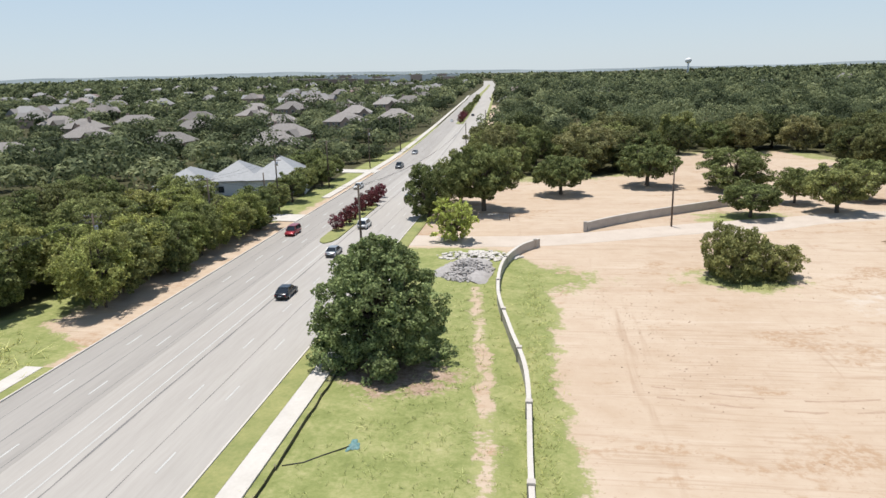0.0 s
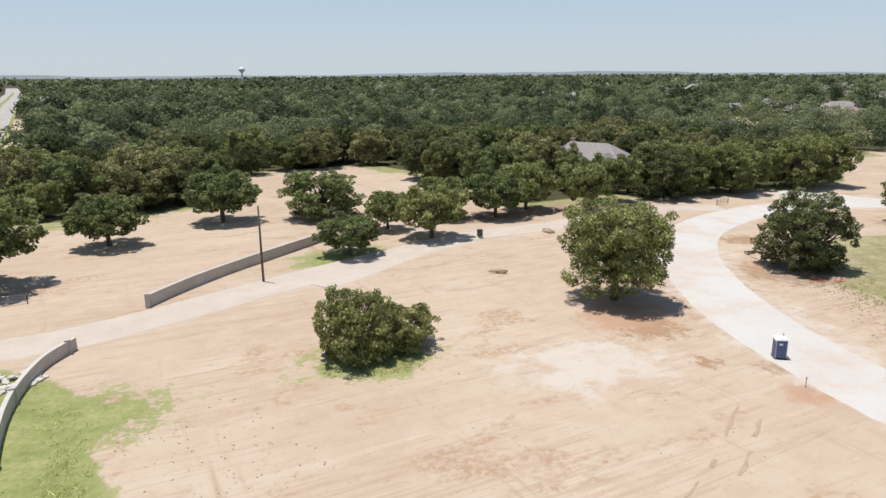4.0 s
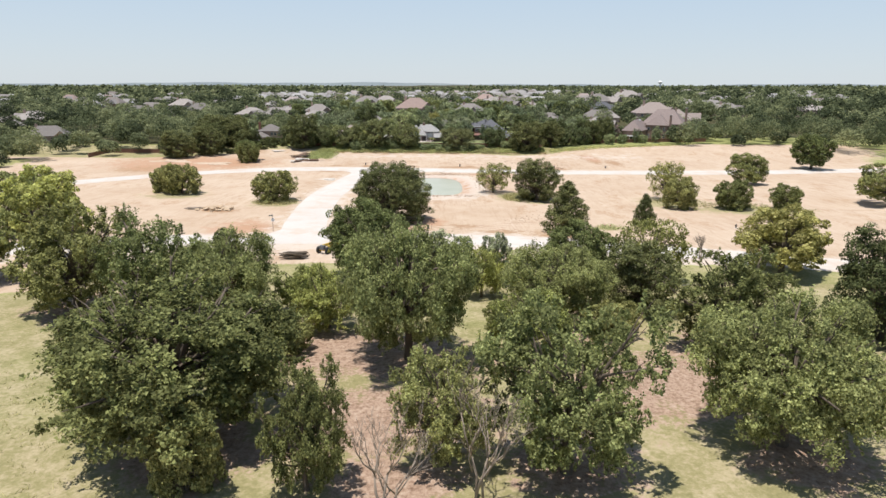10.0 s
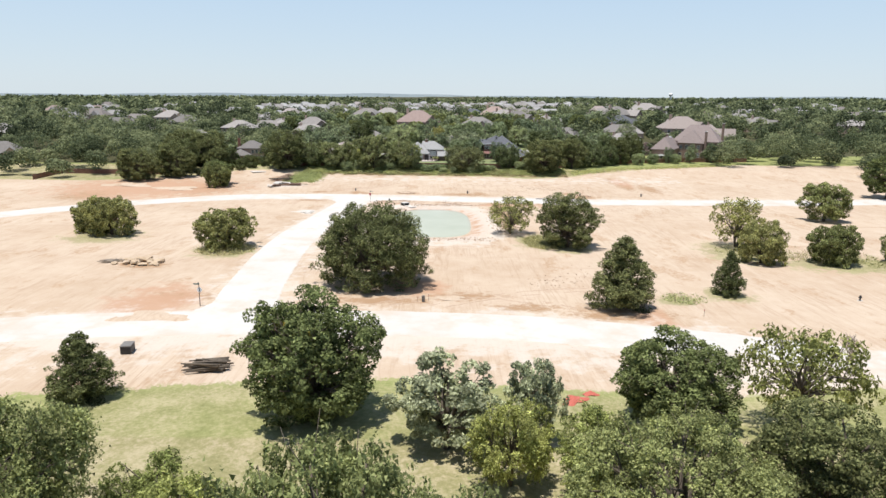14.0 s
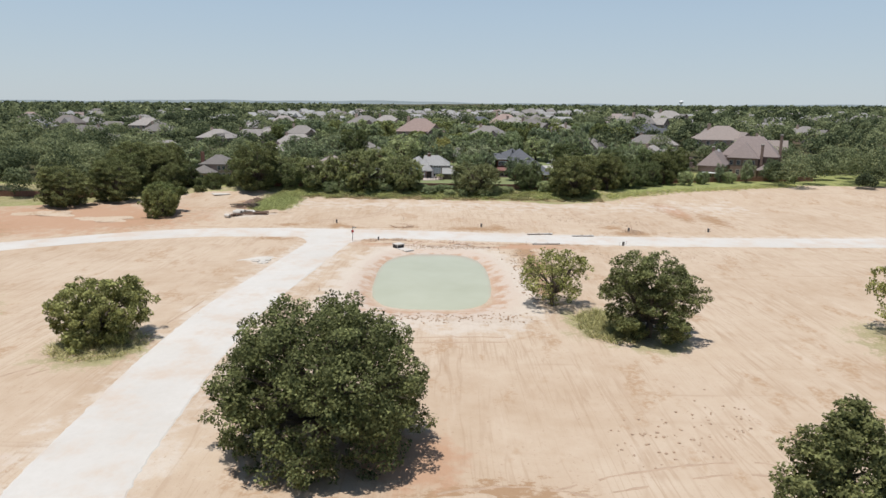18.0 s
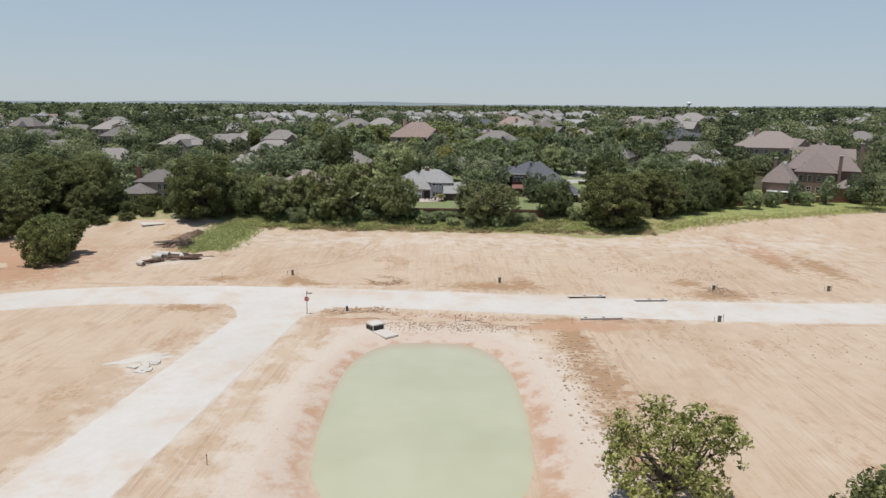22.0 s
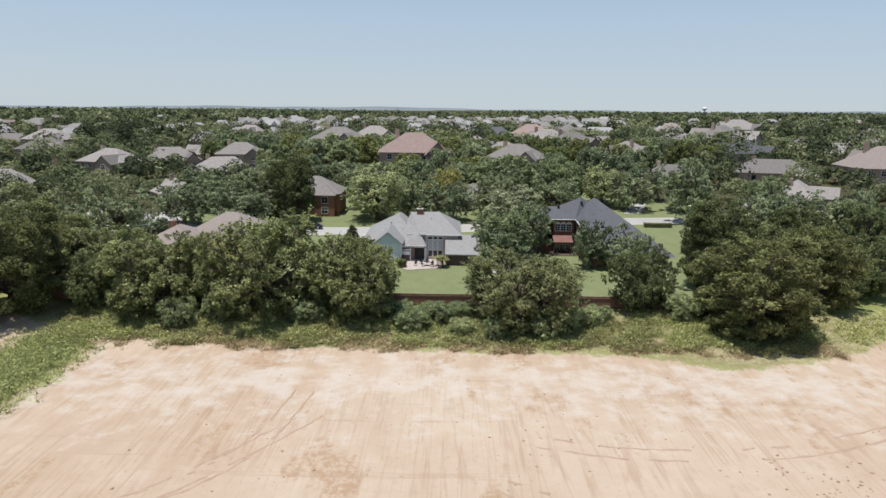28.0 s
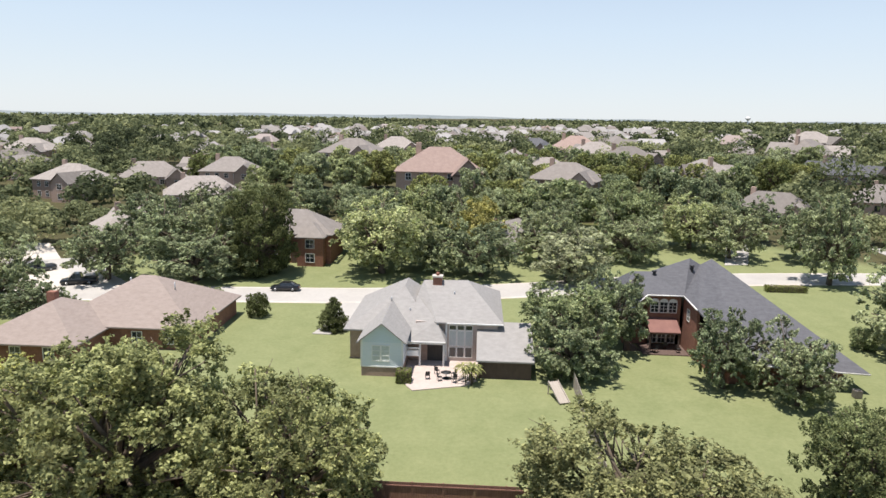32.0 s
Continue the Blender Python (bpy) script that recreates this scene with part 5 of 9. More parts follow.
def simple_house(w, d, h, rise, wall_m, roof_m, wing=True, storeys=1, gable=True, far=False):
    """A suburban brick house; its garden front faces -x."""
    ho = empty("house")
    wall_shell(ho, 0, d, -w / 2, w / 2, h, wall_m)
    hip_roof(ho, 0, d, -w / 2, w / 2, h, rise, roof_m)
    if wing:
        wall_shell(ho, -4.5, 0.02, -w / 2 + 0.5, -w / 2 + 7, h - 0.3, wall_m, "wing_wall")
        if gable:
            gable_roof(ho, -4.5, d * 0.5, -w / 2 + 0.5, -w / 2 + 7, h - 0.3, rise * 0.62, roof_m, wall_m, ends=(0,))
        else:
            hip_roof(ho, -4.5, d * 0.4, -w / 2 + 0.5, -w / 2 + 7, h - 0.3, rise * 0.6, roof_m, name="wing_roof")
    gable_roof(ho, d * 0.4, d + 2.2, w * 0.08, w * 0.08 + 6, h, rise * 0.7, roof_m, wall_m, ends=(1,))
    box("chimney", d * 0.55, d * 0.55 + 1.0, w * 0.22, w * 0.22 + 1.3, h, h + rise + 0.9, wall_m, ho, 0.04)
    if far:
        for u in (-0.1, 0.3):
            box("window", -0.05, 0.02, w * u - 0.7, w * u + 0.7, 0.8, 2.4, M_GLASS, ho)
        return ho
    for s in range(storeys):
        for k in range(4):
            u = -w * 0.12 + k * w * 0.16
            window(ho, "-x", u, 0.8 + 2.9 * s, 0, 1.2, 1.5)
        window(ho, "-x", -w / 2 + 3.75, 0.8 + 2.9 * s, -4.5 if wing else 0, 1.6, 1.5)
        for u in (d * 0.3, d * 0.7):
            window(ho, "-y", u, 0.8 + 2.9 * s, -w / 2)
            window(ho, "+y", u, 0.8 + 2.9 * s, w / 2)
    return ho


VARIANTS = [(simple_house(21, 13, 3.2, 4.8, M_PBRICK, R_TAN), "one-storey brick house with a steep tan-grey hip roof"),
            (simple_house(19, 14, 5.8, 4.6, M_PBRICK, R_TAN, True, 2), "two-storey brick house with a grey shingle roof"),
            (simple_house(24, 12, 3.2, 4.4, M_PBRICK, R_TAN, True, 1, False), "long low brick house with a hip roof"),
            (simple_house(20, 15, 5.6, 5.4, M_PBRICK, R_RED, True, 2), "two-storey house with a reddish tiled roof")]
VARIANTS += [(simple_house(21, 13, 3.2, 4.8, M_PBRICK, R_TAN, far=True), VARIANTS[0][1]), (simple_house(19, 14, 5.8, 4.6, M_PBRICK, R_TAN, True, 2, far=True), VARIANTS[1][1]),
             (simple_house(24, 12, 3.2, 4.4, M_PBRICK, R_TAN, True, 1, False, True), VARIANTS[2][1]), (simple_house(20, 15, 5.6, 5.4, M_PBRICK, R_RED, True, 2, far=True), VARIANTS[3][1]), (simple_house(22, 16, 5.8, 6.0, M_PBRICK, R_BROWN, True, 2), "large brick house with steep brown hip roofs"), (simple_house(20, 14, 3.4, 5.2, M_PBRICK, R_DARK), "brick house with a steep charcoal roof")]


def distant_houses(spots):
    """All houses too far off to count, joined: shells and steep roofs of crossing hips and gables."""
    wv, wf, rv, rf = [], [], [], []
    q = random.Random(12)
    for x, y, turn, s in spots:
        w, d, h, rise = q.choice(((20, 13, 3.4, 5.4), (17, 13, 6.0, 5.2), (23, 12, 3.4, 5.0), (19, 14, 5.8, 5.6)))
        side = q.choice((-1, 1))
        m = pose(x, y, gz(x, y), 0, 0, turn) @ Matrix.Diagonal((s, s, s, 1))

        def put(vs, fs, pts, faces):
            fs.extend(tuple(len(vs) + i for i in f) for f in faces)
            vs.extend(tuple(m @ Vector(p)) for p in pts)

        def shell(x0, x1, y0, y1, z):
            put(wv, wf, [(a, b, c) for c in (-2.5, z) for a, b in ((x0, y0), (x1, y0), (x1, y1), (x0, y1))], [(0, 1, 5, 4), (1, 2, 6, 5), (2, 3, 7, 6), (3, 0, 4, 7), (4, 5, 6, 7)])

        def prism(x0, x1, y0, y1, hip, up):
            c = [(x0, y0, h), (x1, y0, h), (x1, y1, h), (x0, y1, h)]
            if y1 - y0 >= x1 - x0:
                c += [((x0 + x1) / 2, v, h + up) for v in (y0 + hip, y1 - hip)]
                f = [(0, 1, 4), (1, 2, 5, 4), (2, 3, 5), (3, 0, 4, 5), (3, 2, 1, 0)]
            else:
                c += [(v, (y0 + y1) / 2, h + up) for v in (x0 + hip, x1 - hip)]
                f = [(0, 1, 5, 4), (1, 2, 5), (2, 3, 4, 5), (3, 0, 4), (3, 2, 1, 0)]
            put(rv, rf, c, f)

        shell(0, d, -w / 2, w / 2, h)
        shell(-4, 0.1, side * w * 0.25 - 3.2, side * w * 0.25 + 3.2, h - 0.1)
        prism(-0.5, d + 0.5, -w / 2 - 0.5, w / 2 + 0.5, d * 0.42, rise)
        prism(-4.4, d * 0.6, side * w * 0.25 - 3.6, side * w * 0.25 + 3.6, 0.3, rise * 0.72)
        prism(d * 0.35, d + 3, -side * w * 0.2 - 3.4, -side * w * 0.2 + 3.4, 0.3, rise * 0.7)
    ho = tagged(obj("distant_houses", wv, wf, M_PBRICK), "pale brick suburban houses far off between treetops", "houses", kind="stuff")
    obj("roof", rv, rf, R_FAR, ho)


R_FAR, n_, l_, b_ = nodes_of("mixed_pale_shingles")
kinds_ = ramp(n_, [(0.0, (0.17, 0.145, 0.13)), (0.35, (0.245, 0.225, 0.21)), (0.7, (0.30, 0.29, 0.28)), (0.9, (0.36, 0.35, 0.34)), (1.0, (0.27, 0.19, 0.165))])
l_.new(n_.new("ShaderNodeNewGeometry").outputs["Random Per Island"], kinds_.inputs[0])
grain_ = noise_node(n_, l_, n_.new("ShaderNodeTexCoord").outputs["Object"], 0.8, 4, 0.7)
l_.new(mix(n_, l_, kinds_.outputs[0], (0.15, 0.14, 0.13), remap(n_, l_, grain_, 0.5, 0.75, 0, 0.4)), b_.inputs["Base Color"])
b_.inputs["Roughness"].default_value = 0.9
DISTANT = []
HOUSED = []
USED = set()


def put_house(k, x, y, turn, s=1.0):
    src, lab = VARIANTS[k]
    m = pose(x, y, gz(x, y), 0, 0, turn) @ Matrix.Diagonal((s, s, s, 1))
    if k in USED:
        ob = copy_thing(src, m @ Matrix.Diagonal([1 / v for v in src.scale] + [1]))
    else:
        USED.add(k)
        ob = src
        ob.matrix_basis = m
    HOUSED.append((x, y, 13))
    return tagged(ob, lab, "house", "suburban houses")


for k, x, y, turn, s in ((3, 556, 52, 4, 1.35), (1, 553, 15, -20, 1.1), (1, 571, 124, 10, 1.0), (0, 535, 118, 25, 1.0), (1, 552, 172, -15, 1.05), (0, 586, 157, 30, 1.1), (8, 494, -126, 70, 1.1), (8, 522, -112, -5, 1.2), (9, 604, -98, 20, 1.1), (0, 608, 14, 15, 1.1), (3, 706, -11, 0, 1.3), (1, 675, -18, 15, 1.2), (1, 632, -24, 10, 1.2), (1, 628, 95, -10, 1.3), (1, 689, 81, 8, 1.2), (2, 489, 29, 60, 0.8), (0, 489, 112, 40, 0.9), (0, 526, -36, -30, 1.0), (1, 649, -110, 45, 1.4), (0, 398, 232, 20, 1.0), (0, 502, 179, 30, 1.0), (0, 542, 227, 10, 1.0), (1, 599, 222, 5, 1.1), (1, 663, 257, 5, 1.2), (1, 785, -169, 5, 1.5), (9, 781, 8, -20, 1.2), (0, 492, -70, 60, 1.0)):
    put_house(k, x, y, turn, s)
R_PALE = surface("pale_grey_metal_roof", (0.21, 0.215, 0.22), (0.29, 0.295, 0.30), 1.0, 0.6, rel=0.2)


def long_hall(x, y, turn):
    """A low hall of several hipped pavilions."""
    ho = empty("hall", x, y, gz(x, y), turn, label="low pale hall with several grey hipped roofs", category="building")
    for u, v, w, d, h, rise in ((-9, 0, 12, 16, 3.6, 3.4), (3, 3, 13, 15, 3.8, 4.2), (14, 2, 14, 17, 4.0, 4.8), (-6, -9, 9, 8, 3.2, 2.2)):
        wall_shell(ho, u - w / 2, u + w / 2, v - d / 2, v + d / 2, h, M_TRIM)
        hip_roof(ho, u - w / 2, u + w / 2, v - d / 2, v + d / 2, h, rise, R_PALE, 0.8)
        for k in (-0.25, 0.25):
            box("window", u + w * k - 0.7, u + w * k + 0.7, v - d / 2 - 0.05, v - d / 2 + 0.02, 0.8, 2.4, M_GLASS, ho)
    HOUSED.append((x, y, 19))
    HOUSED.append((x + 8, y + 2, 15))


long_hall(-81, 168, 12)
for k, x, y, turn, s in ((0, -106, 259, 95, 1.0), (1, -104, 352, 80, 1.0), (1, -80, 378, 100, 1.0), (0, -117, 300, 84, 1.05), (1, -116, 428, 100, 1.0), (0, -215, 414, 100, 1.1), (1, -178, 476, 84, 1.1), (0, -115, 598, 90, 1.2), (0, -223, 522, 95, 1.1), (1, -197, 588, 90, 1.1), (0, -150, 385, 100, 1.0), (2, -163, 282, 85, 0.9), (0, -188, 357, 110, 0.9), (0, -220, 307, 90, 1.0), (2, -247, 396, 95, 1.1), (0, -300, 394, 80, 1.1), (1, -118, 522, 90, 1.1), (0, -122, 700, 90, 1.2), (0, -205, 238, 95, 0.9), (2, 139, 206, 25, 1.1), (0, 303, 295, 40, 1.0), (0, 426, 347, 20, 1.0)):
    put_house(k, x, y, turn, s)
HOUSED += [(136, 190, 15), (446, -80, 17), (456, -92, 18), (430, -66, 11)]


def store_building(x, y, w, d, h, turn):
    """A flat-roofed shop hall with a parapet, an entrance block and roof units."""
    b = empty("store_building", x, y, gz(x, y), turn, label="distant pale flat-roofed shop hall beside the highway", category="building")
    box("wall", -w / 2, w / 2, -d / 2, d / 2, -1, h, M_WHITE, b)
    box("roof", -w / 2 + 0.8, w / 2 - 0.8, -d / 2 + 0.8, d / 2 - 0.8, h, h + 0.3, R_PALE, b)
    for y0, y1 in ((-d / 2, -d / 2 + 0.6), (d / 2 - 0.6, d / 2)):
        box("parapet", -w / 2, w / 2, y0, y1, h, h + 1.2, M_WHITE, b)
    box("entrance_block", -w * 0.14, w * 0.14, -d / 2 - 3, -d / 2, -1, h + 2.2, M_PBRICK, b)
    box("shop_front", -w * 0.1, w * 0.1, -d / 2 - 3.1, -d / 2 - 3, 0, 4, M_GLASS, b)
    for k in range(3):
        box("roof_unit", -w * 0.3 + k * w * 0.25, -w * 0.3 + k * w * 0.25 + 5, -3, 3, h + 0.3, h + 2.4, M_TRIM, b)
    HOUSED.append((x, y, w * 0.45))


for x, y, w, d, h, turn in ((-567, 2016, 120, 60, 20, 10), (-372, 1612, 80, 46, 18, -8), (-300, 1670, 96, 50, 21, 12), (-330, 2336, 110, 60, 20, 4)):
    store_building(x, y, w, d, h, turn)
LOTS = random.Random(77)


def lots(x0, x1, y0, y1, s, share, keep=lambda x, y: True, far=700):
    """Houses on a jittered grid of plots."""
    for gx in range(int((x1 - x0) / s)):
        for gy in range(int((y1 - y0) / (s * 0.86))):
            x, y = x0 + gx * s + LOTS.uniform(-0.24, 0.24) * s, y0 + gy * s * 0.86 + LOTS.uniform(-0.24, 0.24) * s
            if LOTS.random() > share or not keep(x, y) or any(math.hypot(x - a, y - b) < min(32, s * 0.8) for a, b, c in HOUSED):
                continue
            turn, size = LOTS.choice((0, 90, 180, -90)) + LOTS.uniform(-20, 20), LOTS.uniform(0.9, 1.15)
            if math.hypot(x - 250, y - 40) > far:
                DISTANT.append((x, y, turn, size))
                HOUSED.append((x, y, 13))
            else:
                put_house(LOTS.choice((4, 4, 5, 6, 5, 6, 4, 5, 6, 7)), x, y, turn, size)


lots(545, 1000, -490, 490, 40, 0.55, lambda x, y: abs(y - 20) < (x - 220) * 0.75, 480)
lots(960, 1560, -130, 330, 38, 0.62)
lots(1000, 1900, -760, 760, 62, 0.30, lambda x, y: abs(y - 20) < (x - 220) * 0.62)
lots(-540, -90, 300, 830, 50, 0.4)
lots(-800, -100, 830, 1500, 70, 0.45)
lots(-40, 640, 330, 1300, 84, 0.26, lambda x, y: x > 380 or y > 520)
lots(400, 1000, 300, 900, 58, 0.4, lambda x, y: y > (x - 200) * 0.6, 500)
distant_houses(DISTANT)

# ---------- far woods ----------
def woods(seed, cells, lobes, count, size, hmin, hmax, name, label):
    """Many far trees as one sheet of leaves: each crown is a cluster of leafy domes; cells says where trees stand."""
    rng = np.random.default_rng(seed)
    pts = cells(rng)
    thin = (pts[:, 1] > 150) & (pts[:, 0] > -20) & (pts[:, 1] < 420) & (pts[:, 0] < 380)
    pts = pts[~thin | (rng.uniform(size=len(pts)) > 0.12)]
    n = len(pts)
    h = rng.uniform(hmin, hmax, n) * rng.choice([0.62, 0.85, 1.0, 1.2], n)
    r = np.maximum(h, 8) * rng.uniform(0.42, 0.66, n)
    near = np.min([np.hypot(pts[:, 0] - a, pts[:, 1] - b) for a, b, c in HOUSED], 0)
    h = np.where(near < 34, np.where(pts[:, 0] < -56, h * 0.45, h * 0.74), np.where((pts[:, 0] < -56) & (pts[:, 1] < 900), h * 0.74, h))
    h = np.where((pts[:, 0] > 940) & (pts[:, 1] > -140) & (pts[:, 1] < 340), h * 0.6, h)
    base = land(pts[:, 0], pts[:, 1])
    k = np.arange(lobes)
    a = k[None] * 2.399963 + rng.uniform(0, 6.28, (n, 1)) + rng.uniform(-0.4, 0.4, (n, lobes))
    up = ((k + 0.5) / lobes)[None] + rng.uniform(-0.08, 0.08, (n, lobes))
    out = np.sqrt(np.clip(1 - up ** 1.6, 0.02, 1)) * rng.uniform(0.5, 0.72, (n, lobes))
    lc = np.stack([out * np.cos(a) * r[:, None], out * np.sin(a) * r[:, None], (0.36 + 0.46 * up) * h[:, None]], -1)
    lr = r[:, None] * rng.uniform(0.34, 0.5, (n, lobes))
    m = max(3, count // lobes)
    d = rng.normal(size=(n, lobes, m, 3))
    d[..., 2] += 0.45
    d /= np.linalg.norm(d, axis=3, keepdims=True)
    wall = lc / np.linalg.norm(lc - np.array((0, 0, 0.0)), axis=2, keepdims=True)
    d += 0.35 * wall[:, :, None, :] * np.array((1, 1, 0.2))
    d /= np.linalg.norm(d, axis=3, keepdims=True)
    P = np.stack([pts[:, 0], pts[:, 1], base], 1)[:, None, None] + lc[:, :, None] + d * lr[:, :, None, None] * rng.uniform(0.72, 1.04, (n, lobes, m, 1)) * np.array((1, 1, 0.82))
    N = d * 0.9 + np.array((0, 0, 0.15)) + rng.normal(size=d.shape) * 0.3
    ob = tris(name, leaf_tris(rng, P.reshape(-1, 3), N.reshape(-1, 3), size), L_FAR)
    broad = 0.5 + 0.24 * np.sin(pts[:, 0] * 0.021 + 1.3) * np.sin(pts[:, 1] * 0.027 + 0.4)
    tone = np.clip(broad[:, None] + rng.normal(0, 0.27, (n, 1)) + rng.normal(0, 0.14, (n, lobes)), 0, 1)
    ob.data.attributes.new("tone", "FLOAT", "POINT").data.foreach_set("value", np.repeat(tone.ravel(), m * 3).astype(np.float32))
    return tagged(ob, label, "woodland", kind="stuff")


def clear_of(p, keep):
    """Keep trees off houses, streets, lawns and the site."""
    X, Y = p[:, 0], p[:, 1]
    ok = np.ones(len(p), bool)
    for a, b, c in HOUSED:
        ok &= np.hypot((X - a + (8 if a > 380 else 0)) / 1.45, (Y - b + (0 if a > 380 else 9)) / 1.15) > c
    off = X - np.interp(Y, [-500, 235, 300, 430, 600, 720, 870, 1100, 1400, 1900, 2400], [0, 0, -3.0, -10.6, -20.5, -27.5, -38, -50, -67, -108, -150])
    ok &= ~((off > -58) & (off < -18) & (Y < 2500))
    ok &= ~((X > 395) & (X < 500) & (Y > -60) & (Y < 112))
    ok &= ~((X > 496) & (X < 640) & (np.abs(Y - 36) < 40 + (X - 496) * 0.75))
    ok &= ~((X > -18) & (X < 202) & (Y < 262))
    ok &= ~((X > 31) & (X < 86) & (Y > 180) & (Y < 239))
    ok &= np.hypot((X - 312) / 32, (Y - 306) / 16) > 1
    sx = np.interp(Y, [-90, -42, 0, 30, 55, 80, 115, 150], [476, 474, 468, 458, 451.5, 449, 446, 440])
    ok &= np.abs(X - sx) > 8
    ok &= ~((X > -60) & (X < 405) & (Y > -140) & (Y < 150))
    ok &= ~((X > 195) & (X < 352) & (Y > -170) & (Y < 205))
    ok &= ~((X > 20) & (X < 110) & (Y > 120) & (Y < 158))
    ok &= ~((X > -70) & (X < -50) & (Y > 128) & (Y < 222))
    return p[ok & keep(X, Y)]


def scatter(rng, x0, x1, y0, y1, s):
    gx, gy = np.meshgrid(np.arange(x0, x1, s), np.arange(y0, y1, s), indexing="ij")
    p = np.stack([gx.ravel(), gy.ravel()], 1)
    return p + rng.uniform(-0.42, 0.42, p.shape) * s


AHEAD = lambda X, Y: (X > 380) & (np.abs(Y - 30) < (X - 120) * 0.92) & ~((X < 420) & (Y > -60) & (Y < 150))
NORTH = lambda X, Y: (Y > 150) & (X > -30 - Y * 0.85) & (X < 150 + Y * 1.6)
EITHER = lambda X, Y: AHEAD(X, Y) | NORTH(X, Y)
ring = lambda lo, hi: (lambda X, Y: EITHER(X, Y) & (np.hypot(X - 200, Y - 40) >= lo) & (np.hypot(X - 200, Y - 40) < hi))
# the wood's edge beside the site
EDGE = np.random.default_rng(62)
for x, y in scatter(EDGE, -16, 200, 160, 262, 12.6):
    if (x < 88 and y < 193) or (30 < x < 86 and y < 240) or y < 160 or (abs(x - 139) < 18 and 180 < y < 218) or (x > 190 and y < 175):
        continue
    hh = EDGE.uniform(8, 14)
    plant(str(EDGE.choice(["wood_oak", "wood_oak_b", "wood_oak_c", "wood_oak_b", "wood_oak_c"])), x, y, hh, hh * EDGE.uniform(0.52, 0.72), group="oaks of the wood's edge")
# garden trees among the nearer houses
GARDEN = np.random.default_rng(61)
for x, y in scatter(GARDEN, 502, 640, -110, 190, 13.5):
    if abs(y - 36) > 38 + (x - 496) * 0.75 or min(math.hypot((x - a + 7) / 1.25, y - b) for a, b, c in HOUSED) < 13 or GARDEN.random() < 0.1:
        continue
    hh = GARDEN.uniform(7, 13)
    plant(str(GARDEN.choice(["yard", "yard_b", "yard", "yard_b", "yard_c"])), x, y, hh, hh * GARDEN.uniform(0.46, 0.62), group="garden trees among houses")
woods(31, lambda rng: clear_of(scatter(rng, -300, 520, -280, 420, 11.6), ring(0, 330)), 16, 1120, 0.42, 8, 15, "near_woods", "dense green oak woodland and garden trees")
woods(32, lambda rng: clear_of(scatter(rng, -450, 760, -420, 640, 13.5), ring(330, 560)), 10, 400, 0.72, 8, 16, "middle_woods", "dense green treetops between the houses")
woods(33, lambda rng: clear_of(scatter(rng, -900, 1200, -800, 1100, 16.0), ring(560, 1000)), 8, 152, 1.25, 8.5, 17, "far_woods", "distant dense green treetops")
woods(34, lambda rng: clear_of(scatter(rng, -1900, 2600, -1700, 2400, 25), ring(1000, 2400)), 5, 30, 3.0, 8, 17, "horizon_woods", "distant treetops reaching to the horizon")
woods(35, lambda rng: clear_of(scatter(rng, -3600, 4500, -3400, 4400, 62), ring(2400, 4400)), 3, 11, 8.0, 9, 19, "skyline_woods", "hazy far treetops along the skyline")

# ---------- near houses ----------
def solid(name, rim, top, faces, material, parent, thick=0.18):
    """A roof of free outline: its eave points, its upper points, the slopes between them and a flat soffit."""
    n, m = len(rim), len(rim) + len(top)
    vs = list(rim) + list(top) + [(x, y, z - thick) for x, y, z in rim]
    fs = list(faces) + [(k, (k + 1) % n, m + (k + 1) % n, m + k)[::-1] for k in range(n)] + [tuple(m + k for k in range(n))[::-1]]
    bm = bmesh.new()
    bv = [bm.verts.new(v) for v in vs]
    for f in fs:
        bm.faces.new([bv[k] for k in f])
    bmesh.ops.recalc_face_normals(bm, faces=bm.faces)
    return part(name, bm, material, parent)


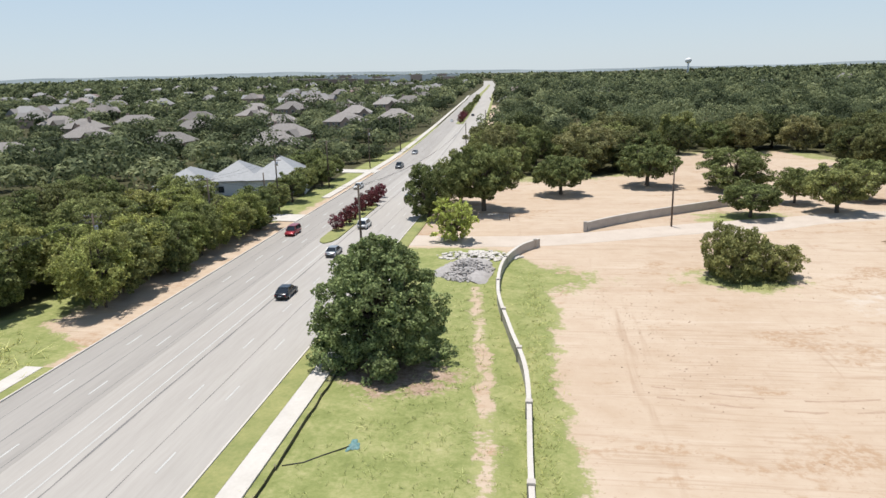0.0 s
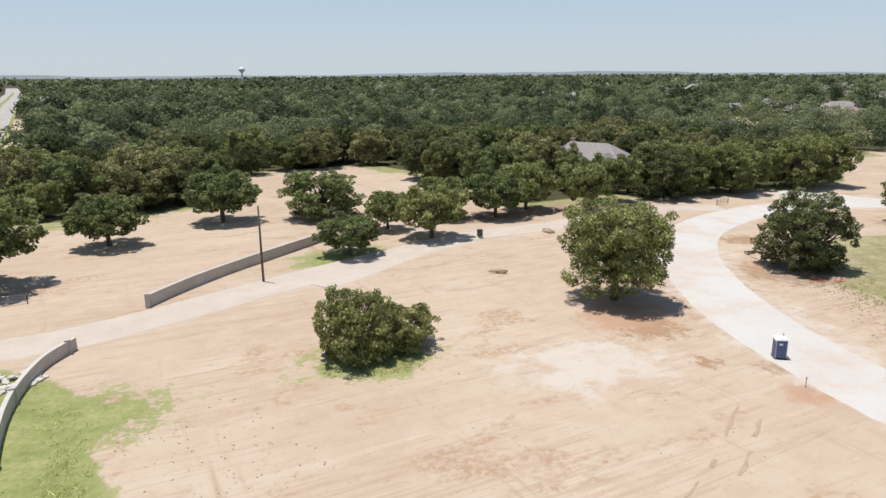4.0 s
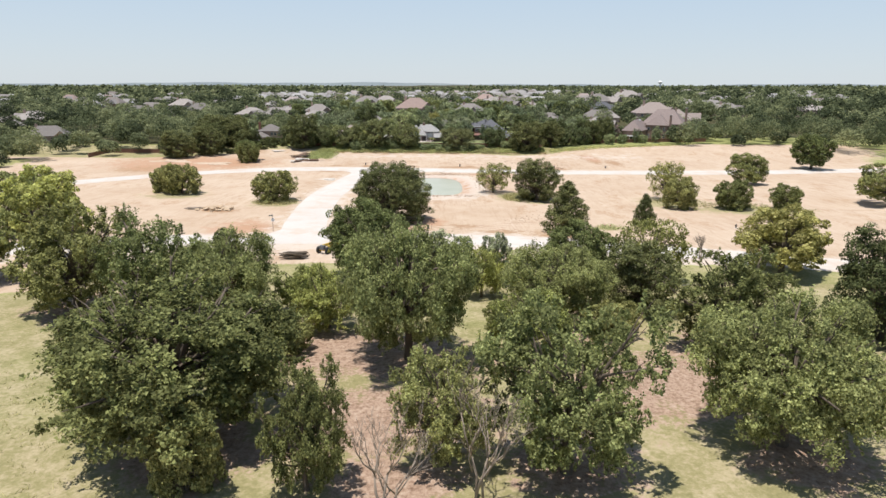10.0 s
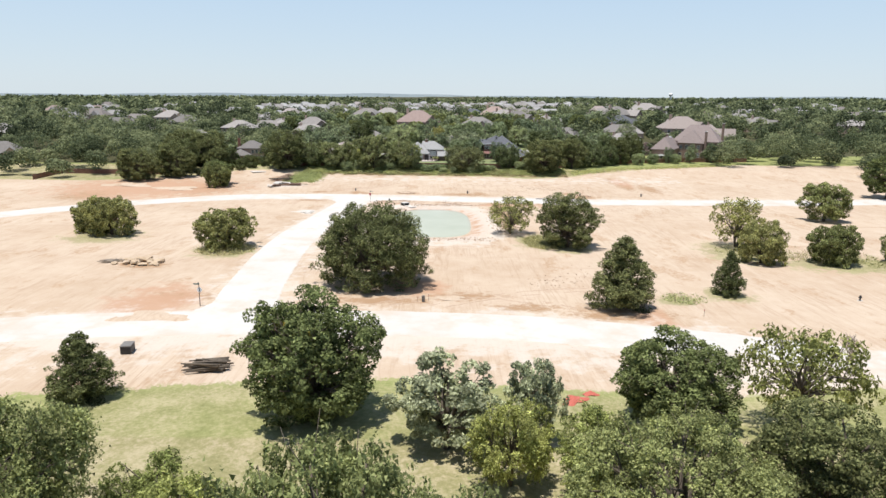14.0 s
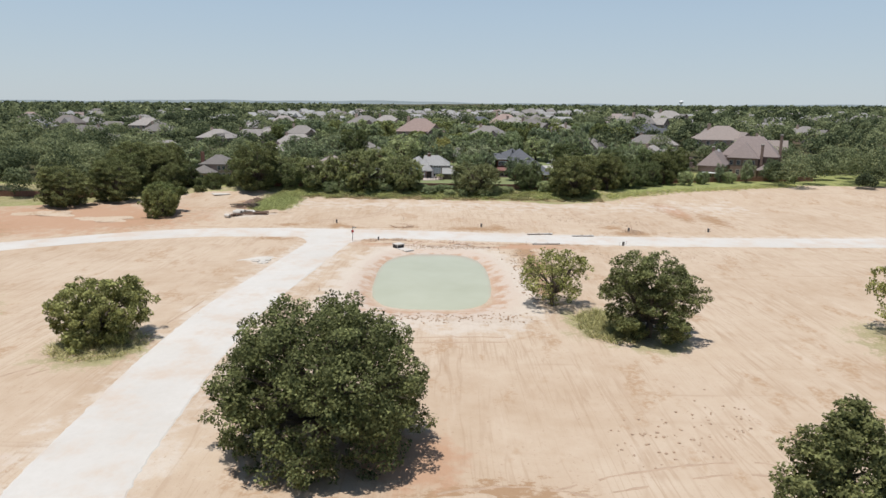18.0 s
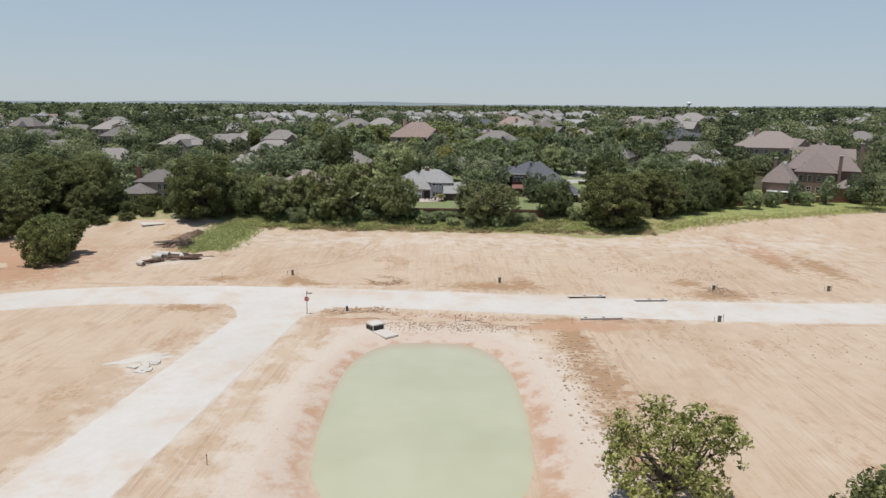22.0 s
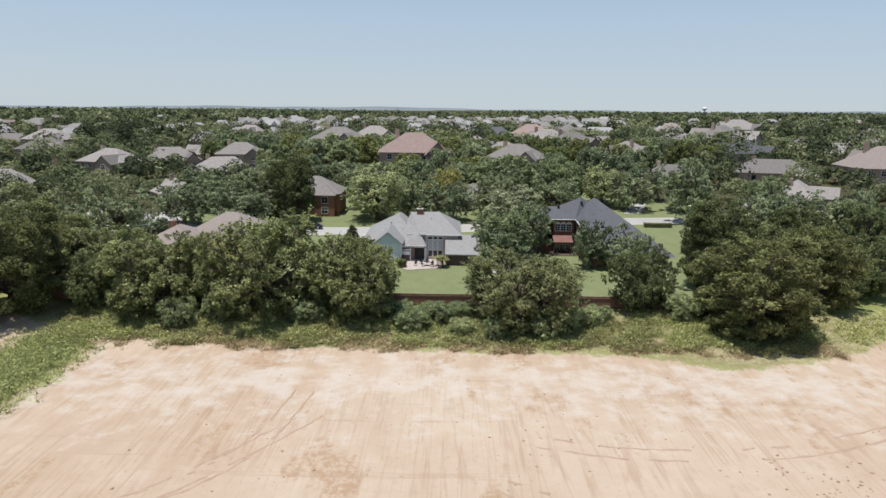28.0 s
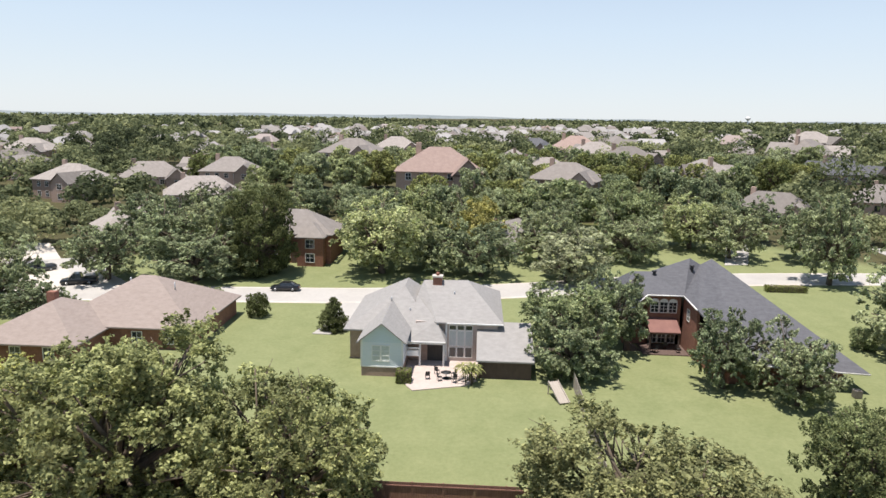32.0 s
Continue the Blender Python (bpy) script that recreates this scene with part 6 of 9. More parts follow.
def white_house():
    x0, y0 = 417.0, 40.0
    ho = empty("house", x0, y0, gz(x0, y0), label="white and pale blue house with light grey hip roofs", category="house")
    # main block under the high hip roof
    wall_shell(ho, 6.1, 21, -3.0, 7, 4.9, M_ROSE)
    solid("roof", [(5.5, -3.7, 5.0), (22, -3.7, 5.0), (22, 8, 5.0), (9.5, 8, 5.0), (5.5, 4.4, 5.0)], [(14.0, 0.9, 8.35), (13.6, 6.6, 8.3)], [(0, 1, 5), (1, 2, 6, 5), (2, 3, 6), (3, 4, 6), (4, 0, 5, 6)], R_LIGHT, ho)
    wall_shell(ho, 5.6, 20, 5.5, 15.0, 3.8, M_PBRICK, "side_wall")
    solid("side_roof", [(4.9, 4.6, 3.95), (21, 4.6, 3.95), (21, 15.7, 3.95), (4.9, 15.7, 3.95)], [(12.4, 9.0, 7.75), (17, 9.0, 7.75)], [(0, 1, 5, 4), (1, 2, 5), (2, 3, 4, 5), (3, 0, 4)], R_LIGHT, ho)
    # blue gabled wing over a brick base
    box("wing_base", 0.03, 8, 7.93, 12.67, -0.5, 1.15, M_PBRICK, ho)
    box("wing_wall", 0.0, 8, 7.9, 12.7, 1.15, 4.05, M_PALEBLUE, ho)
    gable_roof(ho, 0.0, 12, 7.9, 12.7, 4.35, 1.95, R_LIGHT, M_BLUE, 0.45, ends=(0,))
    for u in (9.9, 10.95):
        window(ho, "-x", u, 1.9, 0.0, 0.85, 1.75, 1, 3, pane=M_SKYPANE)
    for u0, u1 in ((7.85, 8.05), (12.55, 12.75)):
        box("corner_board", -0.03, 0.12, u0, u1, 1.15, 4.3, M_TRIM, ho)
    box("sill_board", -0.04, 0.06, 8.05, 12.55, 1.1, 1.25, M_TRIM, ho)
    # porch under the low roof
    solid("porch_roof", [(3.6, 3.2, 3.15), (9.5, 3.2, 3.2), (9.5, 7.9, 3.2), (3.6, 7.9, 3.15)], [(6.0, 4.45, 5.05), (10.6, 7.2, 7.0)], [(0, 1, 4), (1, 2, 5, 4), (2, 3, 5), (3, 0, 4, 5)], R_LIGHT, ho)
    box("porch_back_wall", 5.7, 6.08, 3.4, 7.9, -0.3, 3.0, M_PORCHSHADE, ho)
    for u in (3.3, 6.15):
        box("porch_post", 3.8, 4.05, u, u + 0.22, -0.2, 3.0, M_TRIM, ho, 0.02)
    box("porch_beam", 3.8, 4.0, 3.3, 7.9, 2.72, 2.98, M_TRIM, ho, 0.02)
    box("balcony", 3.5, 5.4, 6.35, 7.85, 1.35, 1.5, M_TRIM, ho)
    for k in range(8):
        box("balcony_baluster", 3.52, 3.57, 6.4 + k * 0.2, 6.45 + k * 0.2, 1.5, 2.3, M_TRIM, ho)
    box("balcony_rail", 3.48, 3.6, 6.35, 7.85, 2.3, 2.38, M_TRIM, ho)
    box("balcony_screen", 3.5, 3.56, 6.4, 7.8, 1.5, 2.0, M_TRIM, ho)
    # rosy bay with three tall windows
    box("bay_wall", 5.9, 6.2, -3.0, 3.3, -0.5, 4.85, M_ROSE, ho)
    for k in range(3):
        u = 0.48 + k * 0.98
        window(ho, "-x", u, 4.05, 5.9, 0.78, 0.5, 1, 1, "transom_window")
        window(ho, "-x", u, 2.05, 5.9, 0.78, 1.8, 1, 1, pane=M_SKYPANE)
        window(ho, "-x", u, 0.6, 5.9, 0.78, 1.2, 1, 1)
    box("bay_corner_board", 5.82, 6.0, 3.12, 3.34, -0.3, 4.9, M_TRIM, ho)
    # low shed with the lean-to roof
    box("shed_wall", 0.6, 6.2, -6.8, -0.7, -0.5, 2.25, M_BROWNWALL, ho)
    for k in range(12):
        box("shed_batten", 0.56, 0.6, -6.7 + k * 0.52, -6.64 + k * 0.52, -0.1, 2.2, M_BROWNWALL, ho)
    solid("shed_roof", [(0.2, -7.1, 2.25), (7.4, -7.1, 4.75), (7.4, -0.5, 4.75), (0.2, -0.5, 2.25)], [], [(0, 1, 2, 3)], R_LIGHT, ho)
    ch = box("chimney", 12.6, 13.6, 4.2, 5.4, 6.0, 8.9, M_BRICK, ho, 0.03)
    box("chimney_cap", 12.5, 13.7, 4.1, 5.5, 8.9, 9.1, M_WALK, ch)
    rod("flue", [(13.1, 4.8, 9.1), (13.1, 4.8, 9.5)], 0.22, M_BRICK, ch, 10)
    for x, y, z in ((8.2, 7.9, 5.2), (9.5, 10.4, 6.2), (11, 2.5, 6.8)):
        rod("roof_vent", [(x, y, z), (x, y, z + 0.75)], 0.1, M_STEEL, ho)
    for y0_, y1_, x, z in ((-3.7, 3.2, 5.44, 4.86), (3.2, 7.9, 3.54, 3.02)):
        box("gutter", x - 0.1, x + 0.04, y0_, y1_, z, z + 0.14, M_TRIM, ho)
    pv = [(-3.9, 6.4), (-2.0, 0.7), (-0.4, -0.6), (5.9, -0.7), (5.9, 7.9), (-0.2, 7.8), (-2.6, 7.2)]
    obj("patio_slab", [(x, y, -0.5) for x, y in pv] + [(x, y, 0.07) for x, y in pv], [tuple(range(7, 14))] + [(k, (k + 1) % 7, 7 + (k + 1) % 7, 7 + k) for k in range(7)], M_ROSE, ho)


M_ROSE = surface("pale_rose_paving", (0.40, 0.33, 0.295), (0.52, 0.445, 0.405), 1.2, 0.85)
# pale bluish colour stands in for sky mirrored in the panes
M_SKYPANE = surface("panes_with_painted_sky_reflection", (0.42, 0.47, 0.47), (0.58, 0.62, 0.61), 3.0, 0.25, rel=0.05)
# near-black colour paints the shade below the porch roof onto its back wall
M_PORCHSHADE = surface("porch_wall_painted_shade", (0.045, 0.04, 0.036), (0.09, 0.08, 0.07), 1.0, 0.9)
M_BROWNWALL = surface("brown_boards", (0.075, 0.05, 0.042), (0.13, 0.088, 0.072), 1.0, 0.85, stretch=(1, 3, 1))
M_MAROON = surface("maroon_canvas", (0.16, 0.075, 0.065), (0.235, 0.12, 0.10), 1.0, 0.8)
white_house()


def dark_house():
    x0, y0 = 423.0, 7.0
    ho = empty("house", x0, y0, gz(x0, y0), label="two-storey brick house with a large charcoal shingle roof", category="house")
    wall_shell(ho, 9.0, 26, -9.0, 13, 2.5, M_BRICK)
    box("upper_wall", 9.0, 14, 5.7, 10.0, -0.5, 6.95, M_BRICK, ho)
    box("side_wall", 3.2, 9.0, 5.0, 5.35, -0.5, 6.6, M_BRICK, ho)
    wall_shell(ho, -4.2, 9.0, -9.0, 5.0, 2.4, M_BRICK, "wing_wall")
    # one large roof of two peaks with a low ridge beside them
    rim = [(-6.0, -11.0, 2.4), (27, -11.0, 2.5), (27, 15, 2.5), (6.0, 15, 3.6), (8.3, 10.3, 7.1), (8.3, 5.6, 7.1), (2.8, 5.5, 6.75), (-4.6, 2.4, 2.6)]
    top = [(13.4, 0.8, 11.1), (13.5, 2.3, 10.2), (13.4, 3.7, 11.1), (13.4, 8.7, 9.1), (13.6, 11.4, 9.0)]
    solid("roof", rim, top, [(0, 1, 8), (0, 8, 7), (7, 8, 6), (6, 8, 9), (6, 9, 5), (5, 9, 10), (5, 10, 11), (4, 5, 11), (4, 11, 12), (3, 4, 12), (2, 3, 12), (2, 12, 11), (2, 11, 10), (1, 2, 10), (1, 10, 9), (1, 9, 8)], R_DARK, ho, 0.2)
    for p, q in (((8.24, 10.3, 7.0), (8.24, 5.6, 7.0)), ((8.24, 5.6, 7.0), (2.8, 5.56, 6.65)), ((8.24, 10.3, 7.0), (6.0, 15.04, 3.5)), ((-6.0, -11.0, 2.3), (-4.66, 2.4, 2.5))):
        rod("fascia_board", [p, q], 0.11, M_TRIM, ho, 4)
    for k in range(3):
        u = 6.75 + k * 1.18
        window(ho, "-x", u, 4.55, 9.0, 0.95, 1.35, 2, 3)
        # the window's arched head
        bm = bmesh.new()
        arc = [(math.cos(a), math.sin(a)) for a in np.linspace(0, math.pi, 9)]
        va = [[bm.verts.new((x, u + 0.56 * c, 5.98 + 0.42 * d)) for c, d in arc] for x in (8.94, 9.02)]
        bm.faces.new(va[0])
        for i in range(8):
            bm.faces.new((va[0][i], va[0][i + 1], va[1][i + 1], va[1][i]))
        bmesh.ops.recalc_face_normals(bm, faces=bm.faces)
        part("arched_head", bm, M_TRIM, ho)
        window(ho, "-x", u, 0.4, 9.0, 0.95, 2.0, 2, 3)
    window(ho, "+y", 6.6, 4.2, 5.35, 1.0, 1.4, 2, 3)
    solid("awning", [(6.2, 6.2, 2.62), (9.0, 6.2, 3.85), (9.0, 10.2, 3.85), (6.2, 10.2, 2.62)], [], [(0, 1, 2, 3)], M_MAROON, ho, 0.12)
    for u in (6.3, 9.95):
        box("awning_post", 6.3, 6.48, u, u + 0.18, -0.2, 2.55, M_BROWNWALL, ho)
    box("awning_beam", 6.3, 6.5, 6.2, 10.2, 2.3, 2.52, M_BROWNWALL, ho)
    box("deck", 4.6, 9.0, 5.4, 11.2, -0.4, 0.18, M_BROWNWALL, ho, 0.02)
    for k in range(8):
        box("deck_stair", 6.0 - k * 0.02, 6.4, 11.25 + k * 0.28, 11.5 + k * 0.28, -0.4, 0.2 + k * 0.2, M_BROWNWALL, ho)
    for x, y, z in ((11.8, 3.6, 9.9), (12.4, 8.4, 8.9), (11.6, 10.4, 8.3), (11.8, 0.0, 9.8), (8.4, -1.6, 7.4), (4.0, -4.2, 6.1), (2.0, -6.6, 4.4)):
        vb = box("roof_vent", x, x + 0.35, y, y + 0.35, z - 0.6, z + 0.35, M_BLACK, ho, 0.04)
        rod("vent_cap", [(x + 0.17, y + 0.17, z + 0.35), (x + 0.17, y + 0.17, z + 0.5)], 0.32, M_BLACK, vb, 10)
    for u in (-7.8, -4.9, 0.8):
        window(ho, "-x", u, 0.5, -4.2, 1.1, 1.3)
    return ho


dark_house()


def brown_house():
    x0, y0 = 421.0, 84.0
    ho = empty("house", x0, y0, gz(x0, y0), label="low brick house with a wide brown hip roof", category="house")
    wall_shell(ho, 2, 18, -9, 9, 2.9, M_BRICK)
    hip_roof(ho, 2, 18, -9, 9, 2.9, 4.7, R_BROWN, 0.6)
    wall_shell(ho, -5, 6, 2, 14, 2.7, M_BRICK, "wing_wall")
    hip_roof(ho, -5, 9, 2, 14, 2.7, 3.4, R_BROWN, 0.6, "wing_roof")
    box("chimney", 4, 5, 9.5, 10.6, 2.8, 6.4, M_BRICK, ho, 0.03)
    for x, y in ((9, -4), (11, 3)):
        rod("roof_vent", [(x, y, 5), (x, y, 7.0)], 0.09, M_STEEL, ho)
    for u in (-6, -2):
        window(ho, "-x", u, 0.8, 2, 1.2, 1.4)
    for u in (5, 9):
        window(ho, "-x", u, 0.8, -5, 1.2, 1.4)


def brick_house():
    x0, y0 = 472.0, 76.0
    ho = empty("house", x0, y0, gz(x0, y0), label="two-storey red brick house with white arched windows", category="house")
    wall_shell(ho, 0, 12, -8, 8, 5.8, M_BRICK)
    hip_roof(ho, 0, 12, -8, 8, 5.8, 4.0, R_TAN, 0.5)
    wall_shell(ho, -2.4, 0.05, -7, -2, 5.6, M_BRICK, "bay_wall")
    hip_roof(ho, -2.4, 4, -7, -2, 5.6, 2.4, R_TAN, 0.4, "bay_roof")
    for z in (0.8, 3.5):
        window(ho, "-x", -4.5, z, -2.4, 1.6, 1.6)
        for u in (0.5, 3.0, 5.5):
            window(ho, "-x", u, z, 0, 1.0, 1.6)
    box("front_door", -0.08, 0.02, -1.3, -0.3, 0, 2.1, M_BROWNWALL, ho, 0.02)


def corner_house():
    x0, y0 = 407.0, 123.5
    ho = empty("house", x0, y0, gz(x0, y0), 6, label="two-storey tan house with grey roof and brick chimney", category="house")
    wall_shell(ho, 2, 12, -6, 6, 5.6, M_PBRICK)
    hip_roof(ho, 2, 12, -6, 6, 5.6, 3.2, R_TAN, 0.5)
    wall_shell(ho, -3, 4, 0, 9, 2.8, M_PBRICK, "wing_wall")
    hip_roof(ho, -3, 6, 0, 9, 2.8, 2.6, R_TAN, 0.5, "wing_roof")
    box("chimney", 3, 4.1, 4.6, 5.8, 2.8, 10.0, M_BRICK, ho, 0.03)
    for u in (-4.5, -2.5, -0.8):
        window(ho, "-x", u, 0.7, 2, 1.0, 1.5)
        window(ho, "-x", u, 3.5, 2, 1.0, 1.4)
    for u in (2, 4.5, 7):
        window(ho, "-x", u, 0.7, -3, 1.1, 1.4)


def mansion():
    x0, y0 = 440.0, -78.0
    ho = empty("house", x0, y0, gz(x0, y0), -28, label="large brown brick house with steep brownish hip roofs and chimneys", category="house")
    wall_shell(ho, 9.5, 28, -20, 2, 8.6, M_MBRICK)
    hip_roof(ho, 9.5, 28, -20, 2, 8.6, 8.0, R_MAUVE, 0.6, ridge=0.38)
    wall_shell(ho, 5.5, 16, -13, -1, 8.0, M_MBRICK, "front_wall")
    hip_roof(ho, 5.5, 19, -13, -1, 8.0, 6.2, R_MAUVE, 0.6, "front_roof", ridge=0.2)
    wall_shell(ho, -13, 12, -1.5, 8, 5.5, M_MBRICK, "wing_wall")
    hip_roof(ho, -13, 14, -1.5, 8, 5.5, 5.6, R_MAUVE, 0.6, "wing_roof", ridge=0.62)
    wall_shell(ho, 1, 8, -19, -13.5, 3.4, M_MBRICK, "porch_wall")
    hip_roof(ho, 0.4, 10, -19.5, -13, 3.6, 2.4, R_MAUVE, 0.5, "porch_roof")
    for x, y, z0, z1 in ((6.2, -14.6, 0, 13.6), (19, -20.9, 0, 17.4), (14, 5.4, 6, 11.5)):
        ch = box("chimney", x, x + 1.3, y, y + 1.1, z0, z1, M_MBRICK, ho, 0.03)
        box("chimney_cap", x - 0.1, x + 1.4, y - 0.1, y + 1.2, z1, z1 + 0.25, M_WALK, ch)
    for x, y, z in ((8.5, -3.6, 10.6), (8.2, -9.5, 10.6), (-6, 1.2, 8.8), (13, -16.5, 11.4)):
        vb = box("roof_vent", x, x + 0.4, y, y + 0.4, z - 1.2, z + 0.2, M_BLACK, ho, 0.04)
        rod("vent_cap", [(x + 0.2, y + 0.2, z + 0.2), (x + 0.2, y + 0.2, z + 0.34)], 0.34, M_BLACK, vb, 10)
    box("skylight", 3.2, 4.4, 2.0, 3.0, 10.3, 11.1, M_TRIM, ho, 0.04)
    for u in (-11, -8.2, -5.4, -2.6):
        window(ho, "-x", u, 5.0, 5.5 if u > -13 else 9.5, 1.2, 1.8)
        window(ho, "-x", u, 1.0, 5.5, 1.2, 2.0)
    for u in (0.6, 3.2, 5.8):
        window(ho, "-x", u, 1.0, -13, 1.2, 2.0)
    for u in (-9, -4, 1):
        window(ho, "+y", u, 2.0, 8, 1.2, 1.8)
    box("patio_roof", -16.2, -13, 0, 6.5, 2.7, 2.85, M_TRIM, ho)
    for u in (0.2, 3.2, 6.2):
        box("patio_post", -16.0, -15.8, u, u + 0.2, -0.3, 2.7, M_TRIM, ho)


M_MBRICK = surface("brown_brick", (0.16, 0.105, 0.08), (0.28, 0.195, 0.155), 2.5, 0.9, rel=0.5)
R_MAUVE = surface("mauve_brown_shingles", (0.175, 0.135, 0.122), (0.262, 0.212, 0.195), 1.0, 0.9, rel=0.6, stretch=(1, 1, 4))
mansion()
brown_house()
brick_house()
corner_house()

# garden fence: boarded panels between posts
M_FENCE = surface("red_brown_fence_boards", (0.165, 0.082, 0.060), (0.285, 0.155, 0.115), 1.2, 0.9, stretch=(1, 5, 1))
M_FENCE3 = surface("bleached_fence_boards", (0.30, 0.265, 0.225), (0.42, 0.38, 0.33), 1.2, 0.9, stretch=(1, 5, 1))
M_FENCE2 = surface("weathered_fence_boards", (0.22, 0.18, 0.14), (0.34, 0.28, 0.22), 1.2, 0.9, stretch=(3, 3, 0.6))


def fence(pts, material, h=1.9, label="", span=2.4):
    """A fence along points: posts, and panels that show both rails and boards."""
    f = empty("fence", *pts[0], gz(*pts[0]), label=label, category="fence")
    inv = f.matrix_basis.inverted()
    # one corrugated sheet of overlapping boards
    n = 12
    sec = []
    for k in range(n):
        a, b = -span / 2 + 0.05 + (span - 0.1) * k / n, -span / 2 + 0.05 + (span - 0.1) * (k + 1) / n
        sec += [(0.0, a), (0.022, a + 0.01), (0.022, b - 0.01), (0.0, b)]
    vs = [(x, y, z) for z in (0.06, h) for x, y in sec] + [(x - 0.03, y, z) for z in (0.06, h) for x, y in sec]
    m_ = len(sec)
    fs = []
    for k in range(m_ - 1):
        fs += [(k, k + 1, m_ + k + 1, m_ + k), (2 * m_ + k + 1, 2 * m_ + k, 3 * m_ + k, 3 * m_ + k + 1), (m_ + k, m_ + k + 1, 3 * m_ + k + 1, 3 * m_ + k)]
    me = bpy.data.meshes.new("panel")
    me.from_pydata(vs, [], fs)
    me.materials.append(material)
    bm = bmesh.new()
    add_box(bm, 0.026, 0.09, -span / 2, span / 2, 0, 0.1)
    mr = bpy.data.meshes.new("rail")
    bm.to_mesh(mr)
    bm.free()
    mr.materials.append(material)
    bm = bmesh.new()
    add_box(bm, -0.05, 0.07, -0.06, 0.06, -0.3, h + 0.06)
    mp = bpy.data.meshes.new("post")
    bm.to_mesh(mp)
    bm.free()
    mp.materials.append(material)
    for a, b in zip(pts, pts[1:]):
        L = math.hypot(b[0] - a[0], b[1] - a[1])
        m = max(1, round(L / span))
        ang = math.degrees(math.atan2(b[1] - a[1], b[0] - a[0])) - 90
        for k in range(m):
            for t, mesh, nm, up in (((k + 0.5) / m, me, "panel", 0), (k / m, mp, "post", 0), ((k + 0.5) / m, mr, "rail", 0.35), ((k + 0.5) / m, mr, "rail", h - 0.35)):
                x, y = a[0] + (b[0] - a[0]) * t, a[1] + (b[1] - a[1]) * t
                o = new(nm, mesh)
                o.parent = f
                o.matrix_basis = inv @ pose(x, y, gz(x, y) + up, 0, 0, ang)
    return f


fence([(391.4, 100), (391.4, 56)], M_FENCE, label="tall red-brown boarded garden fence behind trees")
fence([(391.4, 54), (391.4, -14), (398, -17)], M_FENCE, label="tall red-brown boarded garden fence along lawns")
fence([(392, 28.6), (416, 28.6)], M_FENCE3, label="weathered boarded fence between two lawns")
fence([(412, -44), (424, -76), (428, -110)], M_FENCE, label="dark boarded fence behind garden shrubs")
fence([(372, 150), (372, 190)], M_FENCE, label="dark boarded fence at the wood's edge")
fence([(352, 190), (372, 190)], M_FENCE, label="dark boarded fence below the trees")


# ---------- vehicles ----------
def paint(name, c, metal=0.3):
    m, n, l, b = nodes_of(name)
    b.inputs["Base Color"].default_value = (*c, 1)
    b.inputs["Roughness"].default_value, b.inputs["Metallic"].default_value = 0.28, metal
    b.inputs["Coat Weight"].default_value = 0.6
    return m


M_LAMP = paint("red_lamp_lens", (0.35, 0.02, 0.02), 0)
M_HEAD = paint("clear_lamp_lens", (0.7, 0.7, 0.7), 0.2)
M_RIM = surface("alloy_rim", (0.35, 0.35, 0.36), (0.5, 0.5, 0.5), 4, 0.35, 0.9)


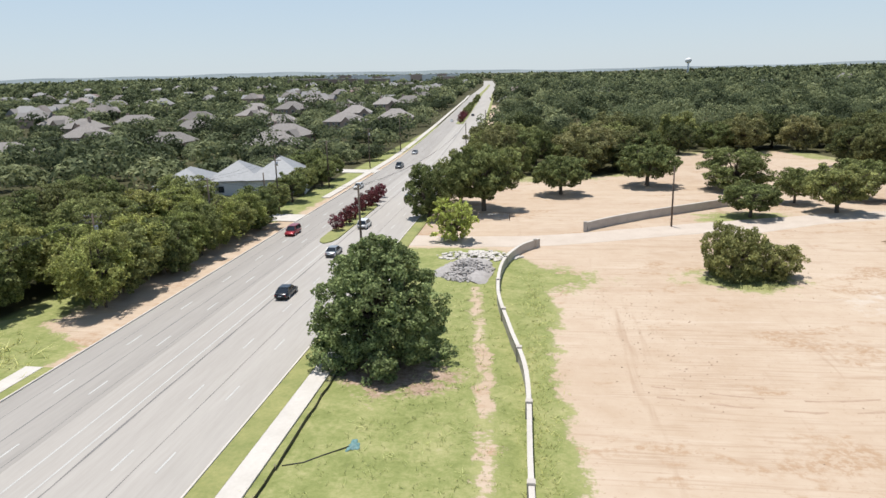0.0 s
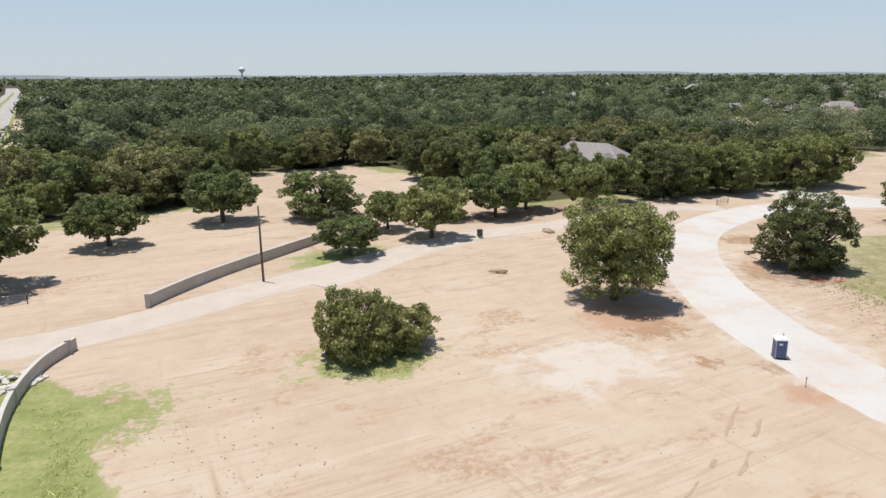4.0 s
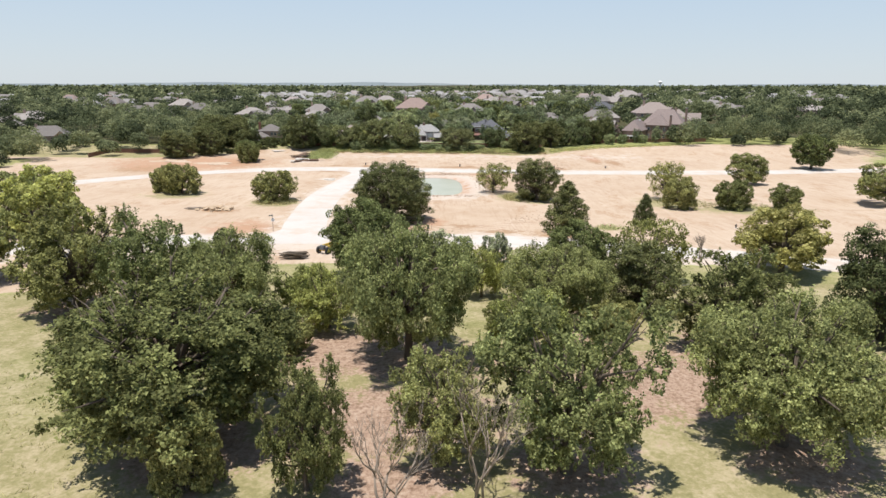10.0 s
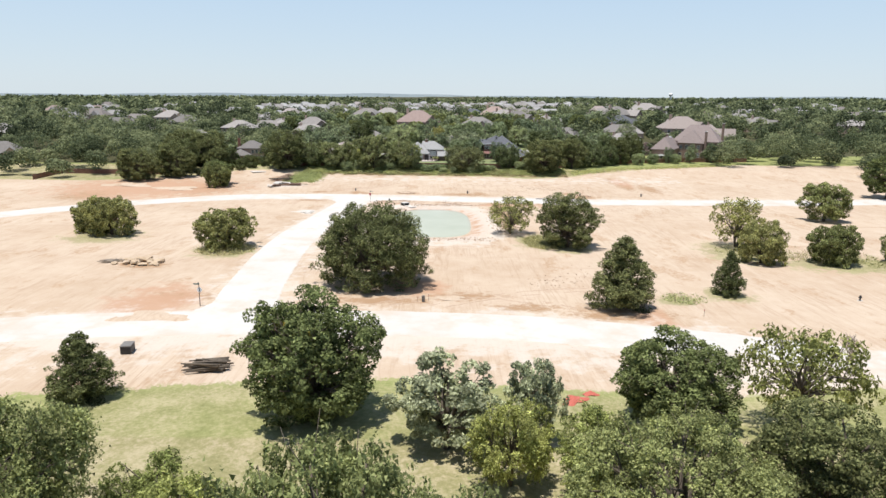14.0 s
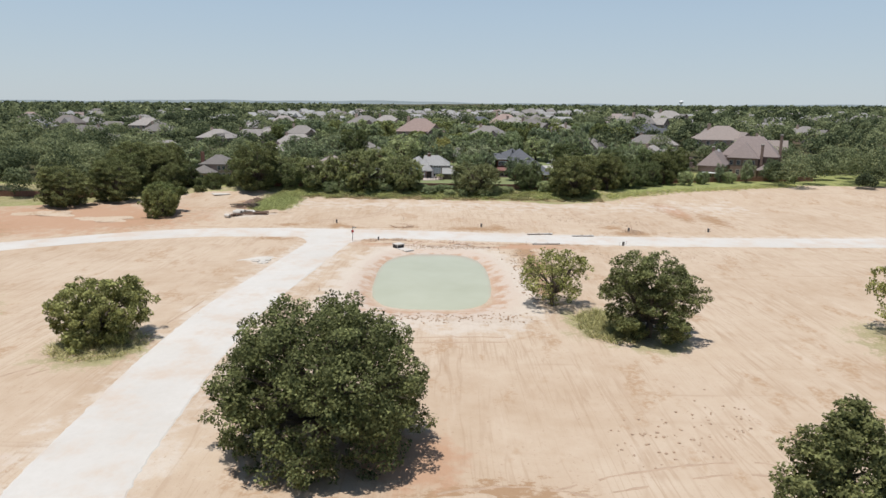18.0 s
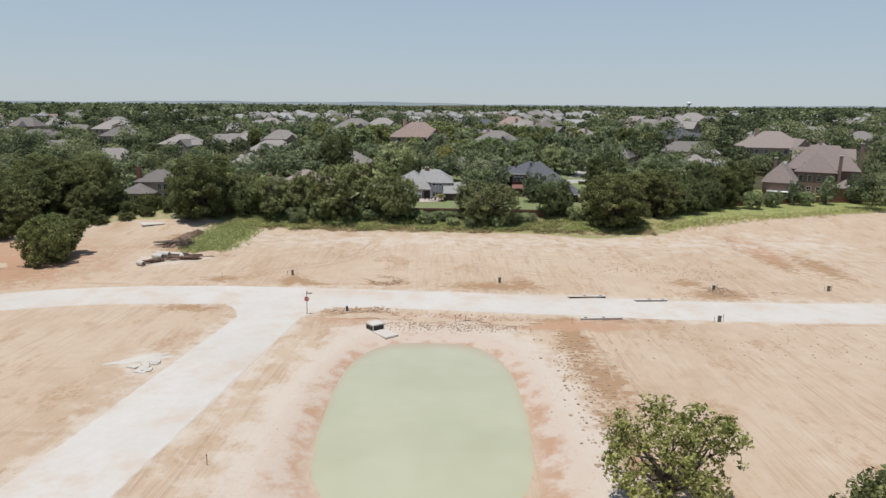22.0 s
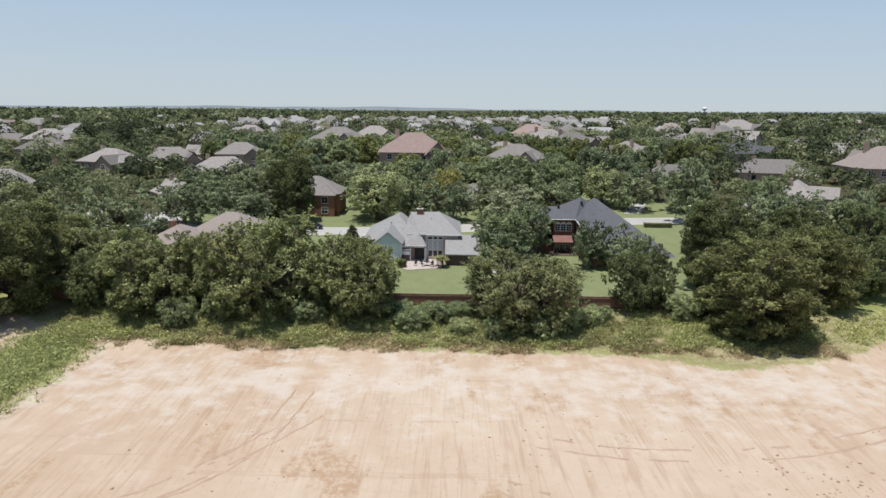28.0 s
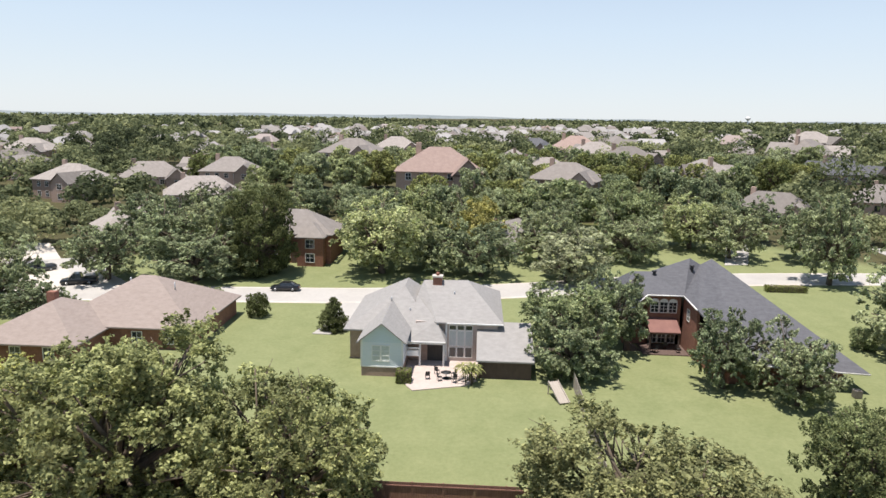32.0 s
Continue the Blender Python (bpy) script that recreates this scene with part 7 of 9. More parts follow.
def car(x, y, turn, material, label, style="sedan", z=None):
    """A road car that faces +y before it turns: lofted body, glazed cabin, wheels and lamps."""
    c = empty("car", x, y, gz(x, y) + 0.12 if z is None else z, turn, label=label, category="car")
    W, L, H = (0.91, 2.4, 1.45) if style == "sedan" else ((0.96, 2.35, 1.7) if style == "suv" else (1.0, 2.85, 1.9))
    # body sections along the length: y, half width, bottom, top
    deck = 0.95 if style != "pickup" else 1.1
    prof = [(-L, 0.80, 0.42, 0.75), (-L + 0.12, 0.95, 0.30, deck - 0.05), (-L * 0.55, 1.0, 0.24, deck), (0.2, 1.0, 0.22, deck - 0.02), (L * 0.5, 1.0, 0.24, deck - 0.06), (L - 0.25, 0.94, 0.28, deck - 0.22), (L, 0.78, 0.40, 0.58)]

    def loft(rows, close=True):
        vs, fs = [], []
        for q, w, b, t in rows:
            w *= W
            vs += [(-w * 0.96, q, b), (-w, q, (b + t) / 2), (-w * 0.93, q, t - 0.05), (-w * 0.8, q, t), (w * 0.8, q, t), (w * 0.93, q, t - 0.05), (w, q, (b + t) / 2), (w * 0.96, q, b)]
        for k in range(len(rows) - 1):
            for s in range(8):
                i, j = 8 * k + s, 8 * k + (s + 1) % 8
                fs.append((i, j, j + 8, i + 8))
        fs += [tuple(reversed(range(8))), tuple(8 * (len(rows) - 1) + s for s in range(8))]
        return vs, fs

    obj("body", *loft(prof), material, c, True)
    if style == "pickup":
        ya, yb, yc, yd = -0.55, -0.35, 0.75, 1.35
    elif style == "suv":
        ya, yb, yc, yd = -L + 0.12, -L + 0.45, 0.55, 1.25
    else:
        ya, yb, yc, yd = -1.75, -1.0, 0.45, 1.2
    w0, w1 = W * 0.92, W * 0.74
    vs = [(-w0, ya, deck - 0.03), (w0, ya, deck - 0.03), (w0, yd, deck - 0.05), (-w0, yd, deck - 0.05), (-w1, yb, H - 0.06), (w1, yb, H - 0.06), (w1, yc, H - 0.06), (-w1, yc, H - 0.06)]
    obj("glasshouse", vs, [(0, 1, 5, 4), (1, 2, 6, 5), (2, 3, 7, 6), (3, 0, 4, 7), (4, 5, 6, 7), (3, 2, 1, 0)], M_GLASS, c)
    box("roof_panel", -w1 - 0.02, w1 + 0.02, yb - 0.03, yc + 0.03, H - 0.07, H, material, c, 0.03)
    for s in (-1, 1):
        rod("pillar", [(s * w0, ya, deck - 0.03), (s * (w1 + 0.01), yb, H - 0.05)], 0.045, material, c, 5)
        rod("pillar", [(s * w0, yd, deck - 0.05), (s * (w1 + 0.01), yc, H - 0.05)], 0.04, material, c, 5)
        m = (ya + yd) / 2 - 0.05
        rod("pillar", [(s * w0 * 1.005, m, deck - 0.03), (s * (w1 + 0.01), (yb + yc) / 2, H - 0.05)], 0.035, M_BLACK, c, 5)
        box("tail_lamp", min(s * W * 0.5, s * W * 0.86), max(s * W * 0.5, s * W * 0.86), -L + 0.0, -L + 0.1, 0.62, 0.78, M_LAMP, c, 0.02)
        box("head_lamp", min(s * W * 0.5, s * W * 0.84), max(s * W * 0.5, s * W * 0.84), L - 0.16, L - 0.05, 0.5, 0.62, M_HEAD, c, 0.02)
        box("mirror", min(s * W * 0.98, s * W * 1.14), max(s * W * 0.98, s * W * 1.14), yd - 0.45, yd - 0.3, deck, deck + 0.14, material, c, 0.03)
        for q in (-L * 0.58, L * 0.62):
            ty = rod("tyre", [(s * (W - 0.2), q, 0.33), (s * (W + 0.01), q, 0.33)], 0.33, M_RUBBER, c, 18)
            rod("rim", [(s * (W - 0.02), q, 0.33), (s * (W + 0.02), q, 0.33)], 0.21, M_RIM, ty, 12)
    if style == "pickup":
        box("bed_liner", -W * 0.8, W * 0.8, -L + 0.15, -0.7, deck - 0.03, deck + 0.02, M_BLACK, c)
    box("bumper", -W * 0.8, W * 0.8, -L - 0.05, -L + 0.08, 0.38, 0.52, M_BLACK, c, 0.03)
    box("number_plate", -0.2, 0.2, -L - 0.06, -L - 0.04, 0.6, 0.7, M_WHITE, c)
    return c


P_BLACK, P_SILVER, P_RED, P_WHITE, P_BLUE, P_GREY = (paint("black_paint", (0.012, 0.013, 0.016)), paint("silver_paint", (0.38, 0.39, 0.40), 0.6), paint("red_paint", (0.30, 0.015, 0.02)),
                                                     paint("white_car_paint", (0.7, 0.7, 0.69), 0.0), paint("blue_paint", (0.05, 0.12, 0.24)), paint("dark_grey_paint", (0.06, 0.065, 0.07), 0.5))
ROAD_Z = 3.52
car(-34.0, 85.0, 0, P_BLACK, "black sedan driving on the arterial road", z=ROAD_Z)
car(-33.9, 106.7, 0, P_SILVER, "silver sedan driving on the arterial road", z=ROAD_Z)
car(-34.0, 127.5, 0, P_WHITE, "white hatchback driving beside the median", "suv", ROAD_Z)
car(-46.2, 121.2, 180, P_RED, "red estate car driving towards the junction", "suv", ROAD_Z)
car(-44.5, 213.3, 180, P_GREY, "dark pickup truck on the far lanes", "pickup", ROAD_Z)
car(-46.6, 252, 180, P_SILVER, "small silver car far along the road", z=ROAD_Z)
car(-30.4, 155.4, 0, P_GREY, "dark grey car passing the oak trees", "suv", ROAD_Z)
car(-47.4, 174, 180, P_WHITE, "white sedan in the outer lane", z=ROAD_Z)
car(-31.5, 196, 0, P_BLACK, "dark van far along the road", "suv", ROAD_Z)
car(-54.5, 420, 180, P_WHITE, "distant white car on the road", z=ROAD_Z)
car(-46.5, 470, 0, P_GREY, "distant dark car on the road", "suv", ROAD_Z)
car(452.2, 71.4, 4, P_BLACK, "black sedan parked on the residential street")
car(459.0, 118.0, 60, P_GREY, "dark pickup parked in the turning circle", "pickup")
car(452.0, 106.5, 20, P_BLACK, "black pickup parked below trees", "pickup")
car(431.5, 101.0, 80, P_BLUE, "blue car parked beside the brown-roofed house")


# ---------- poles, wires, signs ----------
def utility_pole(x, y, h, arms=(0.4,), turn=0, can=False, label="tall dark timber utility pole with crossarm"):
    p = empty("utility_pole", x, y, gz(x, y), turn, label=label, category="pole")
    rod("pole", [(0, 0, -0.4), (0, 0, h * 0.5), (0, 0, h)], [0.19, 0.16, 0.12], M_POLE, p, 10)
    for d in arms:
        a = box("crossarm", -1.25, 1.25, -0.06, 0.06, h - d - 0.06, h - d + 0.06, M_POLE, p, 0.01)
        for u in (-1.1, -0.5, 0.5, 1.1):
            rod("insulator", [(u, 0, h - d + 0.06), (u, 0, h - d + 0.26)], [0.05, 0.035], M_STEEL, a, 6)
    if can:
        rod("transformer", [(0.28, 0, h - 2.4), (0.28, 0, h - 1.5)], 0.24, M_STEEL, p, 12)
    return p


def wire(a, b, sag, r=0.018):
    pts = []
    for k in range(13):
        t = k / 12
        pts.append(tuple(a[i] + (b[i] - a[i]) * t - (sag * 4 * t * (1 - t) if i == 2 else 0) for i in range(3)))
    return tagged(rod("power_line", pts, r, M_BLACK, None, 4), "thin black overhead power line", "cable")


utility_pole(23.7, 129.6, 11.2, (), label="dark timber pole standing on bare soil")
utility_pole(-24.2, 88.5, 14.6, (0.3,), 90, label="tall timber pole beside the road")
for k, (x, y, h) in enumerate(((-56.5, 79, 12.5), (-56.4, 110, 12.5), (-56.4, 141, 12.8), (-56, 176, 12.5), (-54.5, 215, 12.5), (-54, 262, 12.5))):
    utility_pole(x, y, h, (0.4, 1.2) if k % 2 == 0 else (0.4,), 0, k % 2 == 0)
    if k:
        for u in (-1.1, 1.1):
            wire((px_ + u, py_, gz(px_, py_) + ph_ - 0.2), (x + u, y, gz(x, y) + h - 0.2), 0.8)
    px_, py_, ph_ = x, y, h
utility_pole(-57.8, 137.3, 9.5, (), label="shorter timber pole beside the pavement")
utility_pole(-24.3, 222, 13, (0.3,), 90)
utility_pole(-24.3, 300, 13, (0.3,), 90)
for u in (-1.1, 1.1):
    wire((-24.2, 88.5 + u, 17.7), (-24.3, 222 + u, 16.1), 2.2)
    wire((-24.2, 88.5 + u, 17.7), (-56.4, 110 + u, 15.6), 0.6)
    wire((-56.5, 79 + u, 15.6), (-58, 20 + u, 15.4), 1.0)


def stop_sign(x, y, turn):
    s = empty("street_sign", x, y, gz(x, y), turn, label="red octagonal stop sign with street name blades", category="sign")
    rod("post", [(0, 0, -0.3), (0, 0, 3.6)], 0.05, M_BLACK, s, 8)
    v = [(-0.03 if k < 8 else -0.055, 0.42 * math.cos(math.pi / 8 + math.pi / 4 * k), 2.5 + 0.42 * math.sin(math.pi / 8 + math.pi / 4 * k)) for k in range(16)]
    f = [tuple(range(8)), tuple(reversed(range(8, 16)))] + [(k, (k + 1) % 8, 8 + (k + 1) % 8, 8 + k) for k in range(8)]
    back = obj("plate_border", [(a - 0.03, b * 1.0, c) for a, b, c in v], f, M_WHITE, s)
    obj("plate", [(a - 0.038, b * 0.9, 2.5 + (c - 2.5) * 0.9) for a, b, c in v], f, M_SIGNRED, s)
    cu = bpy.data.curves.new("letters", "FONT")
    cu.body, cu.size, cu.align_x, cu.align_y, cu.extrude = "STOP", 0.3, "CENTER", "CENTER", 0.003
    t = new("letters", cu)
    t.data.materials.append(M_WHITE)
    t.parent = s
    t.matrix_basis = Matrix.Translation((-0.105, 0, 2.5)) @ pose(0, 0, 0, 90, 0, -90)
    b1 = box("name_blade", -0.02, 0.02, 0.05, -0.85, 3.28, 3.48, M_SIGNGREEN, s)
    box("name_bar", -0.028, -0.021, -0.15, -0.7, 3.35, 3.41, M_WHITE, b1)
    box("name_blade", 0.05, 0.5, -0.02, 0.02, 3.5, 3.68, M_SIGNGREEN, s)
    return s


M_SIGNRED = paint("sign_red", (0.42, 0.02, 0.025), 0)
M_SIGNGREEN = surface("sign_green", (0.10, 0.15, 0.13), (0.16, 0.2, 0.18), 2.0, 0.5)
stop_sign(309.3, 60.4, 0)
back = stop_sign(192.3, 74.4, 170)
tagged(back, "street sign seen from behind on dark post")


def hydrant(x, y):
    h = empty("fire_hydrant", x, y, gz(x, y), label="fire hydrant wrapped in black plastic", category="hydrant", group="site hydrants")
    rod("barrel", [(0, 0, -0.1), (0, 0, 0.08), (0, 0, 0.1), (0, 0, 0.62), (0, 0, 0.66), (0, 0, 0.80), (0, 0, 0.92)], [0.2, 0.2, 0.13, 0.13, 0.18, 0.16, 0.03], M_BLACK, h, 12)
    rod("nozzle", [(0, -0.26, 0.5), (0, 0.26, 0.5)], 0.07, M_BLACK, h, 8)
    rod("nozzle", [(-0.24, 0, 0.48), (0, 0, 0.48)], 0.09, M_BLACK, h, 8)
    rod("collar", [(0, 0, -0.1), (0, 0, 0.03)], 0.45, M_WALK, h, 14)


hydrant(193.1, 58.9)
hydrant(311.2, 54.5)
hydrant(199, -28)


def stake(x, y, h=1.1, group="survey stakes"):
    s = empty("survey_stake", x, y, gz(x, y), 20 * math.sin(x), label="thin pale wooden survey stake", category="stake", group=group)
    box("stick", -0.03, 0.03, -0.02, 0.02, -0.2, h, M_FENCE2, s)
    box("ribbon", -0.045, 0.045, -0.035, 0.035, h - 0.22, h - 0.1, M_SIGNRED, s)


def pedestal(x, y, tall=0.9):
    p = empty("utility_pedestal", x, y, gz(x, y), 10, label="small grey-brown utility pedestal on soil", category="utility box", group="utility pedestals")
    box("housing", -0.2, 0.2, -0.22, 0.22, -0.1, tall, M_PED, p, 0.03)
    box("lid", -0.23, 0.23, -0.25, 0.25, tall, tall + 0.07, M_PED, p, 0.02)


M_PED = surface("grey_brown_plastic", (0.12, 0.11, 0.10), (0.2, 0.185, 0.165), 3, 0.7)
for x, y in ((329.8, 29), (333, 67.7), (326.2, -9), (195.8, 41.4), (308.2, -3), (327, -30)):
    pedestal(x, y)
    stake(x + 0.5, y - 0.8)
    stake(x - 0.3, y + 0.9, 0.9)
for x, y in ((330, 80), (306.2, 37.5), (306.6, 36.8), (306.0, 36.0), (306, 20), (189.5, 0.5), (197, 2.2), (196.2, 1.2), (230, 60.5), (262, 60), (338, 50), (57.5, 58), (59.5, 52.5), (61.5, 70.2)):
    stake(x, y)


def wheel_ruts(line, seed, gauge=2.1, wide=0.34):
    """Two broken ridges of soil pushed up by wheels."""
    q = random.Random(seed)
    pts = catmull(line, 14)
    vs, fs = [], []
    for side in (-0.5, 0.5):
        run = []
        for k in range(len(pts) - 1):
            d = pts[k + 1] - pts[k]
            d = d / np.hypot(*d)
            nrm = np.array([-d[1], d[0]])
            c = pts[k] + nrm * (side * gauge + q.uniform(-0.12, 0.12))
            w = wide * q.uniform(0.3, 1.0)
            if q.random() < 0.16:
                run = []
                continue
            i = len(vs)
            for o, up in ((-w, -0.03), (-w * 0.2, 0.05 * q.uniform(0.5, 1.5)), (w * 0.3, 0.04), (w, -0.03)):
                p = c + nrm * o
                vs.append((p[0], p[1], gz(p[0], p[1]) + up))
            if run:
                fs += [(run[-1] + e, i + e, i + e + 1, run[-1] + e + 1) for e in range(3)]
            run.append(i)
    tagged(obj("tyre_ruts", vs, fs, M_CLOD, None, True), "broken brown tyre ruts in soft soil", "ruts", kind="stuff")


# ---------- on the building site ----------
def portable_toilet(x, y, turn):
    t = empty("portable_toilet", x, y, gz(x, y), turn, label="blue portable toilet with a white roof", category="portable toilet")
    b = paint("blue_plastic", (0.022, 0.055, 0.20), 0)
    box("skid", -0.62, 0.62, -0.62, 0.62, 0.0, 0.12, M_BLACK, t, 0.02)
    for nm, a in (("side_wall", (-0.57, -0.52, -0.57, 0.57)), ("side_wall", (0.52, 0.57, -0.57, 0.57)), ("back_wall", (-0.52, 0.52, 0.52, 0.57))):
        box(nm, a[0], a[1], a[2], a[3], 0.12, 2.1, b, t, 0.015)
    for s in (-0.575, 0.575):
        for k in range(4):
            box("rib", min(s, s * 1.03), max(s, s * 1.03), -0.42 + k * 0.25, -0.36 + k * 0.25, 0.25, 1.8, b, t)
    d = box("door", -0.5, 0.5, -0.57, -0.52, 0.14, 2.06, b, t, 0.02)
    box("door_frame", -0.57, -0.5, -0.6, -0.5, 0.12, 2.1, M_STEEL, t)
    box("door_frame", 0.5, 0.57, -0.6, -0.5, 0.12, 2.1, M_STEEL, t)
    box("handle", 0.3, 0.42, -0.62, -0.57, 1.05, 1.12, M_BLACK, d)
    box("notice", -0.25, 0.1, -0.578, -0.571, 1.55, 1.75, M_WHITE, d)
    vs = [(-0.64, -0.64, 2.1), (0.64, -0.64, 2.1), (0.64, 0.64, 2.1), (-0.64, 0.64, 2.1), (-0.5, -0.5, 2.3), (0.5, -0.5, 2.3), (0.5, 0.5, 2.3), (-0.5, 0.5, 2.3)]
    obj("roof", vs, [(0, 1, 5, 4), (1, 2, 6, 5), (2, 3, 7, 6), (3, 0, 4, 7), (4, 5, 6, 7), (3, 2, 1, 0)], M_WHITE, t)
    rod("vent_pipe", [(0.35, 0.35, 2.2), (0.35, 0.35, 2.55)], 0.05, M_BLACK, t, 8)


portable_toilet(65.4, 76.2, -35)
M_GREENBOX = surface("green_cabinet_paint", (0.045, 0.085, 0.06), (0.075, 0.125, 0.09), 2.0, 0.6)
M_PALLET = surface("raw_pine", (0.42, 0.34, 0.25), (0.55, 0.46, 0.35), 3, 0.9)
M_VAULT = surface("beige_polymer", (0.46, 0.42, 0.35), (0.56, 0.52, 0.45), 2, 0.75)


def green_box():
    t = empty("transformer_box")
    p = box("pallet", -0.62, 0.62, -0.55, 0.55, 0.09, 0.14, M_PALLET, t)
    for y in (-0.48, 0, 0.48):
        box("skid_board", -0.62, 0.62, y - 0.05, y + 0.05, 0, 0.09, M_PALLET, p)
    obj("cabinet", [(-0.5, -0.5, 0.14), (0.1, -0.5, 0.14), (0.1, 0.5, 0.14), (-0.5, 0.5, 0.14), (-0.5, -0.5, 0.78), (0.1, -0.5, 0.95), (0.1, 0.5, 0.95), (-0.5, 0.5, 0.78)], [(3, 2, 1, 0), (0, 1, 5, 4), (1, 2, 6, 5), (2, 3, 7, 6), (3, 0, 4, 7), (4, 5, 6, 7)], M_GREENBOX, t)
    box("tank", 0.104, 0.6, -0.46, 0.46, 0.14, 0.88, M_GREENBOX, t, 0.03)
    h = obj("hood", [(-0.56, -0.54, 0.74), (-0.56, 0.54, 0.74), (0.12, 0.54, 0.96), (0.12, -0.54, 0.96), (-0.56, -0.54, 0.8), (-0.56, 0.54, 0.8), (0.12, 0.54, 1.02), (0.12, -0.54, 1.02)], [(3, 2, 1, 0), (4, 5, 6, 7), (0, 1, 5, 4), (1, 2, 6, 5), (2, 3, 7, 6), (3, 0, 4, 7)], M_GREENBOX, t)
    box("latch", -0.53, -0.5, -0.06, 0.06, 0.5, 0.62, M_BLACK, h)
    box("label_plate", -0.512, -0.501, 0.15, 0.38, 0.45, 0.6, M_WHITE, t)
    return t


GB = green_box()
spots = [(74.1, 37.6, 4), (74.5, 35.9, 8), (74.9, 34.0, 5), (74.1, 32.3, 14), (79.4, 27.9, 5), (79.5, 26.8, 5), (79.7, 25.7, 5), (79.8, 24.6, 5), (77.6, 27.4, 6), (77.7, 26.3, 6), (77.9, 25.2, 6), (78.1, 24.1, 6), (75.8, 26.0, 8), (75.9, 24.9, 8)]
for k, (x, y, turn) in enumerate(spots):
    m = pose(x, y, gz(x, y), 0, 0, turn) @ Matrix.Diagonal((1.4, 0.86, 1.05, 1))
    if k:
        o = copy_thing(GB, m @ Matrix.Diagonal([1 / v for v in GB.scale] + [1]))
    else:
        o = GB
        o.matrix_basis = m
    tagged(o, "dark green steel transformer cabinet on a pallet", "transformer", "transformers stored on the soil")
for x, y, a, b, h in ((77.0, 30.2, 1.3, 1.6, 0.75), (76.9, 28.7, 0.9, 1.3, 0.6), (78.4, 31.6, 0.5, 1.0, 0.3)):
    v = empty("utility_vault", x, y, gz(x, y), 8, label="beige concrete utility vault box", category="utility box", group="vaults stored on the soil")
    box("shell", -a / 2, a / 2, -b / 2, b / 2, 0, h, M_VAULT, v, 0.05)
    box("lid", -a * 0.4, a * 0.4, -b * 0.4, b * 0.4, h, h + 0.05, M_VAULT, v, 0.02)
    box("hatch", -0.15, 0.2, -0.2, 0.2, h + 0.05, h + 0.07, M_BLACK, v)
for x, y in ((79.6, 30.4), (79.4, 29.3)):
    v = empty("utility_vault", x, y, gz(x, y), 8, label="small dark green utility box", category="utility box", group="vaults stored on the soil")
    box("shell", -0.45, 0.45, -0.4, 0.4, 0, 0.6, M_GREENBOX, v, 0.04)
    box("lid", -0.48, 0.48, -0.43, 0.43, 0.6, 0.68, M_GREENBOX, v, 0.02)


def crumple(name, x, y, w, d, h, material, label, category, seed, lift=0.0, turn=0):
    """A crumpled sheet or small heap with folds."""
    rng = np.random.default_rng(seed)
    n = 14
    vs, fs = [], []
    a, b = rng.uniform(0, 6, 4), rng.uniform(2, 5, 4)
    c, s = math.cos(radians(turn)), math.sin(radians(turn))
    for i in range(n):
        for j in range(n):
            u, v = 2 * i / (n - 1) - 1, 2 * j / (n - 1) - 1
            rr = math.sqrt(u * u + v * v)
            e = 1 + 0.25 * math.sin(a[0] + 3 * math.atan2(v, u)) + 0.12 * math.sin(a[1] + 7 * math.atan2(v, u))
            q, p = u * w * e / max(1, rr ** 0.6), v * d * e / max(1, rr ** 0.6)
            qx, qy = x + q * c - p * s, y + q * s + p * c
            hh = max(0.0, 1 - rr ** 2 * 0.75) * h * (0.6 + 0.4 * math.sin(a[2] + b[0] * u) * math.cos(a[3] + b[1] * v)) + rng.uniform(-0.1, 0.1) * h
            vs.append((qx, qy, gz(qx, qy) + lift + (hh if rr < 1.2 else -0.05)))
    for i in range(n - 1):
        for j in range(n - 1):
            fs.append((i * n + j, (i + 1) * n + j, (i + 1) * n + j + 1, i * n + j + 1))
    o = obj(name, vs, fs, material, None, True)
    return tagged(o, label, category)


M_REDNET = surface("red_plastic_mesh", (0.36, 0.06, 0.04), (0.50, 0.15, 0.10), 6, 0.7)
M_SAND = surface("yellow_sand", (0.46, 0.31, 0.15), (0.56, 0.40, 0.22), 3, 0.95, rel=0.6)
M_TARP = surface("teal_tarpaulin", (0.06, 0.14, 0.14), (0.16, 0.30, 0.29), 3, 0.6)
for k, (x, y, w, d, turn) in enumerate(((79.6, 56.8, 0.5, 1.3, 20), (84.7, 63.2, 0.6, 1.2, 50), (82.6, 26.2, 0.8, 1.2, 30), (94.5, 92.5, 0.7, 2.2, 10), (96.4, 90.6, 0.5, 1.2, 70), (84.2, 13.5, 0.5, 2.4, 80), (83.4, 17.6, 0.4, 1.6, 70), (86.2, 0.5, 0.5, 2.2, 90), (159.4, 25.2, 1.3, 2.2, 40), (161.0, 23.2, 0.8, 1.2, 10), (88.5, 70, 0.3, 2.4, 0))):
    crumple("plastic_netting", x, y, w * 0.7, d * 0.62, 0.25, M_REDNET, "crumpled bright red plastic barrier netting", "netting", 40 + k, 0.03, turn)
crumple("sand_mound", 76.2, 64.2, 1.0, 1.5, 0.35, M_SAND, "small heap of yellow sand", "sand heap", 60)
crumple("tarpaulin", -14.7, 48.0, 0.45, 0.8, 0.3, M_TARP, "crumpled teal tarpaulin on grass", "tarpaulin", 61, 0.03)
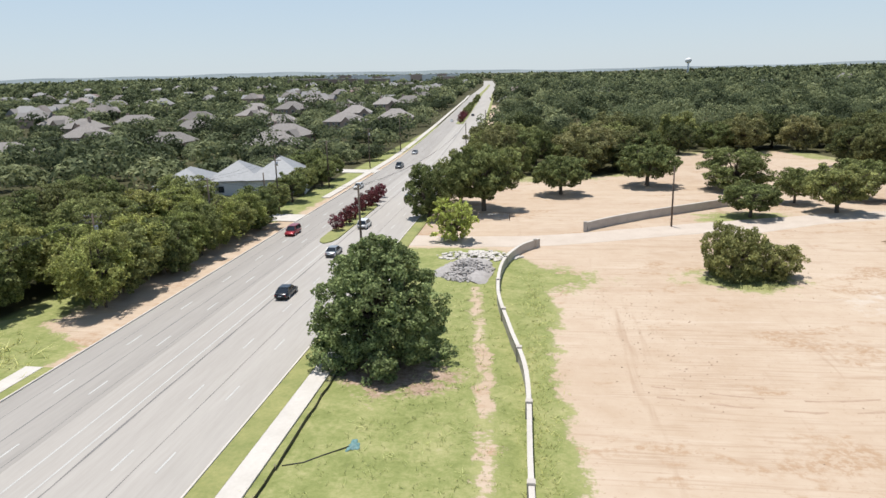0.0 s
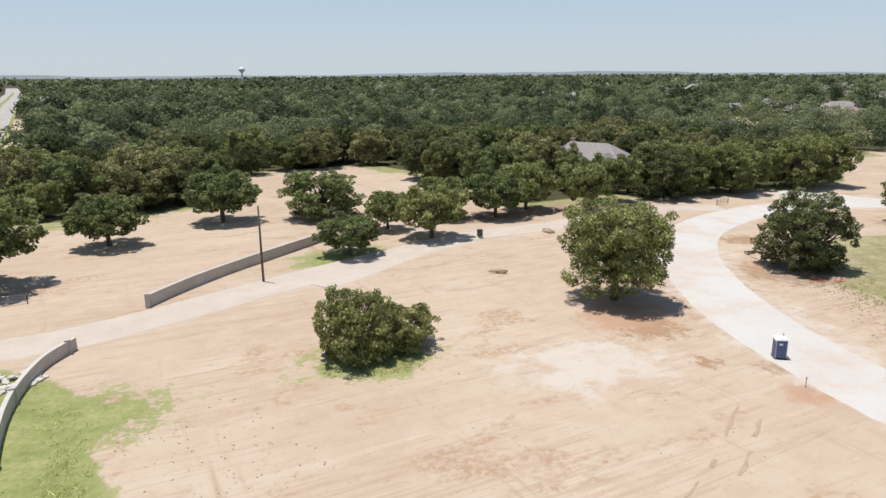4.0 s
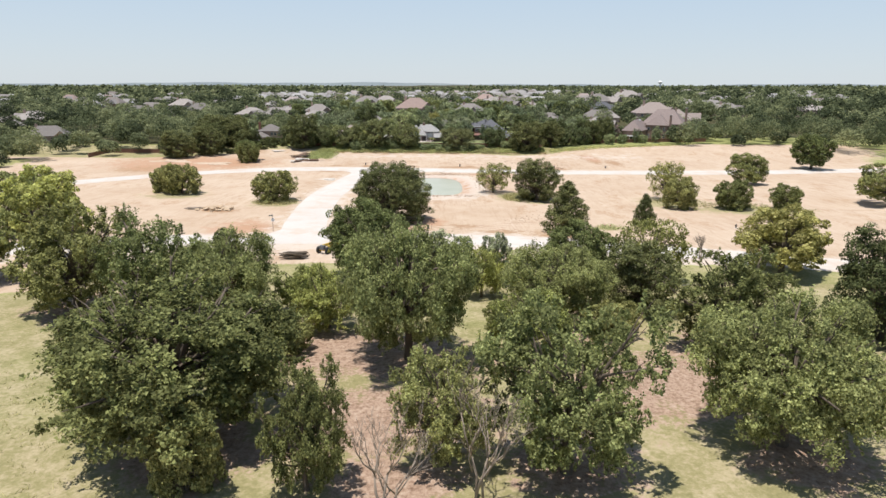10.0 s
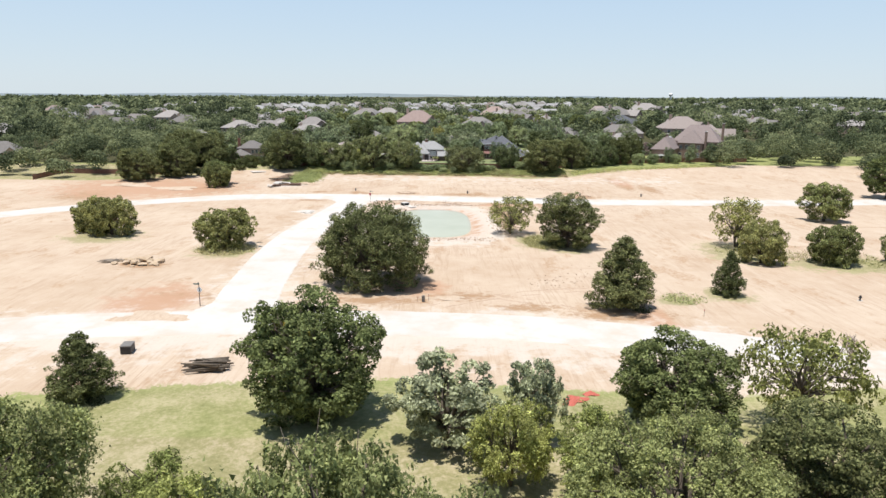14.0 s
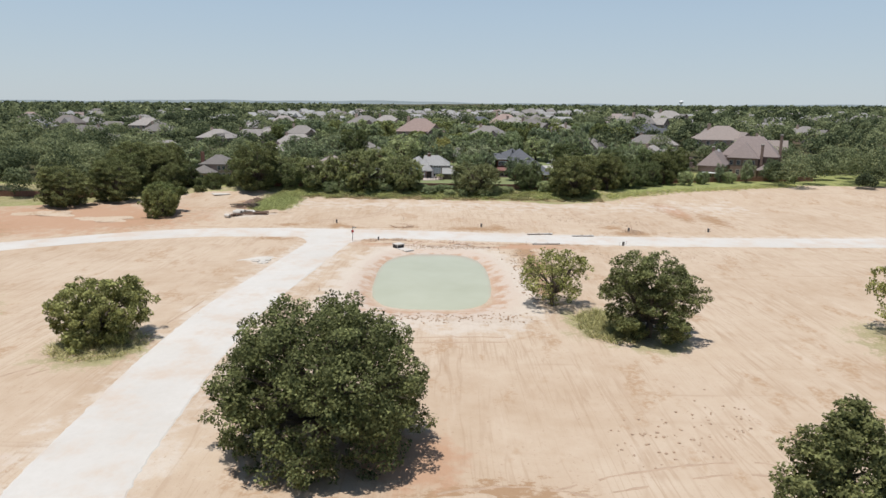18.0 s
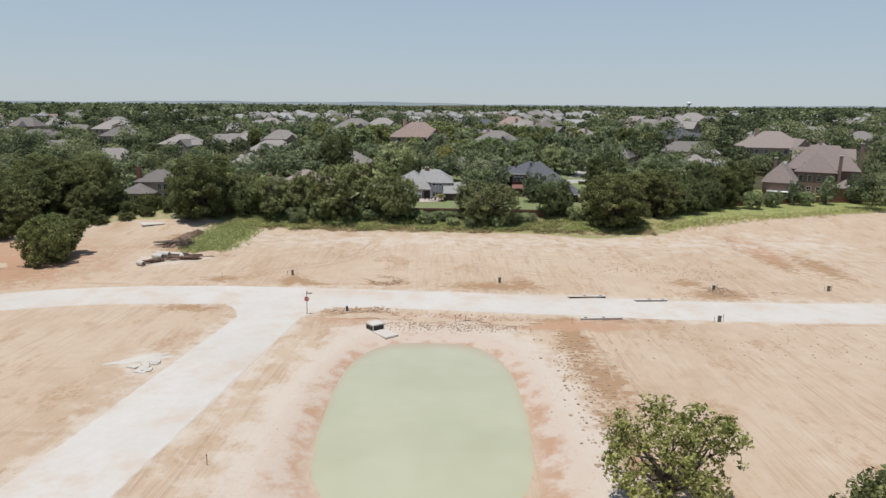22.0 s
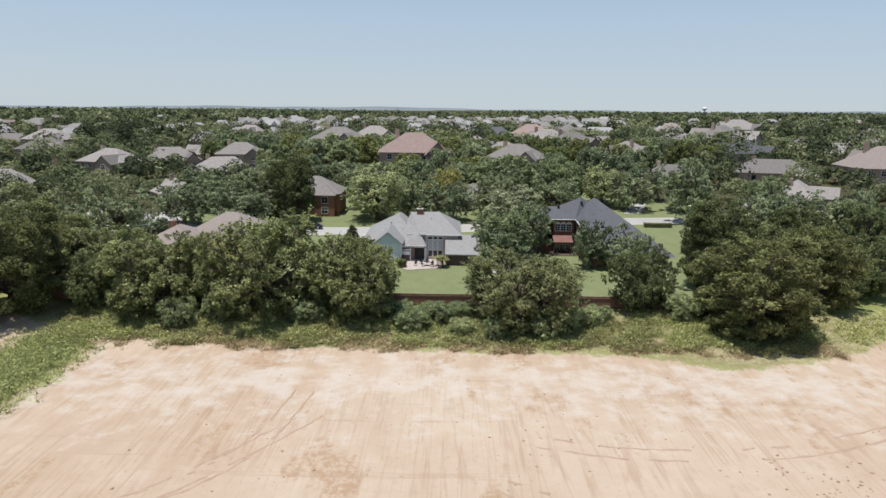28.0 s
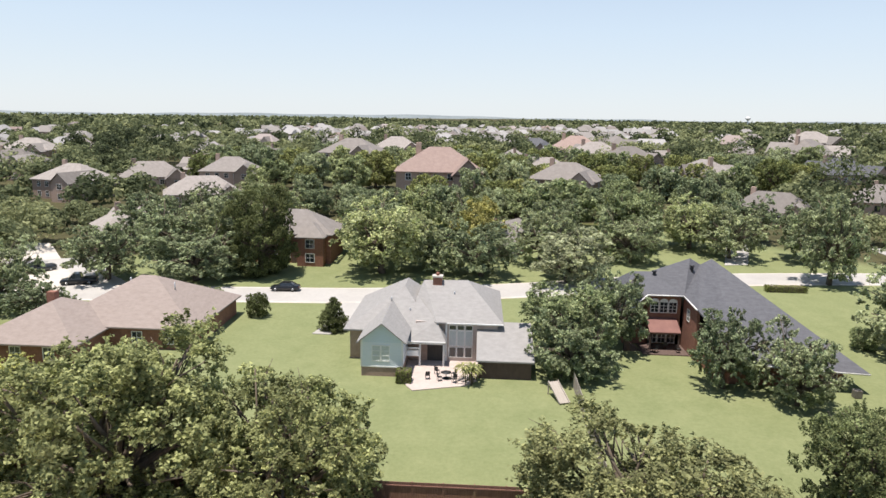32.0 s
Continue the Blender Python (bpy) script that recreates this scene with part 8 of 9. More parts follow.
for k, (x, y, w, d, h) in enumerate(((330.5, 50.5, 1.6, 3.0, 0.55), (326.8, -20, 2.0, 4.0, 0.7), (306.8, 41, 1.2, 4.5, 0.55), (308.6, 51, 1.4, 5, 0.6), (306, 29, 1.2, 4, 0.4), (349, 88, 2.2, 4.2, 0.9), (98, 105, 1.4, 2.6, 0.7), (198, 38, 1.2, 3.4, 0.35), (186.8, 79.5, 2.6, 5, 0.4), (334, 130, 4, 7, 0.7), (341, 150, 4, 8, 0.9))):
    crumple("soil_mound", x, y, w, d, h * 0.8, M_GROUND, "low heap of loose brown soil", "soil heap", 80 + k)


# rocks and rubble
def rocks(name, label, seed, n, where, size, material, squash=0.7):
    """Many irregular stones in one mesh."""
    rng = np.random.default_rng(seed)
    base = [(1, 1, 1), (-1, 1, 1), (-1, -1, 1), (1, -1, 1), (1, 1, -1), (-1, 1, -1), (-1, -1, -1), (1, -1, -1), (0, 0, 1.45), (1.4, 0, 0), (-1.4, 0, 0), (0, 1.4, 0), (0, -1.4, 0)]
    fc = [(0, 1, 8), (1, 2, 8), (2, 3, 8), (3, 0, 8), (0, 9, 4), (0, 3, 9), (3, 7, 9), (1, 10, 2), (1, 5, 10), (2, 10, 6), (0, 11, 1), (0, 4, 11), (1, 11, 5), (2, 12, 3), (2, 6, 12), (3, 12, 7), (4, 9, 7), (5, 6, 10), (4, 5, 11), (6, 7, 12), (4, 7, 6, 5)]
    B = np.array(base, float)
    vs, fs = [], []
    for k in range(n):
        x, y, up = where(rng)
        s = size * rng.uniform(0.45, 1.5)
        t = rng.uniform(0, 6.28)
        v = B * rng.uniform(0.7, 1.25, B.shape) * np.array((1, rng.uniform(0.6, 1), squash * rng.uniform(0.6, 1))) * s * 0.6
        v = np.stack([v[:, 0] * math.cos(t) - v[:, 1] * math.sin(t), v[:, 0] * math.sin(t) + v[:, 1] * math.cos(t), v[:, 2]], 1) + np.array((x, y, gz(x, y) + up + s * 0.15))
        fs += [tuple(i + len(vs) for i in f) for f in fc]
        vs += [tuple(q) for q in v]
    return tagged(obj(name, vs, fs, material), label, "stones", kind="stuff")


M_RUBBLE = surface("grey_rubble", (0.26, 0.235, 0.22), (0.44, 0.41, 0.385), 1.5, 0.95, rel=0.6, world_space=True)
M_ROCK = surface("tan_rock", (0.36, 0.25, 0.15), (0.54, 0.43, 0.31), 0.8, 0.95, rel=0.6, world_space=True)
M_CLOD = surface("brown_clods", (0.32, 0.22, 0.15), (0.46, 0.34, 0.245), 1.5, 0.95, rel=0.6, world_space=True)


def heap(x, y, rx, ry, h):
    def w(rng):
        r, t = rng.uniform() ** 0.6, rng.uniform(0, 6.28)
        return x + rx * r * math.cos(t), y + ry * r * math.sin(t), h * (1 - r) * rng.uniform(0.5, 1)
    return w


def along(x0, y0, x1, y1, wide):
    def w(rng):
        t = rng.uniform()
        return x0 + (x1 - x0) * t + rng.normal() * wide * 0.5, y0 + (y1 - y0) * t + rng.normal() * wide * 0.5, 0.0
    return w


rocks("rubble_heap", "heap of grey broken concrete and stones", 1, 1100, heap(-11.0, 98.5, 4.0, 5.8, 1.9), 0.30, M_RUBBLE)
crumple("rubble_mound", -11.0, 98.5, 3.9, 5.6, 1.3, M_RUBBLE, "mound of grey gravel below broken stones", "gravel heap", 97)
rocks("rubble_slabs", "pale broken slabs and boulders beside the wall", 2, 210, heap(-10, 107, 7, 3, 0.6), 0.42, M_WALK, 0.45)
rocks("rock_heap", "heap of orange-tan sandstone slabs", 3, 26, heap(220.5, 95.5, 3.4, 5.5, 0.5), 1.0, M_ROCK, 0.4)
rocks("bank_stones", "loose stones along the pond bank", 4, 520, along(258, 22.6, 301, 22.0, 3.6), 0.17, M_CLOD)
rocks("pond_edge_stones", "pale stones scattered round the pond", 5, 320, along(247.4, 57, 247.8, 28, 2.8), 0.16, M_CLOD)
rocks("inlet_rubble", "broken soil and stones beside the street", 6, 420, along(304, 47, 303.5, 28, 2.6), 0.15, M_CLOD)
rocks("edge_clods", "dark clods along the grass edge", 7, 420, along(84, 66, 82.5, 2, 4.5), 0.10, M_CLOD)
rocks("curve_clods", "dark clods along the road's bend", 8, 300, along(92, 92, 83, 62, 4.5), 0.11, M_CLOD)
rocks("field_clods", "brown clods scattered over bare soil", 9, 260, along(8, 92, 14, 62, 8), 0.08, M_CLOD)
rocks("field_clods", "brown clods scattered over graded soil", 10, 200, along(300, 10, 292, -25, 10), 0.12, M_CLOD)
for k, line in enumerate(([(333, 80), (340, 66), (348, 59), (358, 52.5)], [(334, 74), (343, 62), (352, 57), (364, 55)], [(371, -27), (356, -29), (341, -31), (326, -34)], [(369, -35), (352, -38), (336, -41)], [(304, 17), (292, 17.4), (276, 18.6), (262, 17.6)], [(191, 52), (197, 43), (199.5, 33), (196, 24), (190.5, 17)], [(193, 40), (200, 28), (204, 14), (201, 4)], [(303, 58), (306, 50), (306.5, 40), (305, 28)], [(352, 30), (350, 20), (351, 6), (356, -8)], [(344, 34), (337, 22), (334, 8)], [(10, 60), (24, 58), (40, 62), (54, 70)], [(346, 112), (352, 104), (358, 97)], [(330, 110), (340, 108), (352, 111)], [(72, 60), (77, 48), (78, 38), (80, 22)], [(222, 88), (240, 78), (262, 76)], [(225, 60), (236, 48), (238, 30)])):
    wheel_ruts(line, 30 + k)
rocks("torn_clods", "broken brown clods where soil was dug", 21, 150, heap(329.5, 49.8, 3.4, 3.0, 0.05), 0.22, M_CLOD)
rocks("torn_clods", "broken brown clods beside the hydrant", 22, 170, along(310.8, 57, 311.6, 48, 1.8), 0.2, M_CLOD)
rocks("torn_clods", "broken clods beside a small pedestal", 23, 120, heap(325.6, -10, 3.0, 3.0, 0.05), 0.2, M_CLOD)
rocks("torn_clods", "clods of disturbed soil across the graded slope", 24, 240, along(345, 9, 337, -15, 6), 0.14, M_CLOD)
rocks("bank_clods", "brown clods along the bank above the pond", 14, 320, along(310, 54, 307.5, 26, 2.6), 0.13, M_CLOD)
rocks("field_clods", "brown clods beside the solitary oak", 11, 90, along(206, 22, 216, 10, 5), 0.15, M_CLOD)
rocks("field_clods", "brown clods on the upper field", 12, 260, along(345, 60, 352, -60, 22), 0.12, M_CLOD)
rocks("field_clods", "brown clods on the broad soil pad", 13, 200, along(40, 60, 30, 120, 24), 0.07, M_CLOD)


def slab(name, x, y, w, d, t, turn, material, label, category, tilt=0.0, group=""):
    o = empty(name, x, y, gz(x, y), turn, label=label, category=category, group=group)
    bm = bmesh.new()
    add_box(bm, -w / 2, w / 2, -d / 2, d / 2, -0.04, t, 0.02, pose(0, 0, 0, tilt, tilt * 0.6, 0))
    part("piece", bm, material, o)
    return o


rnd = random.Random(9)
for k in range(9):
    slab("broken_slab", 285.6 + rnd.uniform(-1.8, 1.8), 75.8 + rnd.uniform(-1.2, 1.2), rnd.uniform(0.8, 1.8), rnd.uniform(0.6, 1.2), 0.16, rnd.uniform(0, 180), M_WALK, "broken pale concrete slab on the soil", "slab", rnd.uniform(-8, 8), "broken slabs")
crumple("lime_spill", 288.5, 77, 1.2, 3.4, 0.1, M_WALK, "spilled white lime powder on soil", "lime spill", 99, 0.02, 30)


def timber_stack(x, y, n, length, turn, seed, label, material, r=0.13):
    t = empty("timber_pile", x, y, gz(x, y), turn, label=label, category="timber pile")
    q = random.Random(seed)
    for k in range(n):
        a, z = q.uniform(-18, 18), 0.1 + 0.16 * (k // 5) + q.uniform(0, 0.1)
        c, s = math.cos(radians(a)), math.sin(radians(a))
        L, u, v = length * q.uniform(0.5, 1) / 2, q.uniform(-1, 1) * length * 0.2, q.uniform(-0.7, 0.7)
        rod("log", [(u - L * s, -L * c + v, z), (u + v * 0.1, v, z + q.uniform(0, 0.15)), (u + L * s, L * c + v, z + q.uniform(-0.05, 0.3))], [r * q.uniform(0.6, 1.2), r, r * 0.6], material, t, 6)


timber_stack(166.8, 65.0, 30, 4.6, 8, 3, "pile of felled brown branches and logs", M_BARK, 0.14)
timber_stack(221, 101, 10, 4.5, 40, 4, "few dead logs on bare soil", M_FENCE2, 0.12)
timber_stack(56.3, 117.7, 8, 2.6, 60, 5, "small scatter of broken timber on soil", M_ROCK, 0.1)
timber_stack(357.5, 100, 26, 6.5, 20, 6, "pile of cleared brush beside grass", M_BARK, 0.1)
timber_stack(355.5, 95.8, 40, 5.2, 70, 9, "tangled heap of dead brown brush", M_BARK, 0.07)
timber_stack(346.2, 94.6, 20, 6.0, 8, 10, "scrap timber and bent bars beside the pipes", M_BARK, 0.07)
M_BRUSH = surface("dead_brown_brush", (0.105, 0.062, 0.042), (0.25, 0.165, 0.12), 3.0, 0.95, rel=0.6)
rng_brush = random.Random(77)
for k, (bx, by, bw, bd, bh) in enumerate(((358.5, 99.2, 3.4, 2.4, 1.2), (364, 99.4, 3.2, 2.0, 1.3), (369.5, 99.8, 3.0, 1.8, 1.0))):
    crumple("brush_mound", bx, by, bw, bd, bh, M_BRUSH, "mound of dead brown brush and soil", "brush heap", 110 + k)
for k in range(9):
    bx, by = 357 + k * 1.9, 99.2 + rng_brush.uniform(-1.2, 1.2)
    timber_stack(bx, by, 16, 4.4, rng_brush.uniform(40, 140), 80 + k, "tangled heap of dead brown brush beside weeds", M_BRUSH, 0.1)
timber_stack(344.5, 92.6, 14, 7.5, 12, 91, "long grey-brown logs lying beside pipes", M_BRUSH, 0.17)
timber_stack(341.5, 97.2, 16, 4.5, 60, 92, "jumble of broken brown timber round the pipes", M_BRUSH, 0.15)
timber_stack(78.5, 136.4, 12, 2.4, 10, 7, "stacked pale pallet boards", M_PALLET, 0.1)
timber_stack(98.5, 106.5, 9, 3.0, 50, 8, "dark log heap beside the road", M_BARK, 0.2)


def pipe(x, y, L, r, turn, group="concrete pipes"):
    p = empty("concrete_pipe", x, y, gz(x, y) + r, turn, label="pale concrete drainage pipe lying on soil", category="pipe", group=group)
    n = 20
    vs, fs = [], []
    for q, rr in ((-L / 2, r), (L / 2, r), (L / 2, r * 0.8), (-L / 2, r * 0.8)):
        vs += [(q, rr * math.cos(6.28319 * k / n), rr * math.sin(6.28319 * k / n)) for k in range(n)]
    for s in range(4):
        fs += [(s * n + k, s * n + (k + 1) % n, ((s + 1) % 4) * n + (k + 1) % n, ((s + 1) % 4) * n + k) for k in range(n)]
    obj("barrel", vs, fs, M_WALK, p, False)
    rod("collar", [(L / 2 - 0.16, 0, r * 0.99), (L / 2 - 0.02, 0, r * 0.99)], 0.05, M_WALK, p, 6)


pipe(344.4, 97.6, 2.4, 0.55, 70)
pipe(346.4, 94.6, 2.4, 0.5, 85)
pipe(345.0, 93.0, 2.4, 0.45, 20)
pipe(346.0, 97.2, 2.6, 0.6, 88)
pipe(338.6, 98.6, 1.8, 0.5, 60)
for k in range(5):
    slab("form_panel", 346 + 0.5 * k, 92 + rnd.uniform(-2, 2), 0.4, 3.6, 0.1, rnd.uniform(-20, 20), M_FENCE2, "grey timber formwork board on soil", "board", 0, "formwork boards")


slab("pale_slab", 380.5, 113.6, 5.0, 5.4, 0.14, 30, M_WALK, "pale concrete slab on soil below trees", "slab")


def drain_inlet(x, y, turn):
    """A box inlet at the pond's edge, with its apron."""
    d = empty("drain_inlet", x, y, gz(x, y), turn, label="square concrete drain inlet with dark opening and apron", category="drain")
    # solid black core paints the darkness within the open sides
    box("box", -0.9, 0.9, -0.9, 0.9, -0.3, 0.75, M_BLACK, d)
    for a, b in ((-0.95, -0.95), (-0.95, 0.83), (0.83, -0.95), (0.83, 0.83)):
        box("corner_post", a, a + 0.12, b, b + 0.12, -0.3, 0.8, M_WALK, d)
    box("cover", -1.05, 1.05, -1.05, 1.05, 0.8, 0.98, M_CONC, d, 0.03)
    box("apron", -4.4, -1.0, -1.1, 1.1, -0.85, 0.14, M_CONC, d, 0.03)


drain_inlet(302.2, 49.2, 38)


def curb_inlet(x, y, turn, L):
    c = empty("curb_inlet", x, y, gz(x, y) - 0.11, turn, label="concrete kerb inlet with a long dark slot", category="drain", group="kerb inlets")
    # solid black block stands in for the shade inside the slot
    box("slot_shade", -0.25, 0.0, -L / 2, L / 2, 0.02, 0.36, M_BLACK, c)
    box("top_slab", -0.2, 0.75, -L / 2 - 0.2, L / 2 + 0.2, 0.36, 0.43, M_CONC, c, 0.02)
    box("back_wall", 0.0, 0.7, -L / 2 - 0.1, L / 2 + 0.1, -0.2, 0.36, M_CONC, c)
    for u in (-L * 0.4, L * 0.05):
        rod("manhole_cover", [(0.35, u, 0.425), (0.35, u, 0.45)], 0.28, M_PED, c, 16)


curb_inlet(320.4, 14.8, 6, 6.2)
curb_inlet(318.9, 4.3, 4, 5.2)
curb_inlet(309.1, 15, 186, 6.2)


# tool box beside the brush pile
kit = empty("site_box", 172.5, 76.4, gz(172.5, 76.4), 8, label="dark steel site tool box on bare soil", category="tool box")
box("body", -0.9, 0.9, -0.6, 0.6, 0.08, 0.95, M_BLACK, kit, 0.03)
box("lid", -0.94, 0.94, -0.64, 0.64, 0.95, 1.08, M_PED, kit, 0.03)
for u in (-0.7, 0.5):
    box("skid", u, u + 0.2, -0.6, 0.6, 0.0, 0.08, M_FENCE2, kit)


# yellow motor grader
def grader(x, y, turn):
    g = empty("motor_grader", x, y, gz(x, y) + 0.05, turn, label="yellow construction grader with an enclosed cab", category="grader")
    yel = surface("yellow_machine_paint", (0.46, 0.30, 0.02), (0.62, 0.43, 0.045), 1.5, 0.5)
    box("engine_hood", -1.0, 1.0, -4.2, -1.4, 1.0, 2.2, yel, g, 0.12)
    for k in range(6):
        box("grille_slat", -1.03, -0.99, -3.9 + k * 0.4, -3.7 + k * 0.4, 1.2, 2.0, M_BLACK, g)
    box("radiator", -0.8, 0.8, -4.26, -4.18, 1.1, 2.0, M_BLACK, g, 0.02)
    cab = box("cab_floor", -0.9, 0.9, -1.3, 0.5, 1.0, 1.3, yel, g, 0.03)
    for a in (-0.88, 0.80):
        for b in (-1.28, 0.42):
            box("cab_post", a, a + 0.09, b, b + 0.09, 1.3, 3.0, yel, cab)
    box("cab_glass", -0.84, 0.84, -1.22, 0.45, 1.35, 2.95, M_GLASS, g)
    box("cab_roof", -1.0, 1.0, -1.45, 0.65, 2.98, 3.16, yel, g, 0.05)
    box("frame_beam", -0.18, 0.18, 0.5, 4.6, 1.25, 1.7, yel, g, 0.05)
    box("front_axle", -1.0, 1.0, 4.3, 4.6, 0.55, 0.8, yel, g, 0.04)
    box("nose", -0.5, 0.5, 4.3, 5.0, 0.8, 1.6, M_GREY, g, 0.06)
    rod("blade_circle", [(0, 2.0, 0.85), (0, 2.0, 1.0)], 0.75, yel, g, 20)
    obj("blade", [(-1.9, 1.3, 0.05), (1.9, 2.3, 0.05), (1.9, 2.1, 0.35), (-1.9, 1.1, 0.35), (1.9, 2.3, 0.65), (-1.9, 1.3, 0.65), (-1.9, 1.22, 0.05), (1.9, 2.22, 0.05), (1.9, 2.02, 0.35), (-1.9, 1.02, 0.35), (1.9, 2.22, 0.65), (-1.9, 1.22, 0.65)], [(0, 1, 2, 3), (3, 2, 4, 5), (9, 8, 7, 6), (11, 10, 8, 9), (0, 6, 7, 1), (5, 4, 10, 11)], M_STEEL, g)
    rod("exhaust", [(0.5, -2.2, 2.2), (0.5, -2.2, 3.4)], 0.08, M_BLACK, g, 8)
    rod("air_intake", [(-0.4, -2.0, 2.2), (-0.4, -2.0, 2.9)], [0.12, 0.16], M_BLACK, g, 10)
    for s in (-1, 1):
        for q in (-3.6, -1.9, 4.45):
            ty = rod("tyre", [(s * 0.75, q, 0.65), (s * 0.82, q, 0.65), (s * 1.13, q, 0.65), (s * 1.2, q, 0.65)], [0.55, 0.65, 0.65, 0.55], M_RUBBER, g, 20)
            rod("rim", [(s * 1.1, q, 0.65), (s * 1.22, q, 0.65)], 0.3, yel, ty, 12)
    return g


M_GREY = surface("grey_machine_paint", (0.10, 0.11, 0.12), (0.17, 0.18, 0.19), 2, 0.6)
grader(174.8, 58.4, 62)

# litter bin at the lane
bin_ = empty("litter_bin", 65, 138.6, gz(65, 138.6) + 0.2, label="dark green wheeled litter bin", category="bin")
box("body", -0.4, 0.4, -0.4, 0.4, 0.1, 1.3, M_GREENBOX, bin_, 0.05)
box("lid", -0.44, 0.44, -0.46, 0.44, 1.3, 1.4, M_BLACK, bin_, 0.03)

# ---------- walls beside the highway ----------
def block_wall(name, line, h, label, thick=0.34, pier=12.0, cap=True):
    pts = catmull(line, 10)
    w = empty(name, pts[0][0], pts[0][1], gz(*pts[0]), label=label, category="wall")
    off = w.matrix_basis.inverted()
    # courses of long blocks, a little uneven
    seg = [np.hypot(*(b - a)) for a, b in zip(pts, pts[1:])]
    s = np.concatenate([[0], np.cumsum(seg)])
    P = np.array(pts)
    at = lambda d: np.array((np.interp(d, s, P[:, 0]), np.interp(d, s, P[:, 1])))
    q = random.Random(4)
    L = 1.2
    n = int(s[-1] / L)
    bm = bmesh.new()
    add_box(bm, -0.5, 0.5, -0.5, 0.5, -0.5, 0.5)
    bmesh.ops.bevel(bm, geom=list(bm.edges), offset=0.02, segments=1, affect="EDGES")
    me = bpy.data.meshes.new("block")
    bm.to_mesh(me)
    bm.free()
    me.materials.append(M_BLOCK)
    courses = 3
    for k in range(n):
        for c in range(courses):
            a, b = at(k * L + (0.5 * L if c % 2 else 0)), at(min(s[-1], (k + 1) * L + (0.5 * L if c % 2 else 0)))
            d = b - a
            ln = np.hypot(*d)
            if ln < 0.3:
                continue
            m = (a + b) / 2
            o = new("block", me)
            o.parent = w
            hc = (h + 0.25) / courses
            z = gz(*m) - 0.25 + hc * (c + 0.5)
            o.matrix_basis = off @ pose(m[0], m[1], z, 0, 0, math.degrees(math.atan2(d[1], d[0]))) @ Matrix.Diagonal((ln - 0.012, thick * q.uniform(0.94, 1.04), hc - 0.01, 1))
    if cap:
        o = ribbon("coping", [np.array(p) for p in pts], thick * 0.62, -thick * 0.62, h + 0.1, 0.1, M_WALK)
        o.parent = w
        o.matrix_parent_inverse = off
    for k in range(int(s[-1] / pier) + 1):
        p = at(min(s[-1], k * pier))
        o = box("pier", p[0] - 0.3, p[0] + 0.3, p[1] - 0.3, p[1] + 0.3, gz(*p) - 0.3, gz(*p) + h + 0.28, M_BLOCK, w, 0.03)
        o.matrix_parent_inverse = off
    return w


block_wall("garden_wall", [(1.2, 6), (0.3, 25), (-0.6, 43), (-1.3, 60), (-3.4, 72), (-5.5, 85), (-5.7, 98.6), (-3.6, 108.4), (-0.4, 113.6)], 1.35, "curving pale block boundary wall with coping")
block_wall("garden_wall", [(7.8, 125.3), (14, 131.5), (22.2, 138.1), (38.9, 150)], 1.6, "straight grey-brown block wall", pier=60)


def silt_fence(pts, label):
    f = empty("silt_fence", *pts[0], gz(*pts[0]), label=label, category="silt fence")
    inv = f.matrix_basis.inverted()
    q = random.Random(3)
    for a, b in zip(pts, pts[1:]):
        L = math.hypot(b[0] - a[0], b[1] - a[1])
        n = max(1, int(L / 2))
        vs, fs = [], []
        for k in range(n + 1):
            t = k / n
            x, y = a[0] + (b[0] - a[0]) * t, a[1] + (b[1] - a[1]) * t
            z = gz(x, y)
            w = q.uniform(-0.1, 0.1)
            for dx, zz in ((0.0, -0.1), (w, 0.36 + q.uniform(-0.15, 0.05)), (w + 0.03, 0.36), (0.03, -0.1)):
                vs.append((x + dx, y, z + zz))
            st = rod("stake", [(x + 0.05, y, z - 0.2), (x + w, y, z + 0.55)], 0.025, M_FENCE2, f, 5)
            st.matrix_parent_inverse = inv
        for k in range(n):
            for s in range(4):
                i, j = 4 * k + s, 4 * k + (s + 1) % 4
                fs.append((i, i + 4, j + 4, j))
        o = obj("fabric", vs, fs, M_BLACK, f)
        o.matrix_parent_inverse = inv


silt_fence([(-20.1, 20), (-19.7, 44), (-20.0, 62), (-20.0, 84)], "sagging black silt fence beside the pavement")
fallen = empty("fallen_rope", -19.4, 44.6, gz(-19.4, 44.6), label="thin black cord lying on the grass", category="cord")
rod("cord", [(0, 0, 0.04), (1.5, 0.6, 0.05), (2.6, 1.7, 0.04), (4.4, 3.2, 0.08)], 0.045, M_BLACK, fallen, 5)


# metal farm gate below the big oak
def farm_gate(x, y, turn, L=4.0, n=5):
    g = empty("farm_gate", x, y, gz(x, y), turn, label="grey tubular steel farm gate", category="gate")
    for k in range(n):
        rod("rail", [(0, 0, 0.3 + k * 0.24), (L, 0, 0.3 + k * 0.24)], 0.03, M_STEEL, g, 6)
    for u in (0, L / 3, 2 * L / 3, L):
        rod("upright", [(u, 0, 0.25), (u, 0, 1.32)], 0.035, M_STEEL, g, 6)
    for u in (-0.15, L + 0.15):
        rod("gate_post", [(u, 0, -0.3), (u, 0, 1.6)], 0.08, M_POLE, g, 8)


farm_gate(-12.5, 135.0, -3, 6.0)
farm_gate(130, 143, 10, 4.2)


